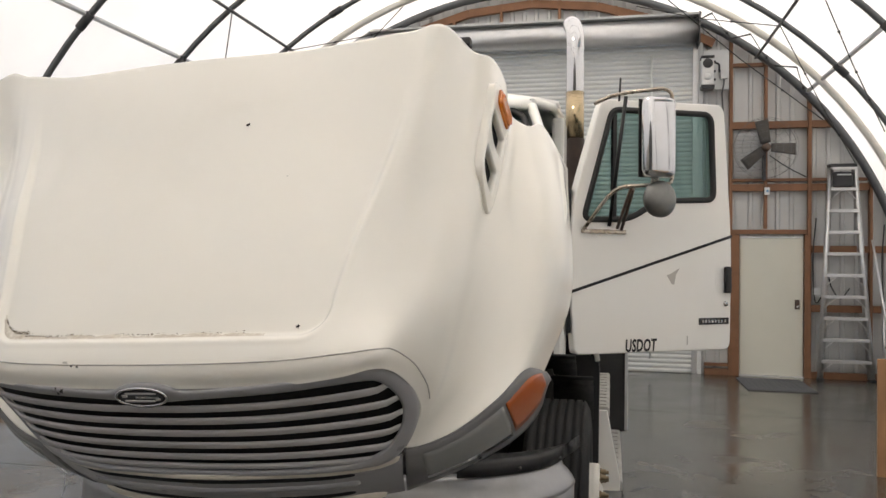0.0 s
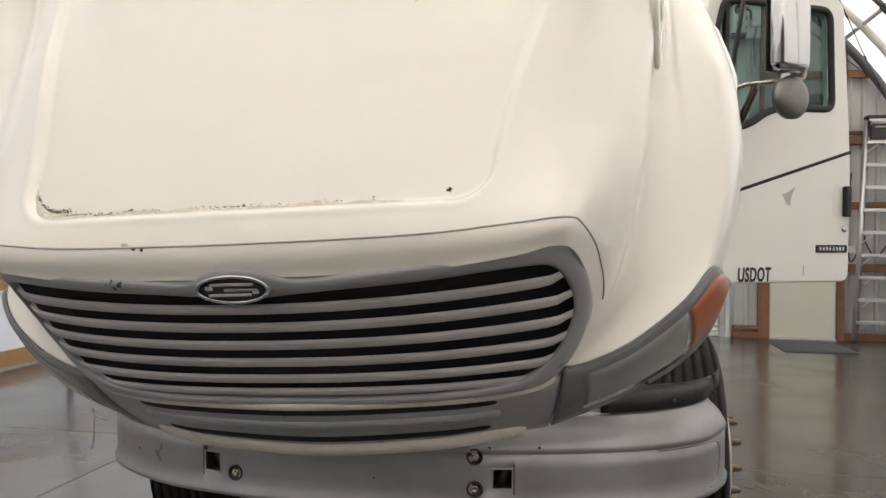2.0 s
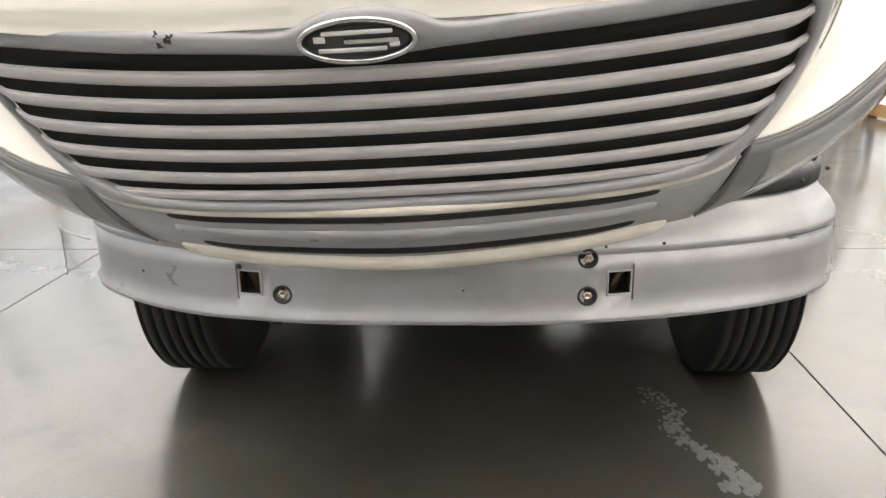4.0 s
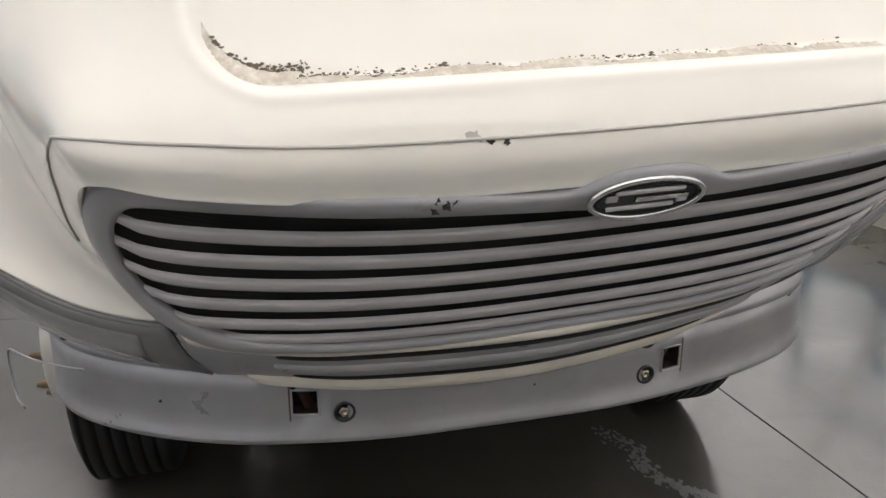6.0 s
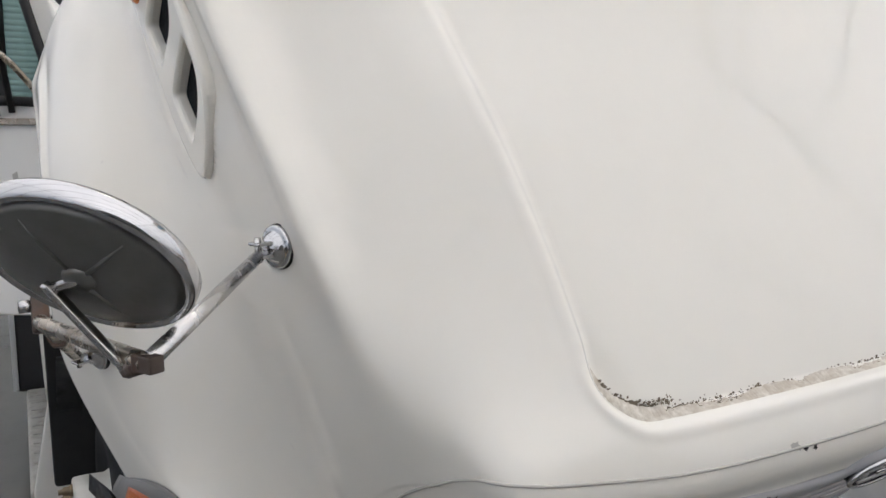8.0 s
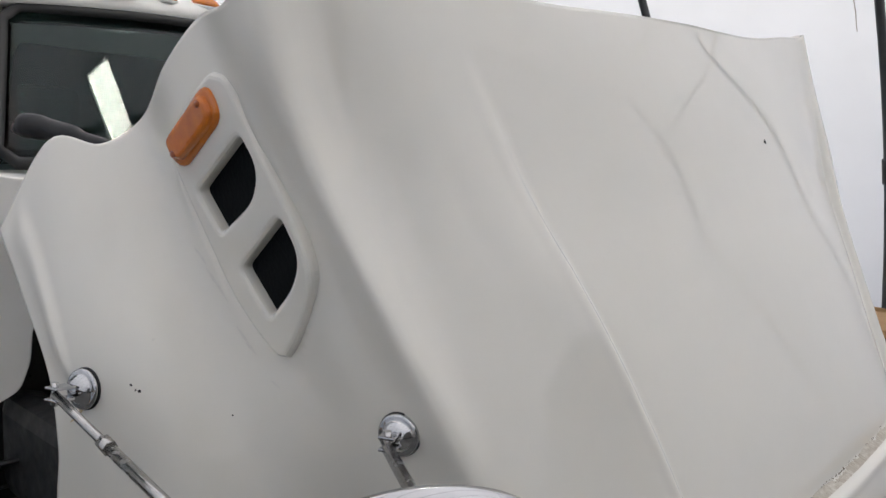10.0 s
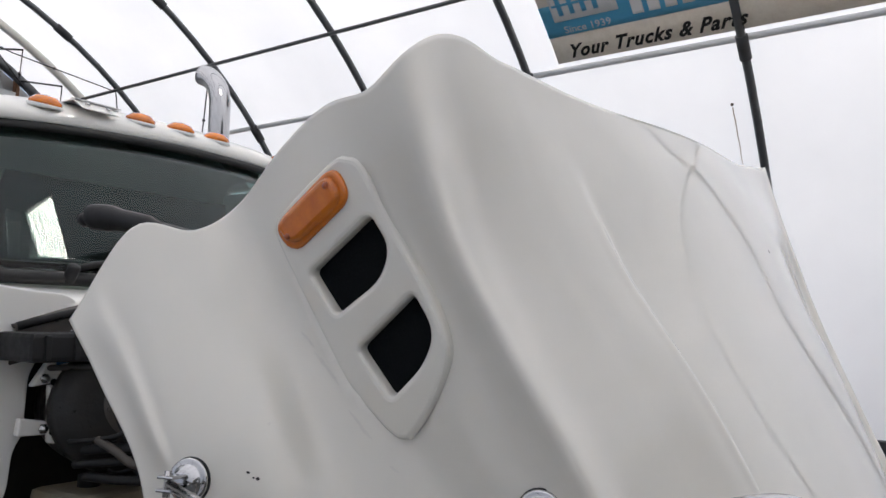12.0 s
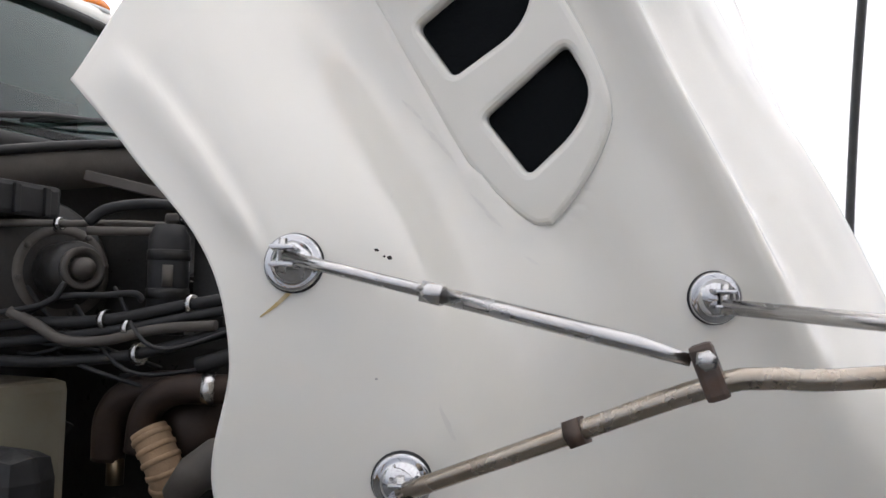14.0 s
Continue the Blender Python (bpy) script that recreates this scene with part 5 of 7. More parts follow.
TOPV = [(0.0, -0.363, 0.968), (0.36, -0.33, 0.975), (0.53, -0.285, 0.987), (0.60, -0.268, 1.002), (0.642, -0.266, 1.024)]
BOTV = [(0.0, -0.165, 0.812), (0.28, -0.150, 0.826), (0.45, -0.112, 0.843), (0.545, -0.084, 0.853), (0.597, -0.075, 0.860)]


def valance(s, v, lift=0.0):
    a = abs(s)
    u, d = [spline([np.array((-q[1][0], q[1][1], q[1][2]))] + [np.array(p) for p in q], a + 1) for q in (TOPV, BOTV)]
    p = u * (1 - v) + d * v + np.array((0, -0.80, -0.6)) * (0.012 * math.sin(math.pi * v) + lift)
    return Vector((math.copysign(p[0], s) if s else 0.0, p[1], p[2]))


g = [[valance(s, v) for v in np.linspace(0, 1, 9)] for s in np.linspace(-4, 4, 65)]
part("valance", sheet(g, thick=0.012, flip=True), GREY, hood, "grey valance below the grille", HOOD)
SLOPE_UP = (0, 0.61, 0.79)


def valance_bar(name, v, reach, r, flat, lift, mat, label="", ends=0.12):
    ss = np.linspace(-reach, reach, 61)
    rr = [max(r * math.sqrt(max(1 - max(0, (abs(q) - reach * (1 - ends)) / (reach * ends)) ** 2, 0)), 0.0015) for q in ss]
    return part(name, tube([valance(q, v, lift) for q in ss], rr, 12, flat=flat, up=SLOPE_UP), mat, hood, label, HOOD)


valance_bar("grille_base_line", 0.01, 3.9, 0.012, 0.6, 0.008, CREAM, "pale line under the grille")
# the two black bars paint the shade of openings; the valance is uncut
valance_bar("slot", 0.13, 1.85, 0.020, 0.30, 0.007, VOID, "black bar that paints the shade of a long air opening")
valance_bar("slot_lip", 0.35, 1.95, 0.024, 0.5, 0.007, GREY, "rounded grey lip of the slot")
valance_bar("lip_gap", 0.66, 1.9, 0.020, 0.3, 0.010, VOID, "black bar that paints the shade above the lip")
valance_bar("cream_lip", 0.95, 2.95, 0.036, 0.6, 0.010, CREAM, "chalky cream lower lip", 0.3)

# thin cream wings that run from the lip up to the corners of the valance
for side in (1, -1):
    g = [[valance(side * q, v0 + (1.03 - v0) * w, 0.006) for w in np.linspace(0, 1, 5)] for q, v0 in zip(np.linspace(2.0, 3.96, 14), np.linspace(0.74, 0.96, 14))]
    part("lip_wing", sheet(g, thick=0.006, flip=(side > 0)), CREAM, hood, "chalky cream wing of the lip", HOOD)

MESH = material("black_vent_mesh", (0.005, 0.006, 0.007), 0.7, bump=0.002, bump_size=140, spec=0.1)
# ---- side vents with their marker lamps ----
for side in (1, -1):

    def vent_at(a, b_, d=0.0, side=side):
        p = VENT_O + VENT_A * a + VENT_B * b_ + VENT_N * d
        return Vector(p) if side > 0 else PULL @ Vector((-p[0], p[1], p[2]))

    # outlines in metres: up the plate, and towards the nose
    out_line = [(p[0], p[1] * (0.955 if p[1] > 0 else 1)) for p in smooth_line([(a, c, 0) for a, c in VENT_LINE + VENT_LINE[:1]], 4)[:-1]]
    v1 = round_poly([(0.303, -0.100), (0.360, 0.046), (0.300, 0.066), (0.255, 0.032), (0.222, -0.070)], [0.012, 0.012, 0.045, 0.05, 0.012])
    v2 = round_poly([(0.157, -0.044), (0.217, 0.086), (0.150, 0.104), (0.105, 0.068), (0.066, -0.006)], [0.012, 0.012, 0.045, 0.05, 0.012])
    lamp = round_poly([(0.400, -0.150), (0.340, -0.120), (0.395, 0.026), (0.462, 0.012)], [0.034, 0.036, 0.030, 0.034])
    vp = part("vent_plate", plate(out_line, [v1, v2], lambda a, b_, d: vent_at(a, b_, d - 0.024), 0.030, bevel=0.010), PAINT, hood, "raised white vent plate", HOOD)
    for hole in (v1, v2):
        part("vent_mesh", plate(hole, [], lambda a, b_, d: vent_at(a, b_, d - 0.023), 0.006), MESH, vp, "black vent mesh", HOOD)
    ml = part("marker_lens", plate(lamp, [], lambda a, b_, d: vent_at(a, b_, d - 0.006), 0.020, bevel=0.007), AMBER, vp, "amber marker lens", HOOD)
    ca, cc = sum(q[0] for q in lamp) / len(lamp), sum(q[1] for q in lamp) / len(lamp)
    dome = [(ca + (a - ca) * 0.80, cc + (c - cc) * 0.86) for a, c in lamp]
    part("lens_dome", plate(dome, [], lambda a, b_, d: vent_at(a, b_, d + 0.004), 0.020, bevel=0.010), AMBER, vp, at=HOOD)
    for a, c in ((0.372, -0.112), (0.428, -0.008)):
        part("lens_screw", lathe([(0, 0), (0, 0.006), (0.002, 0.005), (0.002, 0)], vent_at(a, c, 0.0235), (side, -0.13, -0.06), 10), DULL_AMBER, vp, at=HOOD)

# rubber stop at the far cowl corner
part("corner_stop", box((0.835, -0.085, 2.375), (0.885, -0.035, 2.41), 0.01), BLACK, hood, "small black rubber stop", HOOD)

# ---- hood mirror and its braces ----
def mount(c, n, r=0.033, reach=0.038):
    """A chrome mounting cup with a rubber ring under it."""
    ob = part("mirror_mount", lathe([(0.004, r * 0.99), (0.008, r * 0.97), (0.0105, r * 0.86), (0.0095, r * 0.76), (0.0125, r * 0.70), (0.020, r * 0.55), (0.0245, r * 0.32), (0.026, 0)], c, n, 28), CHROME, hood, "round chrome mounting cup")
    part("gasket", lathe([(-0.006, r * 1.02), (0.002, r * 1.02), (0.003, r * 0.9)], c, n, 28), GASKET, ob)
    n = Vector(n).normalized()
    s = Vector(n).cross(Vector((0, 0, 1))).normalized()
    w = n.cross(s)
    for d in (-0.009, 0.009):
        q = Matrix((s, w, n)).transposed().to_4x4()
        q.translation = Vector(c) + n * (reach - 0.016) + w * d
        part("clevis", box((-0.013, -0.0025, -0.012), (0.013, 0.0025, 0.024), 0.002, turn=q), CHROME, ob)
    part("bolt", tube([Vector(c) + n * reach - w * 0.018, Vector(c) + n * reach + w * 0.018], 0.005, 6), STEEL, ob)
    return Vector(c) + n * reach


def world_skin(i, k):
    return HOOD @ Vector(skin(i, k)), (HOOD.to_3x3() @ Vector(skin_normal(i, k))).normalized()


def mount_on(i, k, reach=0.038):
    p, n = world_skin(i, k)
    return mount(p, n, 0.033, reach)


BASE_R, BASE_F, BASE_B = MOUNTS
jr, jf, jb = mount_on(*BASE_R, 0.056), mount_on(*BASE_F), mount_on(*BASE_B)
CLAMP, ELBOW = Vector((-1.238, -0.317, 1.589)), Vector(ELBOW_AT)
main = [jb, jb.lerp(CLAMP - Vector((0, 0, 0.022)), 0.5), CLAMP - Vector((0, 0, 0.022)), CLAMP + Vector((0.0, -0.05, -0.012)), CLAMP + Vector((0.02, -0.10, -0.012)), (CLAMP + Vector((0.02, -0.10, -0.012))).lerp(ELBOW, 0.5), ELBOW]


def brace(points, name, mat, r):
    return part(name, tube(points, r, 12), mat, hood, "polished steel mirror brace tube")


brace(smooth_line(main, 5), "mirror_brace", TARNISH, 0.0095)
mid = jr.lerp(CLAMP, 0.40)
brace([jr, mid], "mirror_brace", STEEL, 0.0066)
rod = [mid, jr.lerp(CLAMP, 0.86), CLAMP + Vector((0, 0.012, 0))]
part("mirror_brace", tube(rod, [0.0084, 0.0084, 0.0055], 12), STEEL, hood, "polished steel mirror brace tube")
part("lock_nut", tube([jr.lerp(CLAMP, 0.375), jr.lerp(CLAMP, 0.425)], 0.0115, 6), STEEL, hood, "hexagonal lock nut")
part("lock_nut", tube([jb.lerp(CLAMP - Vector((0, 0, 0.022)), 0.60), jb.lerp(CLAMP - Vector((0, 0, 0.022)), 0.65)], 0.0145, 6), RUST, hood, "corroded lock nut")
jf = jf + Vector((0, 0, -0.009))
brace([jf, jf.lerp(ELBOW, 0.5), ELBOW], "mirror_brace", STEEL, 0.0092)
part("brace_clamp", box((-0.013, -0.0105, -0.034), (0.008, 0.0105, 0.016), 0.005, turn=Matrix.Translation(CLAMP) @ Matrix.Rotation(-0.35, 4, "X")), RUST, hood, "rust-stained brace clamp")
part("clamp_bolt", lathe([(0, 0.0), (0, 0.009), (0.012, 0.009), (0.012, 0)], CLAMP + Vector((-0.014, 0.0, 0.002)), (-1, -0.2, 0), 6), STEEL, hood)
part("elbow_clamp", box((-0.008, -0.014, -0.008), (0.008, 0.014, 0.008), 0.002, turn=Matrix.Translation(ELBOW) @ Matrix.Rotation(0.5, 4, "Z")), RUST, hood, "rust-stained end clamp")
# dished round mirror seen from behind
MC, MN = Vector(MIRROR_AT), Vector(MIRROR_N).normalized()
mirror = part("hood_mirror", lathe([(0.022, 0.0), (0.021, 0.03), (0.019, 0.06), (0.014, 0.084), (0.008, 0.093)], MC, MN, 48), MIRROR_BACK, hood, "dull grey back of a round convex mirror")
part("mirror_rim", lathe([(0.009, 0.092), (0.013, 0.097), (0.007, 0.101), (-0.006, 0.101), (-0.011, 0.097), (-0.009, 0.092)], MC, MN, 48), CHROME, mirror, "bright chrome mirror rim")
part("mirror_glass", lathe([(-0.020, 0.0), (-0.018, 0.04), (-0.013, 0.076), (-0.009, 0.093)], MC, MN, 48), material("mirror_glass", (0.9, 0.9, 0.9), 0.01, metal=1.0), mirror, "convex mirror glass")
ref = MN.cross(Vector((0, 0, 1))).normalized()
for a in (1.75, 3.75, 4.95):
    d = ref * math.cos(a) + MN.cross(ref) * math.sin(a)
    part("stiffening_rib", tube([MC + MN * 0.0215 + d * 0.016, MC + MN * 0.0195 + d * 0.05, MC + MN * 0.0148 + d * 0.076], [0.0025, 0.0025, 0.0012], 8), MIRROR_BACK, mirror)
part("hub", lathe([(0.018, 0.017), (0.025, 0.014), (0.026, 0.0)], MC, MN, 20), MIRROR_BACK, mirror)
stub = Vector((-1.235, -0.623, 1.668))
part("stub", tube([MC + MN * 0.02, stub], 0.006, 10), STEEL, mirror)
knee = Vector((-1.174, -0.640, 1.587))
part("mirror_arm", tube(smooth_line([stub + Vector((-0.004, 0, 0.006)), stub.lerp(knee, 0.3), stub.lerp(knee, 0.7), knee]), 0.011, 10, flat=0.5), STEEL, mirror, "flat bent mirror arm")
part("arm_block", tube([knee, ELBOW], 0.0085, 8), RUST, mirror, "rusty pivot block")

# rust run below the rear cup
p0, n0 = world_skin(*BASE_R)
b = bmesh.new()
ii, kk = BASE_R
run = []
for t in np.linspace(0, 1, 12):
    q, n = world_skin(ii - 0.55 * t, kk + 0.10 + 0.28 * t)
    run.append((q + n * 0.0012, 0.0032 * (1 - t) ** 0.7 + 0.0006))
vs = [(b.verts.new(q + Vector((0, 0.5, 0.8)) * w), b.verts.new(q - Vector((0, 0.5, 0.8)) * w)) for q, w in run]
for a, c in zip(vs, vs[1:]):
    b.faces.new((a[0], a[1], c[1], c[0]))
bmesh.ops.recalc_face_normals(b, faces=b.faces[:])
part("rust_run", b, RUST_STREAK, hood, "yellow rust run")

# ---- bumper ----
PLAN = [np.array(p) for p in ((0, -0.038, 0), (0.25, -0.034, 0), (0.45, -0.006, 0), (0.65, 0.045, 0), (0.85, 0.135, 0), (0.985, 0.245, 0), (1.06, 0.37, 0), (1.09, 0.47, 0), (1.095, 0.53, 0))]
fine = [spline(PLAN, t) for t in np.linspace(0, 8, 161)]
xs_ = sorted({*[float(p[0]) for p in fine[::3]], 0.419, 0.473})


def plan_y(x):
    return float(np.interp(abs(x), [p[0] for p in fine], [p[1] for p in fine]))


line_pts = [spline(PLAN, t) for t in np.linspace(0, 8, 49)]
line_pts = [p for p in line_pts if min(abs(p[0] - 0.419), abs(p[0] - 0.473)) > 0.006 and not 0.419 < p[0] < 0.473]
line_pts += [np.array((x, plan_y(x), 0)) for x in (0.419, 0.473)]
line_pts.sort(key=lambda p: (p[0] + p[1] * 0.2))
line_pts = [np.array((-p[0], p[1], 0)) for p in line_pts[:0:-1]] + line_pts
PROF = [(0.05, 0.602), (0.004, 0.600), (-0.007, 0.604), (-0.008, 0.616), (0.0, 0.626), (0.0, 0.672), (0.0, 0.727), (0.0, 0.762), (0.006, 0.767), (0.006, 0.771), (-0.004, 0.778), (0.0, 0.79), (0.012, 0.812), (0.030, 0.832),
        (0.046, 0.846), (0.052, 0.862), (0.060, 0.872), (0.11, 0.874)]
b = bmesh.new()
cols = []
for n, p in enumerate(line_pts):
    a, c = line_pts[max(n - 1, 0)], line_pts[min(n + 1, len(line_pts) - 1)]
    way = (c - a) / np.linalg.norm(c - a)
    inward = np.array((-way[1], way[0], 0))
    cols.append([b.verts.new(Vector(p + inward * d) + Vector((0, 0, z))) for d, z in PROF])
for n, (r, s) in enumerate(zip(cols, cols[1:])):
    xa, xb = sorted((abs(line_pts[n][0]), abs(line_pts[n + 1][0])))
    for k in range(len(PROF) - 1):
        if abs(xa - 0.419) < 1e-4 and abs(xb - 0.473) < 1e-4 and k == 5:
            continue
        b.faces.new((r[k], s[k], s[k + 1], r[k + 1])).smooth = True
bmesh.ops.recalc_face_normals(b, faces=b.faces[:])
bmesh.ops.solidify(b, geom=b.faces[:], thickness=0.006)
for v in b.verts:
    v.co.x += (0.035 if v.co.x > 0 else 0.052) * ease((abs(v.co.x) - 0.5) / 0.45)
bumper = part("bumper", b, SILVER, truck, "silver-painted steel bumper with tow-pin holes")
for side in (1, -1):
    # pressed crease that frames the end panel
    line = []
    for x, z, _ in smooth_line([(0.86, 0.769, 0), (0.98, 0.768, 0), (1.035, 0.762, 0), (1.056, 0.735, 0), (1.055, 0.68, 0), (1.046, 0.635, 0), (1.02, 0.624, 0)], 5):
        bend = (0.035 if side > 0 else 0.052) * ease((x - 0.5) / 0.45)
        line.append(Vector((side * (x + bend), plan_y(x) - 0.0005, z)))
    part("pressed_crease", tube(line, 0.0028, 6), SILVER, bumper)
for side in (1, -1):
    x0, x1, y = 0.417, 0.475, plan_y(0.446)
    rim = [(side * x0, y - 0.006, 0.670), (side * x1, y + 0.008, 0.670), (side * x1, y + 0.008, 0.729), (side * x0, y - 0.006, 0.729)]
    part("hole_rim", tube(rim, 0.0035, 6, closed=True), GREY, bumper, "worn rim of a tow-pin hole")
    part("pocket", box((side * 0.446 - 0.04, y + 0.06, 0.655), (side * 0.446 + 0.04, y + 0.065, 0.745)), VOID, bumper)
    for dx in (-0.033, 0.033):
        part("pocket_side", box((side * 0.446 + dx - 0.002, y + 0.006, 0.655), (side * 0.446 + dx + 0.002, y + 0.06, 0.745)), RUST, bumper)
    for z in (0.660, 0.736):
        part("pocket_side", box((side * 0.446 - 0.033, y + 0.006, z), (side * 0.446 + 0.033, y + 0.06, z + 0.004)), RUST, bumper)
    part("hook_pin", tube([(side * 0.43, y + 0.05, 0.66), (side * 0.46, y + 0.04, 0.735)], 0.012, 8), RUST, bumper)
for x, z in ((0.368, 0.764), (0.369, 0.671), (-0.363, 0.674)):
    y = plan_y(x)
    bt = part("bumper_bolt", lathe([(0.0, 0.024), (0.004, 0.024), (0.005, 0.019), (0.001, 0.018), (0.001, 0.0)], (x, y, z), (0.05 * x, -1, 0), 24), BLACK, bumper, "dark countersunk bolt recess")
    part("bolt_head", lathe([(0.001, 0.013), (0.005, 0.012), (0.0055, 0.006), (0.003, 0.005), (0.003, 0)], (x, y, z), (0.05 * x, -1, 0), 6), TARNISH, bt)
for x, z, r in ((-0.47, 0.738, 0.007), (-0.345, 0.612, 0.006), (0.075, 0.69, 0.003), (0.41, 0.79, 0.004), (0.55, 0.79, 0.005), (-0.75, 0.70, 0.004), (0.62, 0.735, 0.003)):
    part("stone_chip", lathe([(0, r), (0.0012, r * 0.7), (0.0012, 0)], (x, plan_y(x) - 0.0005, z), (0.05 * x, -1, 0), 9), CHIP, bumper)
for side in (1, -1):
    pad = [[Vector((side * (x + d * 0.3), plan_y(x) + 0.05 + d, z)) for d, z in ((0.0, 0.875), (0.0, 0.915), (0.02, 0.925), (0.14, 0.925), (0.15, 0.875))] for x in np.linspace(0.72, 1.10, 14)]
    part("bumper_pad", sheet(pad, thick=0.004, flip=(side < 0)), BLACK, bumper, "black rubber pad on the bumper end")
    for x in (0.92, 1.06):
        part("pad_bolt", lathe([(0, 0.008), (0.006, 0.006), (0.007, 0)], (side * (x + 0.02), plan_y(x) + 0.048, 0.896), (side * 0.5, -1, 0), 8), CASE, bumper)

# ---- wheels, axle, frame ----
WY = 1.12


def wheel(side, y, dual=False):
    c = Vector((0.052 + side * 0.835, y, 0.5))
    far, wide = (0.384, 0.236) if side < 0 else (0.338, 0.20)
    w = part("wheel", lathe([(0.0, 0.0), (0.0, 0.27), (0.03, 0.285), (0.25, 0.285), (0.262, 0.30), (0.268, 0.29), (0.262, 0.25), (0.29, wide), (far - 0.034, wide + 0.002), (far - 0.006, wide), (far, wide - 0.006), (far, 0.12), (far + 0.008, 0.105), (far + 0.016, 0.085), (far + 0.018, 0.0)], c, (side, 0, 0), 40), WHEELPAINT, truck, "white steel wheel")
    prof = [(0.02, 0.29), (0.0, 0.34), (-0.006, 0.40), (0.004, 0.46), (0.02, 0.488)]
    x = 0.028
    for g in range(6):
        prof += [(x, 0.498), (x + 0.027, 0.499), (x + 0.029, 0.487), (x + 0.037, 0.487)]
        x += 0.039
    prof += [(0.262, 0.498), (0.272, 0.488), (0.288, 0.455), (0.296, 0.40), (0.290, 0.335), (0.268, 0.292)]
    part("tyre", lathe(prof, c, (side, 0, 0), 72), RUBBER, w, "black ribbed steer tyre")
    for k in range(10):
        a = 2 * math.pi * k / 10
        p = c + Vector((side * far, (wide - 0.04) * math.cos(a), (wide - 0.04) * math.sin(a)))
        part("lug_nut", lathe([(0, 0.021), (0.008, 0.021), (0.010, 0.016), (0.028, 0.015), (0.030, 0.010), (0.042, 0.0095), (0.042, 0)], p, (side, 0, 0), 6), LUG, w)
    return w


WHEELPAINT = material("wheel_enamel", (0.55, 0.54, 0.50), 0.45, stain=0.5, stain_size=6, tint=(0.35, 0.32, 0.28), rough_var=0.1)
LUG = material("bronzed_lug_nut", (0.22, 0.17, 0.11), 0.35, metal=0.9, stain=0.5, stain_size=30, tint=(0.20, 0.12, 0.07))
for side in (1, -1):
    wheel(side, WY)
part("front_axle", tube([(-0.98, WY, 0.47), (-0.6, WY, 0.42), (0.6, WY, 0.42), (0.98, WY, 0.47)], 0.06, 8, flat=0.9), ENGINE, truck, "dark forged front axle")
for side in (1, -1):
    part("frame_rail", box((side * 0.43 - 0.04, 0.10, 0.66), (side * 0.43 + 0.04, 6.2, 0.92), 0.006), ENGINE, truck, "black steel frame rail")
    part("leaf_spring", box((side * 0.43 - 0.045, 0.45, 0.50), (side * 0.43 + 0.045, 1.75, 0.56), 0.01), ENGINE, truck)
    part("spring_hanger", box((side * 0.43 - 0.05, 0.38, 0.48), (side * 0.43 + 0.05, 0.52, 0.68), 0.015), ENGINE, truck)
part("tie_rod", tube([(-0.82, 0.86, 0.42), (0.82, 0.86, 0.42)], 0.022, 10), RUST, truck)
part("drag_link_joint", lathe([(-0.06, 0.0), (-0.06, 0.035), (0.05, 0.04), (0.07, 0.0)], (-0.47, 0.30, 0.52), (0.2, -0.6, 0.5), 14), ENGINE, truck, "greasy dark ball joint")
part("crossmember", box((-0.45, 0.16, 0.60), (0.45, 0.26, 0.78), 0.01), ENGINE, truck)

# ---- engine bay ----
part("radiator", box((-0.50, 0.34, 0.72), (0.50, 0.46, 1.52), 0.015), ENGINE, truck, "dark radiator core")
part("engine_block", box((-0.36, 0.62, 0.75), (0.36, 1.38, 1.55), 0.04), ENGINE, truck, "dark grimy engine block")
part("valve_cover", box((-0.22, 0.60, 1.55), (0.22, 1.36, 1.70), 0.05), ENGINE, truck)
SHELF = material("dusty_cowl_plastic", (0.075, 0.066, 0.058), 0.6, stain=0.6, stain_size=9, tint=(0.12, 0.105, 0.09), rough_var=0.15, bump=0.0006, bump_size=60)
part("firewall", box((-0.98, 1.40, 0.85), (0.98, 1.46, 1.96), 0.01), ENGINE, truck, "dark firewall panel")


def cowl_lip(x, back=0.0, drop=0.0):
    q = 1 - (x / 0.97) ** 2
    return Vector((x, 1.20 - 0.228 * q + back, 1.872 + 0.172 * min(q, 0.8) - drop))


xs = np.linspace(-0.93, 0.93, 31)
part("cowl_shelf", sheet([[cowl_lip(x, 0.03, 0.105) for x in xs], [cowl_lip(x, 0.012, 0.055) for x in xs], [cowl_lip(x, 0.0, 0.012) for x in xs], [cowl_lip(x, 0.012, 0.0) for x in xs], [cowl_lip(x, 0.20, -0.004) for x in xs]], thick=0.012), SHELF, truck, "dusty dark cowl shelf over the engine", smooth=True)
part("shelf_seal", tube([cowl_lip(x, -0.004, 0.004) for x in xs], 0.011, 8), HOSE, truck, "black rubber hood seal")
air = part("air_box", box((-0.96, 1.04, 1.795), (-0.655, 1.34, 1.868), 0.012), HOSE, truck, "black air box under the cowl")
for k in range(4):
    part("box_rib", box((-0.93 + 0.075 * k, 1.032, 1.80), (-0.915 + 0.075 * k, 1.045, 1.862), 0.003), HOSE, air)
part("stay_strut", box((-0.012, -0.16, -0.012), (0.012, 0.16, 0.012), 0.003, turn=pose(-0.50, 0.92, 1.875, 12, 0, 30)), SHELF, truck, "bent strut under the cowl shelf")
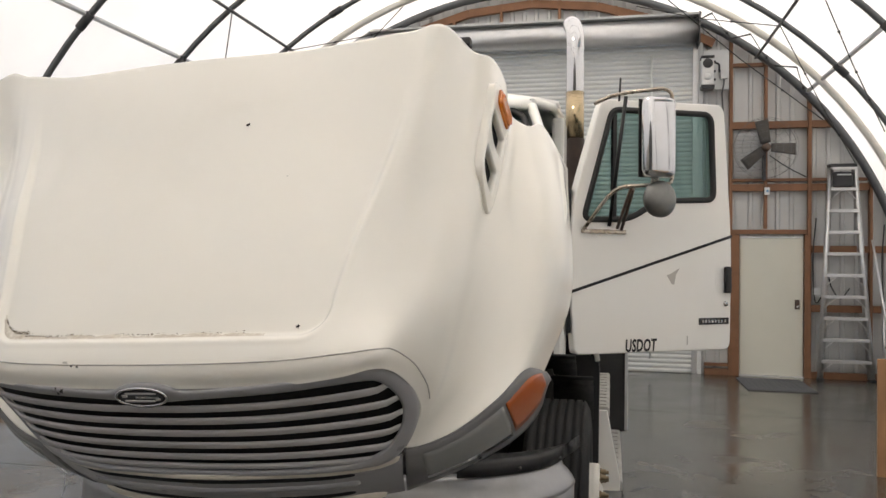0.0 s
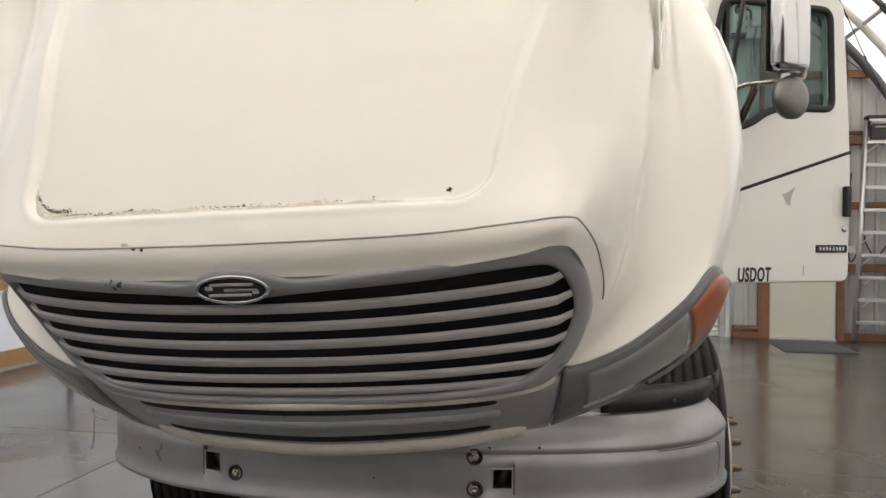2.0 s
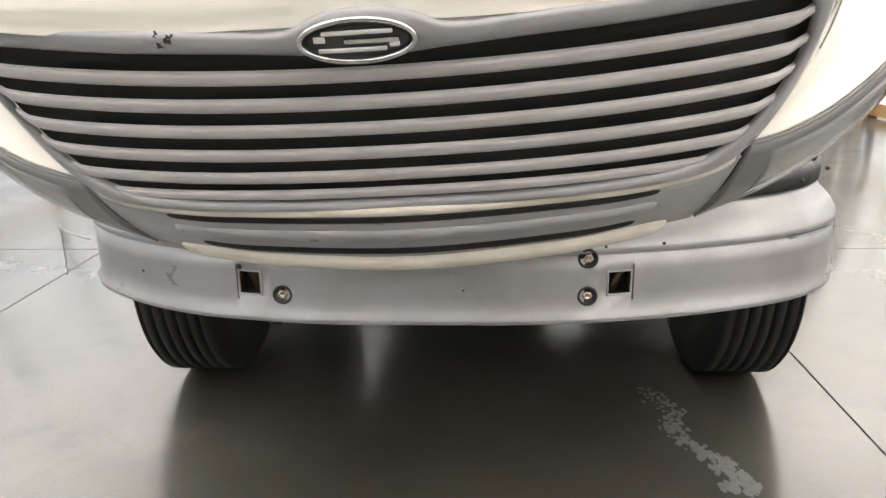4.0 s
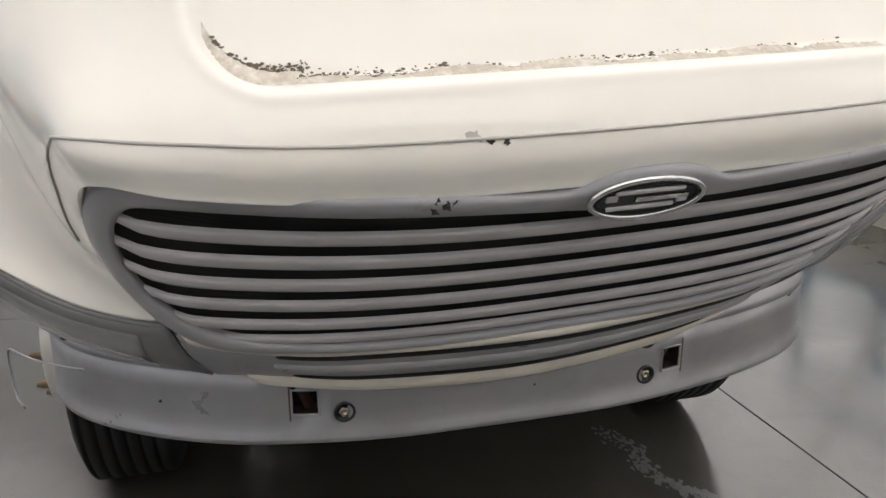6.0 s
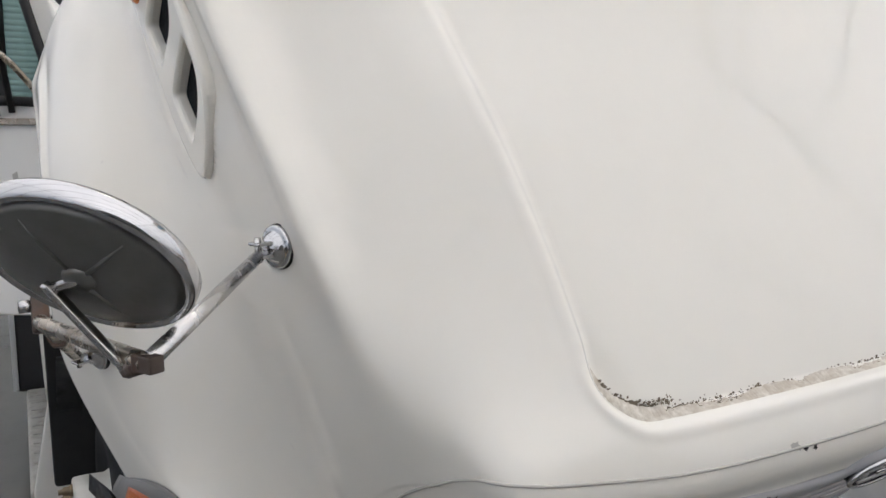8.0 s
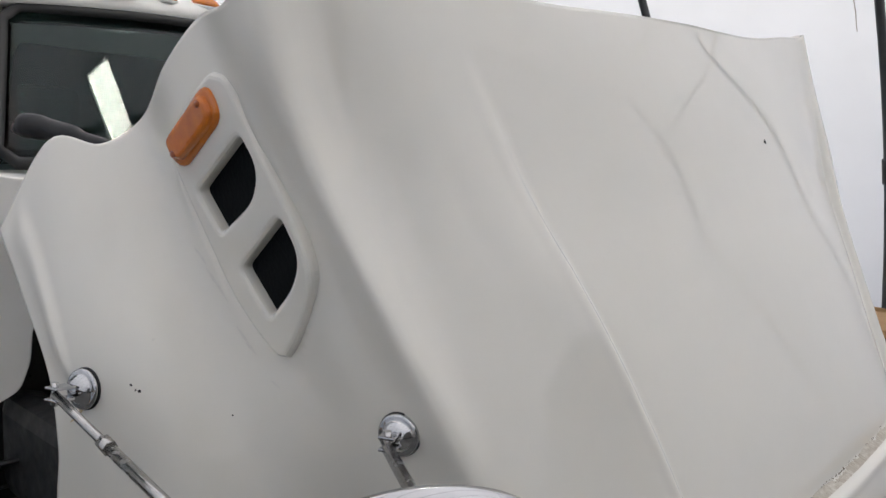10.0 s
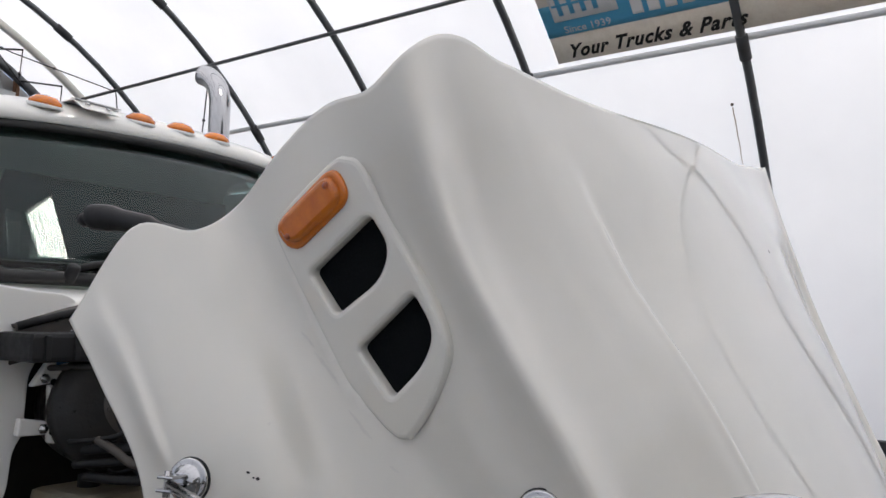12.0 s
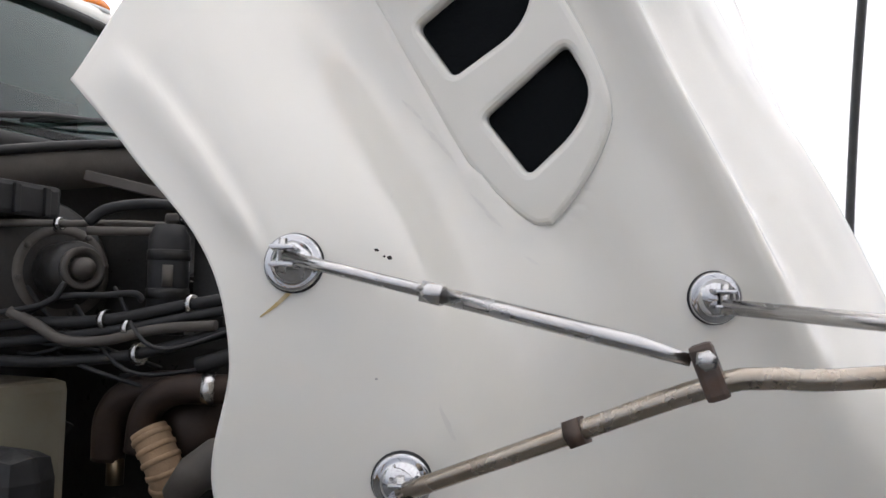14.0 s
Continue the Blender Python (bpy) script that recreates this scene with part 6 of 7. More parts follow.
# blower on the firewall, its motor towards the nose
AXIS = Vector((-0.34, -0.93, 0.06)).normalized()
RING = Vector((-0.650, 1.03, 1.685))
comp = part("blower_housing", lathe([(-0.34, 0.0), (-0.34, 0.17), (-0.05, 0.175), (-0.03, 0.165), (-0.028, 0.105)], RING + Vector((-0.06, 0.0, -0.01)), AXIS, 40), ENGINE, truck, "round grimy blower housing", smooth=True)
part("flange_ring", lathe([(-0.03, 0.075), (-0.03, 0.104), (-0.012, 0.106), (-0.006, 0.102), (-0.004, 0.086), (-0.012, 0.078), (-0.03, 0.075)], RING, AXIS, 40), SHELF, comp, "dusty bolted flange")
part("motor_can", lathe([(-0.03, 0.064), (0.06, 0.062), (0.075, 0.056), (0.082, 0.040), (0.082, 0.0)], RING, AXIS, 28), ENGINE, comp)
part("motor_rim", lathe([(0.080, 0.046), (0.094, 0.046), (0.097, 0.040), (0.090, 0.032), (0.082, 0.030)], RING, AXIS, 28), SHELF, comp)
part("motor_boss", lathe([(0.08, 0.024), (0.105, 0.022), (0.108, 0.014), (0.118, 0.012), (0.118, 0)], RING, AXIS, 16), SHELF, comp)
for k in range(8):
    q = AXIS.orthogonal().normalized() * 0.093
    q.rotate(Matrix.Rotation(2 * math.pi * k / 8 + 0.2, 3, AXIS))
    part("flange_bolt", lathe([(-0.008, 0.007), (0.004, 0.007), (0.004, 0)], RING + q, AXIS, 6), SHELF, comp)
can = part("filter_canister", lathe([(0, 0.0), (0, 0.036), (0.01, 0.042), (0.165, 0.042), (0.175, 0.036), (0.19, 0.030), (0.19, 0)], (-0.62, 0.775, 1.595), (0, 0, 1), 24), HOSE, truck, "black canister filter")
for h in (0.035, 0.115):
    part("canister_band", lathe([(h, 0.0425), (h + 0.002, 0.0445), (h + 0.02, 0.0445), (h + 0.022, 0.0425)], (-0.62, 0.775, 1.595), (0, 0, 1), 24), ENGINE, can)
part("canister_label", sheet([[Vector((-0.62 + 0.0432 * math.cos(w), 0.775 + 0.0432 * math.sin(w), z)) for w in np.linspace(3.55, 4.05, 6)] for z in (1.655, 1.70)], thick=0.0006), SHELF, can, "small worn grey label")
part("mount_plate", box((-0.55, 0.80, 1.55), (-0.53, 1.05, 1.78), 0.004), ENGINE, truck)
part("side_plate", box((-0.585, 0.66, 1.57), (-0.57, 0.74, 1.80), 0.004), ENGINE, truck)
for pts, r, m in (([(-0.86, 1.16, 1.775), (-0.72, 1.02, 1.783), (-0.62, 0.90, 1.79), (-0.56, 0.83, 1.79)], 0.008, SHELF), ([(-0.70, 0.92, 1.768), (-0.64, 0.84, 1.77), (-0.60, 0.78, 1.772)], 0.010, SHELF),
                  ([(-0.69, 0.93, 1.785), (-0.67, 0.90, 1.815), (-0.64, 0.83, 1.828), (-0.61, 0.77, 1.825), (-0.60, 0.745, 1.80)], 0.012, HOSE), ([(-0.60, 0.80, 1.80), (-0.58, 0.72, 1.80), (-0.54, 0.60, 1.80)], 0.013, SHELF),
                  ([(-0.80, 1.14, 1.555), (-0.76, 1.02, 1.575), (-0.71, 0.85, 1.585), (-0.66, 0.68, 1.62), (-0.60, 0.52, 1.65)], 0.013, HOSE), ([(-0.80, 1.10, 1.53), (-0.75, 0.98, 1.545), (-0.70, 0.80, 1.57), (-0.66, 0.66, 1.60), (-0.60, 0.50, 1.63)], 0.011, HOSE),
                  ([(-0.79, 1.02, 1.60), (-0.77, 0.97, 1.575), (-0.75, 0.92, 1.545), (-0.72, 0.84, 1.545), (-0.69, 0.74, 1.57), (-0.66, 0.62, 1.58)], 0.011, SHELF), ([(-0.78, 1.08, 1.50), (-0.74, 0.95, 1.50), (-0.69, 0.78, 1.52), (-0.64, 0.60, 1.57), (-0.58, 0.48, 1.60)], 0.012, HOSE),
                  ([(-0.76, 1.0, 1.60), (-0.74, 0.94, 1.63), (-0.71, 0.86, 1.635), (-0.69, 0.80, 1.64), (-0.68, 0.785, 1.625)], 0.007, HOSE), ([(-0.82, 1.10, 1.59), (-0.79, 1.02, 1.60), (-0.76, 0.95, 1.62), (-0.74, 0.93, 1.66)], 0.006, CABLE),
                  ([(-0.66, 0.66, 1.50), (-0.63, 0.56, 1.53), (-0.58, 0.46, 1.55)], 0.017, HOSE), ([(-0.55, 1.3, 1.9), (-0.52, 1.1, 1.75), (-0.5, 1.0, 1.55)], 0.02, HOSE)):
    part("hose", tube(smooth_line(pts, 6), r, 10), m, truck)
tank_ = part("coolant_tank", box((-0.81, 1.05, 1.12), (-0.595, 1.30, 1.45), 0.025), TANK, truck, "yellowed plastic coolant tank")
part("tank_cap", lathe([(0, 0.03), (0.03, 0.03), (0.035, 0.02), (0.035, 0)], (-0.70, 1.19, 1.45), (0, 0, 1), 16), BLACK, tank_)
part("inner_fender", box((-0.96, 0.80, 1.06), (-0.84, 1.36, 1.362), 0.055), BLACK, truck, "black plastic splash shield")
part("turbo", lathe([(-0.07, 0.0), (-0.07, 0.07), (-0.04, 0.10), (0.03, 0.105), (0.07, 0.085), (0.1, 0.05), (0.14, 0.045), (0.14, 0)], (-0.57, 0.70, 1.36), (-0.5, 1, 0.1), 28), BROWN, truck, "heat-browned turbocharger", smooth=True)
part("turbo_pipe", tube(smooth_line([(-0.66, 0.875, 1.30), (-0.665, 0.865, 1.39), (-0.66, 0.82, 1.435), (-0.645, 0.74, 1.452), (-0.60, 0.64, 1.44)]), 0.034, 16), BROWN, truck, smooth=True)
part("charge_pipe", tube(smooth_line([(-0.70, 0.76, 1.33), (-0.70, 0.745, 1.41), (-0.69, 0.69, 1.452), (-0.65, 0.60, 1.455), (-0.58, 0.50, 1.45)]), 0.030, 16), BROWN, truck, smooth=True)
part("pipe_clamp", lathe([(-0.012, 0.031), (-0.012, 0.034), (0.012, 0.034), (0.012, 0.031)], (-0.665, 0.625, 1.456), (0.45, -0.9, 0.0), 18), STEEL, truck, "worn steel hose clamp")
ELB = smooth_line([(-0.705, 0.735, 1.375), (-0.705, 0.71, 1.335), (-0.70, 0.69, 1.29), (-0.68, 0.69, 1.24), (-0.64, 0.71, 1.19)], 6)
part("exhaust_elbow", tube(ELB, 0.036, 18), WRAP, truck, "tan wrapped exhaust elbow", smooth=True)
for k in (2, 5, 8, 11, 14):
    part("wrap_band", lathe([(-0.006, 0.0355), (-0.004, 0.039), (0.004, 0.039), (0.006, 0.0355)], ELB[k], Vector(ELB[k + 1]) - Vector(ELB[k - 1]), 18), WRAP, truck)
part("copper_fitting", lathe([(0, 0.018), (0.05, 0.018), (0.055, 0.013), (0.08, 0.013), (0.08, 0)], (-0.66, 0.855, 1.25), (0, 0, 1), 10), LUG, truck)
part("flange_elbow", tube([(-0.72, 0.65, 1.26), (-0.72, 0.61, 1.305), (-0.71, 0.57, 1.33), (-0.69, 0.52, 1.345), (-0.66, 0.45, 1.35)], [0.030, 0.038, 0.044, 0.046, 0.046], 18), SHELF, truck, "dull grey cast pipe elbow", smooth=True)
# unseen dark boxes and trays, added to stop light leaking through the bay
part("fan_shroud", box((-0.42, 0.46, 0.70), (0.42, 0.64, 1.45), 0.02), ENGINE, truck, "unseen dark box behind the radiator, added to block light")
part("belly_pan", box((-0.56, 0.28, 0.58), (0.56, 1.75, 0.60), 0.006), BLACK, truck, "unseen black tray added to block light under the engine")
for side in (1, -1):
    part("inner_shield", box((side * 0.53 - 0.05, 0.34, 0.62), (side * 0.53 + 0.05, 1.40, 0.95), 0.01), BLACK, truck, "unseen black box beside the engine, added to block light")
for side in (1, -1):
    part("well_tray", box((side * 0.65 - 0.09, 0.25, 0.66), (side * 0.65 + 0.09, 1.75, 0.68), 0.006), BLACK, truck, "unseen black tray added to block light beside the engine")
# unseen blocks further back that keep the underside dark in the floor's reflection
part("deck_plate", box((-0.62, 2.74, 0.93), (0.62, 4.6, 0.96), 0.005), BLACK, truck, "unseen black plate behind the cab, added to block light")
part("gearbox", box((-0.34, 1.40, 0.46), (0.34, 2.9, 1.0), 0.08), ENGINE, truck, "unseen dark box in place of the transmission, blocks light")
part("drive_axle", box((-1.1, 4.6, 0.30), (1.1, 5.5, 1.0), 0.2), RUBBER, truck, "unseen dark box in place of the rear axle, blocks light")
part("oil_pan", box((-0.25, 0.62, 0.46), (0.25, 1.3, 0.75), 0.05), ENGINE, truck)


def upright(outline, y, deep):
    """A plate standing across the truck, its face towards the nose."""
    return plate(outline, [], lambda a, b_, d: Vector((a, y + deep - d, b_)), deep, bevel=0.006)


def cowl_plate(outline, y, deep):
    """The same for the stampings beside the cowl."""
    return upright([(a, 0.205 + 0.87 * c) for a, c in outline], y - 0.17, deep)


part("cowl_panel", cowl_plate(round_poly([(-1.06, 2.06), (-0.864, 2.035), (-0.789, 2.03), (-0.749, 2.005), (-0.808, 1.949), (-0.84, 1.859), (-0.875, 1.78), (-0.878, 1.61), (-0.902, 1.561), (-0.91, 1.45), (-0.94, 1.36), (-1.05, 1.30)], 0.025), 1.38, 0.06), CAB, truck, "white cab side panel beside the cowl")
bk = part("cowl_bracket", cowl_plate(round_poly([(-0.832, 1.943), (-0.761, 1.943), (-0.751, 1.793), (-0.787, 1.77), (-0.899, 1.75), (-0.848, 1.841)], 0.012), 1.32, 0.02), CAB, truck, "white stamped hood-latch bracket")
part("warning_label", cowl_plate([(-0.842, 1.872), (-0.778, 1.882), (-0.772, 1.81), (-0.835, 1.80)], 1.3185, 0.0012), BLUE, bk, "small blue and white label")
for k in range(4):
    part("label_bar", cowl_plate([(-0.835 + 0.003 * k, 1.858 - 0.014 * k), (-0.80 + 0.003 * k, 1.863 - 0.014 * k), (-0.80 + 0.003 * k, 1.857 - 0.014 * k), (-0.835 + 0.003 * k, 1.852 - 0.014 * k)], 1.3177, 0.0006), WHITE_INK, bk)
part("bracket_leg", cowl_plate(round_poly([(-0.844, 1.755), (-0.806, 1.752), (-0.803, 1.576), (-0.836, 1.581)], 0.008), 1.33, 0.02), CAB, bk)
part("hinge_ear", cowl_plate(round_poly([(-0.910, 1.661), (-0.839, 1.646), (-0.837, 1.606), (-0.915, 1.608)], 0.008), 1.34, 0.02), CAB, bk)
for x, z in ((-0.80, 1.915), (-0.865, 1.775), (-0.822, 1.73), (-0.82, 1.61), (-0.86, 1.628), (-0.845, 1.955)):
    part("bracket_bolt", lathe([(0, 0.013), (0.006, 0.013), (0.007, 0.009), (0.012, 0.008), (0.012, 0)], (x, 1.152, 0.205 + 0.87 * z), (0, -1, 0), 6), STEEL, bk)
    part("bolt_hole", lathe([(0, 0.009), (0.0015, 0.008), (0.0015, 0)], (x + 0.024, 1.1495, 0.195 + 0.87 * z), (0, -1, 0), 10), VOID, bk)
# clamps, wires and small iron in the bay
rnd = random.Random(21)
for k in range(6):
    y0 = 0.62 + 0.07 * k
    pts = [(-0.66 - 0.05 * rnd.random(), y0 + 0.25, 1.50 + 0.22 * rnd.random()), (-0.68 - 0.06 * rnd.random(), y0 + 0.1, 1.44 + 0.2 * rnd.random()), (-0.62 - 0.08 * rnd.random(), y0 - 0.05, 1.42 + 0.2 * rnd.random())]
    part("wire", tube(smooth_line(pts, 6), 0.0045, 6), CABLE, truck)
for x, y, z, r in ((-0.71, 0.85, 1.585, 0.020), (-0.66, 0.68, 1.62, 0.019), (-0.70, 0.80, 1.57, 0.017), (-0.70, 0.995, 1.784, 0.012), (-0.59, 0.76, 1.80, 0.015), (-0.69, 0.78, 1.52, 0.022), (-0.63, 0.56, 1.53, 0.021)):
    part("hose_clamp", lathe([(-0.006, r), (-0.006, r + 0.002), (0.006, r + 0.002), (0.006, r)], (x, y, z), (0.12, -1, 0.05), 16), STEEL, truck, "worn steel hose clamp")
for k in range(10):
    part("bracket_iron", box((-0.015, -0.02, -0.004), (0.015, 0.03, 0.004), 0.002, turn=pose(-0.50 - 0.08 * rnd.random(), 0.75 + 0.5 * rnd.random(), 1.22 + 0.5 * rnd.random(), rnd.uniform(0, 90), rnd.uniform(0, 90), rnd.uniform(0, 180))), ENGINE, truck)

# ---- cab ----
def cab_row(y, z, w, n=17, crown=0.0, bow=0.0):
    return [Vector((w * s, y + bow * (1 - s * s) * -1, z + crown * (1 - s * s))) for s in np.linspace(-1, 1, n)]


WS0, WS1 = (1.42, 2.02, 0.92), (1.83, 2.54, 0.76)       # sill and head of the windscreen: y, z, half width
roof = [cab_row(1.84, 2.615, 0.81, crown=0.035, bow=0.07), cab_row(1.86, 2.655, 0.81, crown=0.045, bow=0.07), cab_row(1.95, 2.70, 0.84, crown=0.06, bow=0.05), cab_row(2.3, 2.74, 0.94, crown=0.06), cab_row(2.6, 2.74, 0.94, crown=0.06), cab_row(2.69, 2.70, 0.93, crown=0.05), cab_row(2.71, 2.60, 0.93)]
roof = [[Vector(p) + Vector((0.0, -0.03, -0.06)) for p in r] for r in roof]
cab = part("cab", sheet(roof, thick=0.03, flip=False), CAB, truck, "white steel cab roof", smooth=True)
part("rear_panel", box((-0.96, 2.67, 1.12), (0.96, 2.72, 2.56), 0.02), CAB, truck)
part("cab_floor", box((-0.98, 1.45, 1.10), (0.96, 2.68, 1.18), 0.01), BLACK, truck)
for side in (1, -1):
    part("a_pillar", tube([(side * 0.97, 1.40, 1.95), (side * 0.91, 1.62, 2.30), (side * 0.815, 1.84, 2.57)], 0.03, 10), CAB, truck)
    part("b_pillar", box((side * 0.93 - 0.04, 2.38, 1.15), (side * 0.93 + 0.04, 2.70, 2.60), 0.02), CAB, truck)
    part("roof_rail", tube([(side * 0.815, 1.85, 2.59), (side * 0.90, 2.22, 2.64), (side * 0.93, 2.68, 2.64)], 0.03, 10), CAB, truck)
    part("cowl_side", box((side * 0.99 - 0.05, 1.42, 1.10), (side * 0.99 + 0.05, 1.50, 1.98), 0.03), CAB, truck)
    part("rocker", box((side * 0.99 - 0.05, 1.45, 1.05), (side * 0.97 + 0.04, 2.70, 1.17), 0.02), CAB, truck)
cowl = [cab_row(1.24, 1.94, 0.97, bow=0.10), cab_row(1.28, 1.965, 0.98, bow=0.10), cab_row(1.34, 1.975, 0.99, bow=0.09), cab_row(1.42, 1.99, 0.99, bow=0.07), cab_row(1.45, 2.0, 0.98, bow=0.06)]
part("cowl_top", sheet(cowl, thick=0.03), CAB, truck, "white cowl panel below the windscreen", smooth=True)


def screen(s, v, lift=0.0):
    (y0, z0, w0), (y1, z1, w1) = WS0, WS1
    w = w0 + (w1 - w0) * v
    return Vector((w * s, y0 + (y1 - y0) * v - 0.085 * (1 - s * s) - lift * 0.8, z0 + (z1 - z0) * v + 0.03 * v * (1 - s * s) + lift * 0.6))


ws = part("windscreen", sheet([[screen(s, v) for s in np.linspace(-1, 1, 25)] for v in np.linspace(0, 1, 9)], thick=0.006), GLASS, truck, "greenish laminated windscreen", smooth=True)
ws.visible_shadow = False
seal = [screen(s, 0) for s in np.linspace(-0.94, 0.94, 20)] + [screen(1, v) for v in np.linspace(0.08, 0.92, 8)] + [screen(s, 1) for s in np.linspace(0.94, -0.94, 20)] + [screen(-1, v) for v in np.linspace(0.92, 0.08, 8)]
part("windscreen_seal", tube(seal, 0.02, 8, closed=True), GASKET, truck, "black windscreen rubber")
for s0, s1, y in ((-0.75, -0.1, 0.05), (0.05, 0.7, 0.05)):
    wp = part("wiper", tube([screen(s0, 0.02, 0.03), screen((s0 + s1) / 2, 0.14, 0.03), screen(s1, 0.22, 0.025)], [0.010, 0.008, 0.005], 8), BLACK, truck, "black wiper arm")
    part("blade", tube([screen(s1 - 0.42, 0.10, 0.012), screen(s1 + 0.1, 0.30, 0.012)], 0.007, 6), BLACK, wp)
    part("pivot", lathe([(-0.02, 0.02), (0.03, 0.018), (0.035, 0)], screen(s0, 0.0, 0.02), (0, -0.6, 0.8), 12), BLACK, wp)
part("inspection_sticker", sheet([[screen(s, v, -0.009) for s in (0.30, 0.40)] for v in (0.80, 0.86)]), WHITE_INK, truck, "small white windscreen sticker")
for x in (-0.56, -0.20, -0.02, 0.16, 0.56):
    y = 1.87 - 0.06 * (1 - (x / 0.9) ** 2)
    z = 2.612 + 0.05 * (1 - (x / 0.9) ** 2)
    lm = part("clearance_lamp", lathe([(0, 0.055), (0.012, 0.055), (0.03, 0.035), (0.036, 0)], (x, y, z), (0, -0.25, 1), 20), AMBER, truck, "amber roof clearance lamp")
    part("lamp_base", lathe([(-0.012, 0.06), (0.002, 0.06), (0.004, 0.05)], (x, y, z), (0, -0.25, 1), 20), CAB, lm)
rb = part("roof_bracket", box((-0.47, 1.80, 2.682), (-0.29, 1.94, 2.687), 0.001, turn=None), ALUMINIUM, truck, "bent aluminium roof bracket")
part("bracket_flap", box((-0.07, -0.05, 0), (0.07, 0.05, 0.004), 0.001, turn=Matrix.Translation((-0.40, 1.79, 2.665)) @ Matrix.Rotation(0.55, 4, "X")), CAB, rb)
for x in (-0.44, -0.36):
    part("bracket_bolt", lathe([(0, 0.01), (0.006, 0.01), (0.008, 0)], (x, 1.77, 2.662), (0, -0.5, 0.85), 8), STEEL, rb)
part("dashboard", box((-0.92, 1.50, 1.62), (0.92, 1.85, 1.97), 0.06), DASH, truck, "dark dashboard")
part("steering_wheel", tube([Vector((0.5 + 0.22 * math.cos(a), 2.0 - 0.12 * math.sin(a), 1.92 + 0.18 * math.sin(a))) for a in np.linspace(0, 2 * math.pi, 33)[:-1]], 0.014, 8, closed=True), BLACK, truck, "black steering wheel")
for x in (-0.5, 0.5):
    st = part("seat", box((x - 0.25, 2.05, 1.5), (x + 0.25, 2.55, 1.65), 0.05), SEAT, truck, "grey cloth cab seat")
    part("seat_back", box((x - 0.24, 2.42, 1.62), (x + 0.24, 2.60, 2.35), 0.06), SEAT, st)
    part("seat_base", box((x - 0.2, 2.2, 1.18), (x + 0.2, 2.6, 1.5), 0.03), BLACK, st)
part("rear_liner", box((-0.90, 2.62, 1.2), (0.90, 2.665, 2.54), 0.01), SEAT, truck)

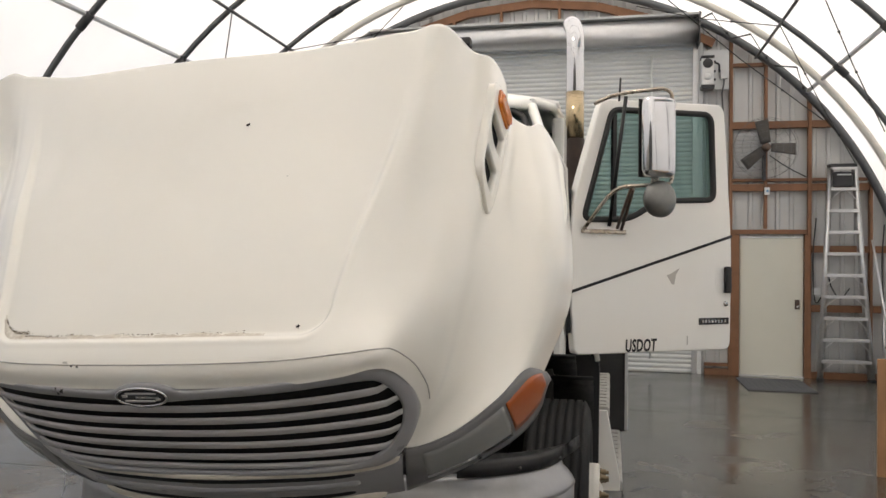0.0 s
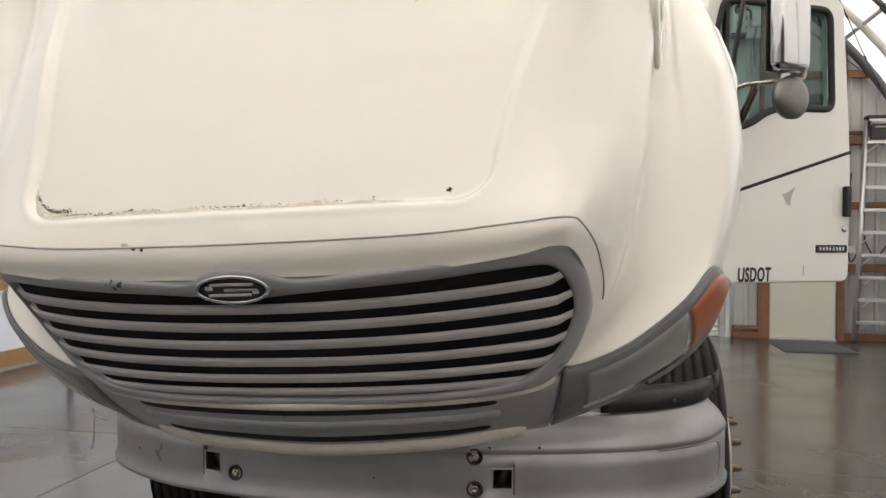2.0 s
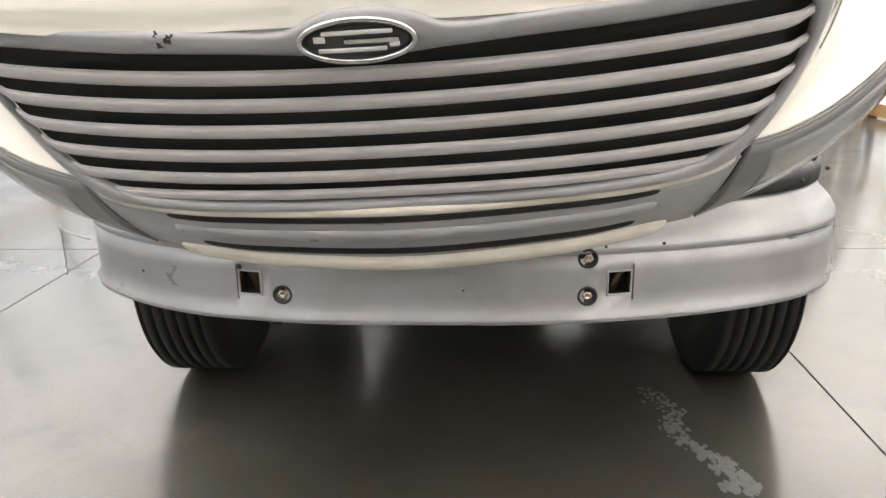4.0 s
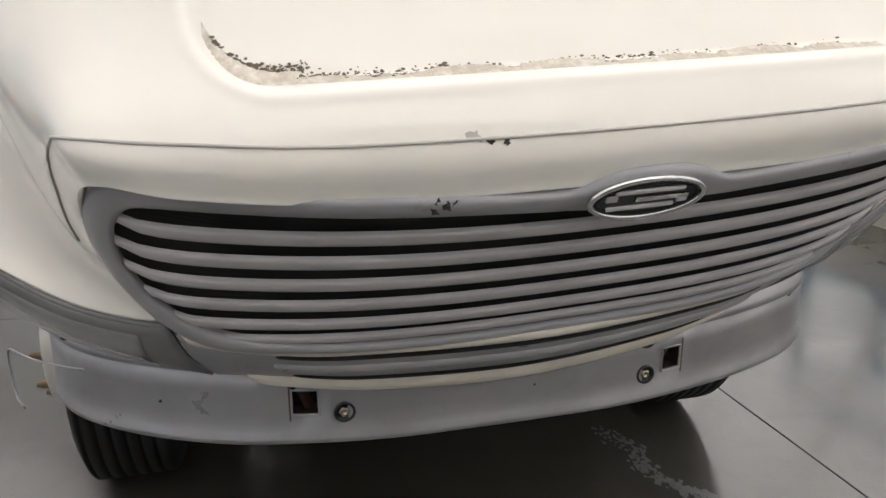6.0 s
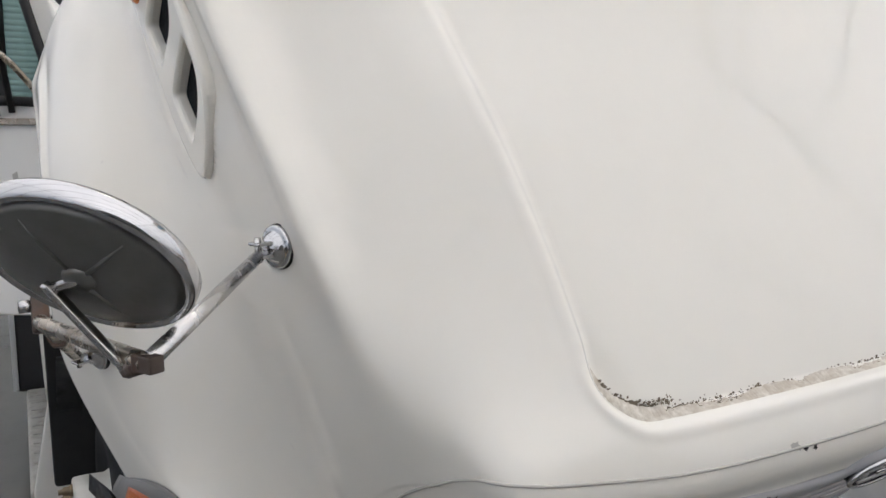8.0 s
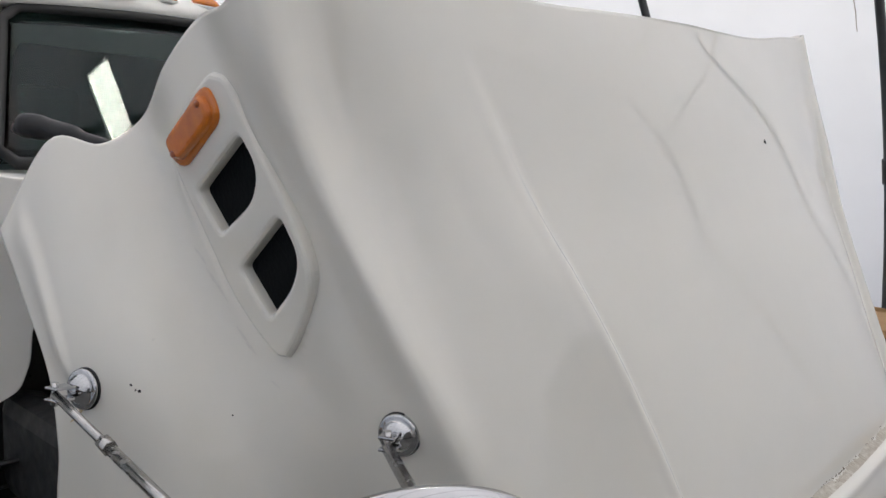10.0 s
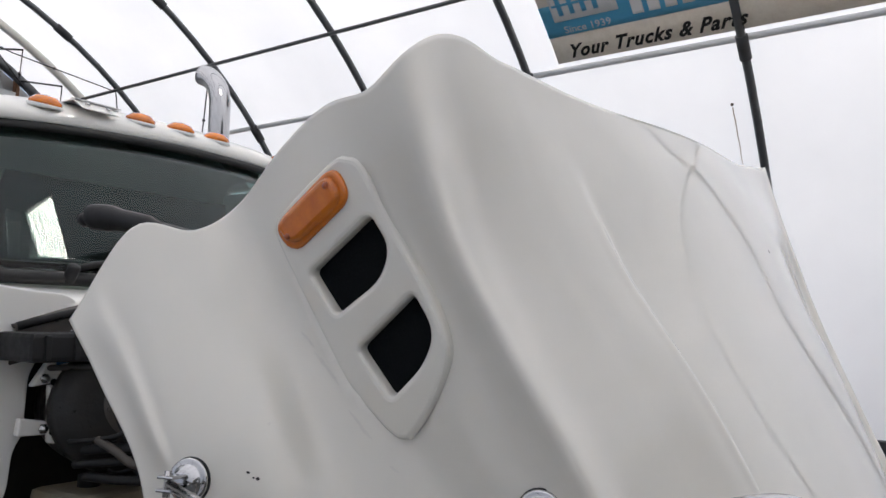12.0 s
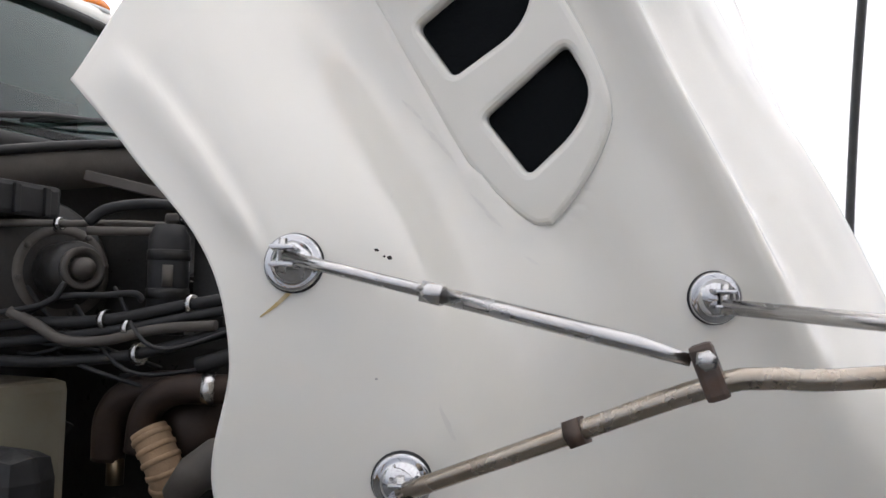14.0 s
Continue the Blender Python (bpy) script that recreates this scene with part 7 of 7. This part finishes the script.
# ---- doors ----
def cab_door(side):
    d, n = Vector((side * 0.839, 0.545, 0)), Vector((side * 0.545, -0.839, 0))
    h = Vector((side * 1.065, 1.395, 0))

    def at(s, z, off=0.0):
        return h + d * s + Vector((0, 0, z)) + n * off

    out_line = round_poly([(0.03, 1.185), (1.035, 1.18), (1.045, 1.75), (0.985, 2.562), (0.185, 2.535), (0.0, 1.95), (0.0, 1.5)], [0.03, 0.05, 0.2, 0.06, 0.05, 0.2, 0.2])
    win = round_poly([(0.075, 1.893), (0.37, 1.90), (0.53, 2.005), (0.915, 2.022), (0.895, 2.500), (0.245, 2.482)], [0.05, 0.12, 0.12, 0.05, 0.06, 0.05])
    door = part("door", plate(out_line, [win], lambda a, b_, t: at(a, b_, t - 0.055), 0.055, bevel=0.010), CAB, truck, "open white cab door")
    part("window_seal", tube([at(a, b_, -0.002) for a, b_ in win], 0.017, 8, closed=True), GASKET, door, "black window rubber")
    gl = part("window_glass", plate([(a * 0.995 + 0.003, b_) for a, b_ in win], [], lambda a, b_, t: at(a, b_, t - 0.03), 0.005), GLASS, door, "green-tinted window glass")
    gl.visible_shadow = False
    part("vent_post", box((-0.012, -0.015, 0), (0.012, 0.012, 0.60), 0.003, turn=Matrix.Translation(at(0.27, 1.895, -0.02)) @ Matrix.Rotation(side * math.atan2(0.545, 0.839), 4, "Z")), GASKET, door)
    g = [[at(s, 1.514 + 0.295 * s + dz, 0.0015 + 0.0005) for s in np.linspace(0.004, 1.04, 20)] for dz in (-0.008, 0.008)]
    part("stripe", sheet(g, thick=0.001), INK, door, "thin black diagonal stripe")
    if side > 0:
        face = Matrix((d, Vector((0, 0, 1)), n)).transposed().to_4x4()
        face.translation = at(0.335, 1.192, 0.0015)
        lettering("USDOT", 0.092, face, INK, "door_lettering", door, squeeze=0.62, label="black USDOT lettering", shear=0.10, bold=0.0025)
        part("handle_recess", plate(round_poly([(0.93, 1.50), (1.03, 1.50), (1.03, 1.66), (0.93, 1.66)], 0.03), [], lambda a, b_, t: at(a, b_, t + 0.0008), 0.0012), CAB, door)
        part("door_handle", box((-0.018, -0.03, -0.075), (0.018, 0.0, 0.075), 0.010, turn=Matrix.Translation(at(1.0, 1.575, 0.002)) @ Matrix.Rotation(math.atan2(0.545, 0.839), 4, "Z")), BLACK, door, "black pull handle")
        part("lock", lathe([(0, 0.016), (0.005, 0.015), (0.006, 0.006), (0.006, 0)], at(1.0, 1.44, 0.0), n, 16), STEEL, door, "chrome key lock")
        part("badge", plate(round_poly([(0.815, 1.325), (1.02, 1.325), (1.02, 1.362), (0.815, 1.362)], 0.005), [], lambda a, b_, t: at(a, b_, t), 0.004, bevel=0.001), BLACK, door, "small dark name badge")
        for q in range(8):
            part("badge_bar", plate([(0.835 + 0.0215 * q, 1.335), (0.848 + 0.0215 * q, 1.335), (0.848 + 0.0215 * q, 1.352), (0.835 + 0.0215 * q, 1.352)], [], lambda a, b_, t: at(a, b_, t + 0.004), 0.0015), STEEL, door)
        part("scuff", plate([(0.60, 1.60), (0.63, 1.61), (0.685, 1.64), (0.66, 1.60), (0.65, 1.55), (0.635, 1.55)], [], lambda a, b_, t: at(a, b_, t + 0.0004), 0.0006), SEAM, door)
        part("scuff", plate([(0.735, 1.215), (0.742, 1.215), (0.742, 1.265), (0.735, 1.265)], [], lambda a, b_, t: at(a, b_, t + 0.0004), 0.0006), SEAM, door)
    else:
        for sx, sz in ((0.17, 1.55), (0.22, 1.60), (0.12, 1.25), (0.3, 1.45)):
            part("scuff", plate([(sx, sz), (sx + 0.02, sz + 0.01), (sx + 0.028, sz + 0.06), (sx + 0.01, sz + 0.07)], [], lambda a, b_, t: at(a, b_, t + 0.0004), 0.0006), SEAM, door)
    # west-coast mirror on its loop and lower bracket
    loop = [at(0.13, 2.50, 0.01), at(0.20, 2.535, 0.10), at(0.28, 2.535, 0.26), at(0.36, 2.53, 0.32), at(0.385, 2.45, 0.33), at(0.385, 2.12, 0.33), at(0.35, 2.06, 0.32), at(0.25, 2.055, 0.26), at(0.16, 2.03, 0.15), at(0.07, 1.84, 0.01)]
    part("mirror_loop", tube(smooth_line(loop, 5), 0.010, 10), TARNISH, door, "tarnished chrome tube loop")
    part("mirror_bracket", box((0, -0.015, 0), (0.27, -0.001, 0.022), 0.003, turn=Matrix.Translation(at(0.06 if side > 0 else 0.33, 1.82)) @ Matrix.Rotation(side * math.atan2(0.545, 0.839), 4, "Z")), TARNISH, door)
    part("mirror_strut", tube([at(0.22, 2.05, 0.22), at(0.27, 1.85, 0.02)], 0.009, 8), RUST, door)
    part("mirror_strut", tube([at(0.30, 1.84, 0.012), at(0.245, 2.04, 0.2)], 0.009, 8), RUST, door)
    part("mirror_rod", tube([at(0.225, 1.86, 0.012), at(0.225, 2.52, 0.16)], 0.010, 8), BLACK, door)
    mc = at(0.30, 2.29, 0.33)
    face = Matrix((d, Vector((0, 0, 1)), n)).transposed().to_4x4()
    face.translation = mc
    head = part("mirror_head", box((-0.085, -0.20, -0.05), (0.085, 0.20, 0.04), 0.035, turn=face), CHROME, door, "tall chrome mirror head", smooth=True)
    part("mirror_face", box((-0.08, -0.195, -0.056), (0.08, 0.195, -0.051), 0.002, turn=face), BLACK, head)
    part("convex_mirror", lathe([(0.03, 0), (0.028, 0.04), (0.018, 0.075), (0.0, 0.092), (-0.02, 0.09), (-0.022, 0)], at(0.315, 1.985, 0.33), n, 28), MIRROR_BACK, door, "round steel convex mirror")
    part("mirror_clamp", box((-0.02, -0.02, -0.02), (0.02, 0.02, 0.02), 0.004, turn=Matrix.Translation(at(0.30, 2.07, 0.30))), STEEL, door)
    part("aerial", tube([at(0.21, 2.5, 0.12), at(0.215, 2.62, 0.125)], 0.006, 6), BLACK, door)
    part("hinge_edge", box((-0.012, 0.0, 0), (0.012, 0.05, 0.75), 0.003, turn=Matrix.Translation(at(0.0, 1.3, -0.02))), BLACK, door)
    return door


cab_door(1)
cab_door(-1)

# ---- behind the front wheels: splash panels, steps, tanks, stack ----
WORN = material("worn_step_plate", (0.46, 0.45, 0.42), 0.5, metal=0.25, stain=0.8, stain_size=14, tint=(0.24, 0.22, 0.18), grain=0.4, grain_size=50, rough_var=0.15)
DARK_TANK = material("dark_grey_tank_cover", (0.035, 0.035, 0.037), 0.5, stain=0.5, stain_size=4, tint=(0.06, 0.058, 0.055), rough_var=0.1)
for side, out in ((1, 0.0), (-1, -0.05)):
    part("splash_panel", upright([(side * x, z) for x, z in round_poly([(0.5, 0.5), (1.21, 0.5), (1.215, 1.10), (1.168, 1.27), (1.145, 1.315), (1.03, 1.335), (0.5, 1.335)][::side], 0.02)], 1.66, 0.012), BLACK, truck, "black rubber splash panel")
    part("fairing_edge", upright([(side * x, z) for x, z in round_poly([(1.148, 1.312), (1.165, 1.312), (1.197, 1.262), (1.216, 1.13), (1.190, 1.125), (1.166, 1.26)][::side], 0.006)], 1.635, 0.02), CAB, truck, "white edge of the cab's lower fairing")
    part("wheel_well", sheet([[Vector((side * x, 1.05 + 0.66 * math.sin(a), 0.52 + 0.70 * math.cos(a))) for a in np.linspace(0.2, 1.45, 10)] for x in np.linspace(0.55, 1.1, 5)], thick=0.01), BLACK, truck, "black inner wheel arch")
    part("step_side", upright([(side * x, z) for x, z in round_poly([(1.08, 0.40), (1.325 + out, 0.40), (1.330 + out, 0.455), (1.256 + out, 0.845), (1.08, 0.845)][::side], 0.008)], 1.74, 0.02), CAB, truck, "white step end plate")
    for z, edge in ((0.43, 1.335), (0.835, 1.262)):
        sp_ = part("cab_step", box((min(side * 1.08, side * (edge + out)), 1.755, z), (max(side * 1.08, side * (edge + out)), 3.08, z + 0.028), 0.005), WORN, truck, "worn aluminium cab step")
        for q in range(11):
            part("tread_bar", box((min(side * 1.10, side * (edge + out - 0.012)), 1.80 + 0.115 * q, z + 0.028), (max(side * 1.10, side * (edge + out - 0.012)), 1.835 + 0.115 * q, z + 0.033), 0.0015), WORN, sp_)
        part("step_edge", box((side * (edge + out) - 0.006, 1.757, z - 0.03), (side * (edge + out) + 0.006, 3.08, z + 0.02), 0.004), WORN, sp_)
    part("step_backing", box((side * 1.06 - 0.05, 1.78, 0.42), (side * 1.06 + 0.05, 3.08, 1.10), 0.01), DARK_TANK, truck)
    part("battery_box", box((side * 0.78 - 0.28, 1.86, 0.45), (side * 0.78 + 0.2, 2.5, 1.0), 0.02), BLACK, truck)
    part("tank_cover", box((side * (1.13 + out) - 0.26, 3.12, 0.43), (side * (1.13 + out) + 0.26, 4.2, 1.04), 0.03), DARK_TANK, truck, "dark grey cover over the side tank")
    part("cover_rib", box((side * (1.385 + out) - 0.012, 3.105, 0.45), (side * (1.385 + out) + 0.012, 3.125, 1.02), 0.004), TRIM_GREY, truck)
    for y in (4.7, 6.0):
        w = part("drive_tyre", lathe([(0.0, 0.29), (-0.005, 0.40), (0.02, 0.49), (0.05, 0.5), (0.52, 0.5), (0.55, 0.49), (0.58, 0.40), (0.57, 0.29), (0.5, 0.25), (0.45, 0.0)], (side * 0.62, y, 0.5), (side, 0, 0), 48), RUBBER, truck, "black drive tyres")
SX, SY = 1.015, 2.87
stack = part("stack_pipe", tube([(SX, SY, 1.35), (SX, SY, 3.16)] + smooth_line([(SX, SY, 3.20), (SX - 0.005, SY + 0.02, 3.28), (SX - 0.02, SY + 0.07, 3.345), (SX - 0.035, SY + 0.13, 3.375)], 4), 0.062, 20), CHROME, truck, "tarnished chrome exhaust stack")
part("stack_elbow", tube([(SX, SY, 1.1), (SX, SY, 2.53)], 0.068, 20), BROWN, truck, "dark muffler pipe")
# black moulded arm behind the fender's rear edge
for side in (-1,):
    arm = part("hood_arm", tube(smooth_line([(side * 1.15, 0.53, 2.088), (side * 1.14, 0.50, 2.094), (side * 1.11, 0.44, 2.084), (side * 1.08, 0.37, 2.066), (side * 1.05, 0.30, 2.048)], 4), [0.013] * 3 + [0.024] * 4 + [0.020] * 4 + [0.014] * 5 + [0.010], 12), BLACK, hood, "black moulded arm along the hood's rear edge")
    part("arm_pivot", lathe([(-0.018, 0.0), (-0.018, 0.016), (0.012, 0.016), (0.015, 0.012), (0.015, 0)], (side * 1.135, 0.485, 2.096), (side, -0.6, 0.3), 14), CASE, arm)
part("stack_band", tube([(SX, SY, 2.53), (SX, SY, 2.86)], 0.0645, 20), BRONZE, truck, "heat-tinted lower length of the stack")

# liners above and behind the front tyres
for side in (1, -1):
    rows_ = [[Vector((side * x, WY + 0.62 * math.sin(a), 0.5 + 0.62 * math.cos(a))) for a in np.linspace(0.35, 1.5, 12)] for x in np.linspace(0.6, 1.185, 6)]
    part("wheel_liner", sheet(rows_, thick=0.008), BLACK, truck, "black plastic wheel-arch liner")

# specks, scuffs and dried runs on the hood's side


def mark(i, k, r, mat, name, long=1.0, turn=0.0):
    """A small flat blemish that lies on the hood's face."""
    a, c = skin(i - 0.02, k), skin(i + 0.02, k)
    u = Vector(c - a).normalized()
    w = Vector(skin(i, k + 0.02) - skin(i, k - 0.02)).normalized()
    n = Vector(skin_normal(i, k))
    q = random.Random(int(abs(i) * 100 + k * 1000))
    b = bmesh.new()
    o = Vector(skin(i, k)) + n * 0.0009
    ring_ = []
    for t in np.linspace(0, 2 * math.pi, 13)[:-1]:
        x, y = math.cos(t) * r * long * q.uniform(0.6, 1.3), math.sin(t) * r * q.uniform(0.6, 1.3)
        ring_.append(b.verts.new(o + u * (x * math.cos(turn) - y * math.sin(turn)) + w * (x * math.sin(turn) + y * math.cos(turn))))
    b.faces.new(ring_)
    bmesh.ops.recalc_face_normals(b, faces=b.faces[:])
    return part(name, b, mat, hood, at=HOOD)


SCUFF = material("faint_grey_scuff", (0.69, 0.665, 0.61), 0.5, stain=0.6, stain_size=60, tint=(0.77, 0.75, 0.69))
for i, k, r, m, long, turn in ((9.27, 2.15, 0.0022, CHIP, 1.4, 0.4), (9.17, 2.2, 0.0028, CHIP, 1.0, 0), (9.22, 2.19, 0.0016, CHIP, 1.0, 0), (8.8, 1.86, 0.0022, SCUFF, 1.3, 0.2), (7.66, 1.55, 0.003, SCUFF, 5, 1.3),
                               (7.6, 1.7, 0.0035, SCUFF, 5, 1.35), (7.53, 1.8, 0.0028, SCUFF, 7, 1.4), (7.47, 2.12, 0.003, SCUFF, 6, 1.3), (7.43, 2.2, 0.003, SCUFF, 4, 1.2), (7.27, 2.45, 0.003, SCUFF, 3, 0.8),
                               (9.07, 3.18, 0.003, SCUFF, 8, 1.4), (7.23, 3.72, 0.002, SCUFF, 4, 1.5), (8.1, 2.6, 0.0015, CHIP, 1, 0), (6.4, 2.9, 0.0013, SEAM, 1, 0), (9.6, 2.9, 0.0016, SEAM, 1, 0)):
    mark(-i, k, r, m, "paint_mark", long, turn)
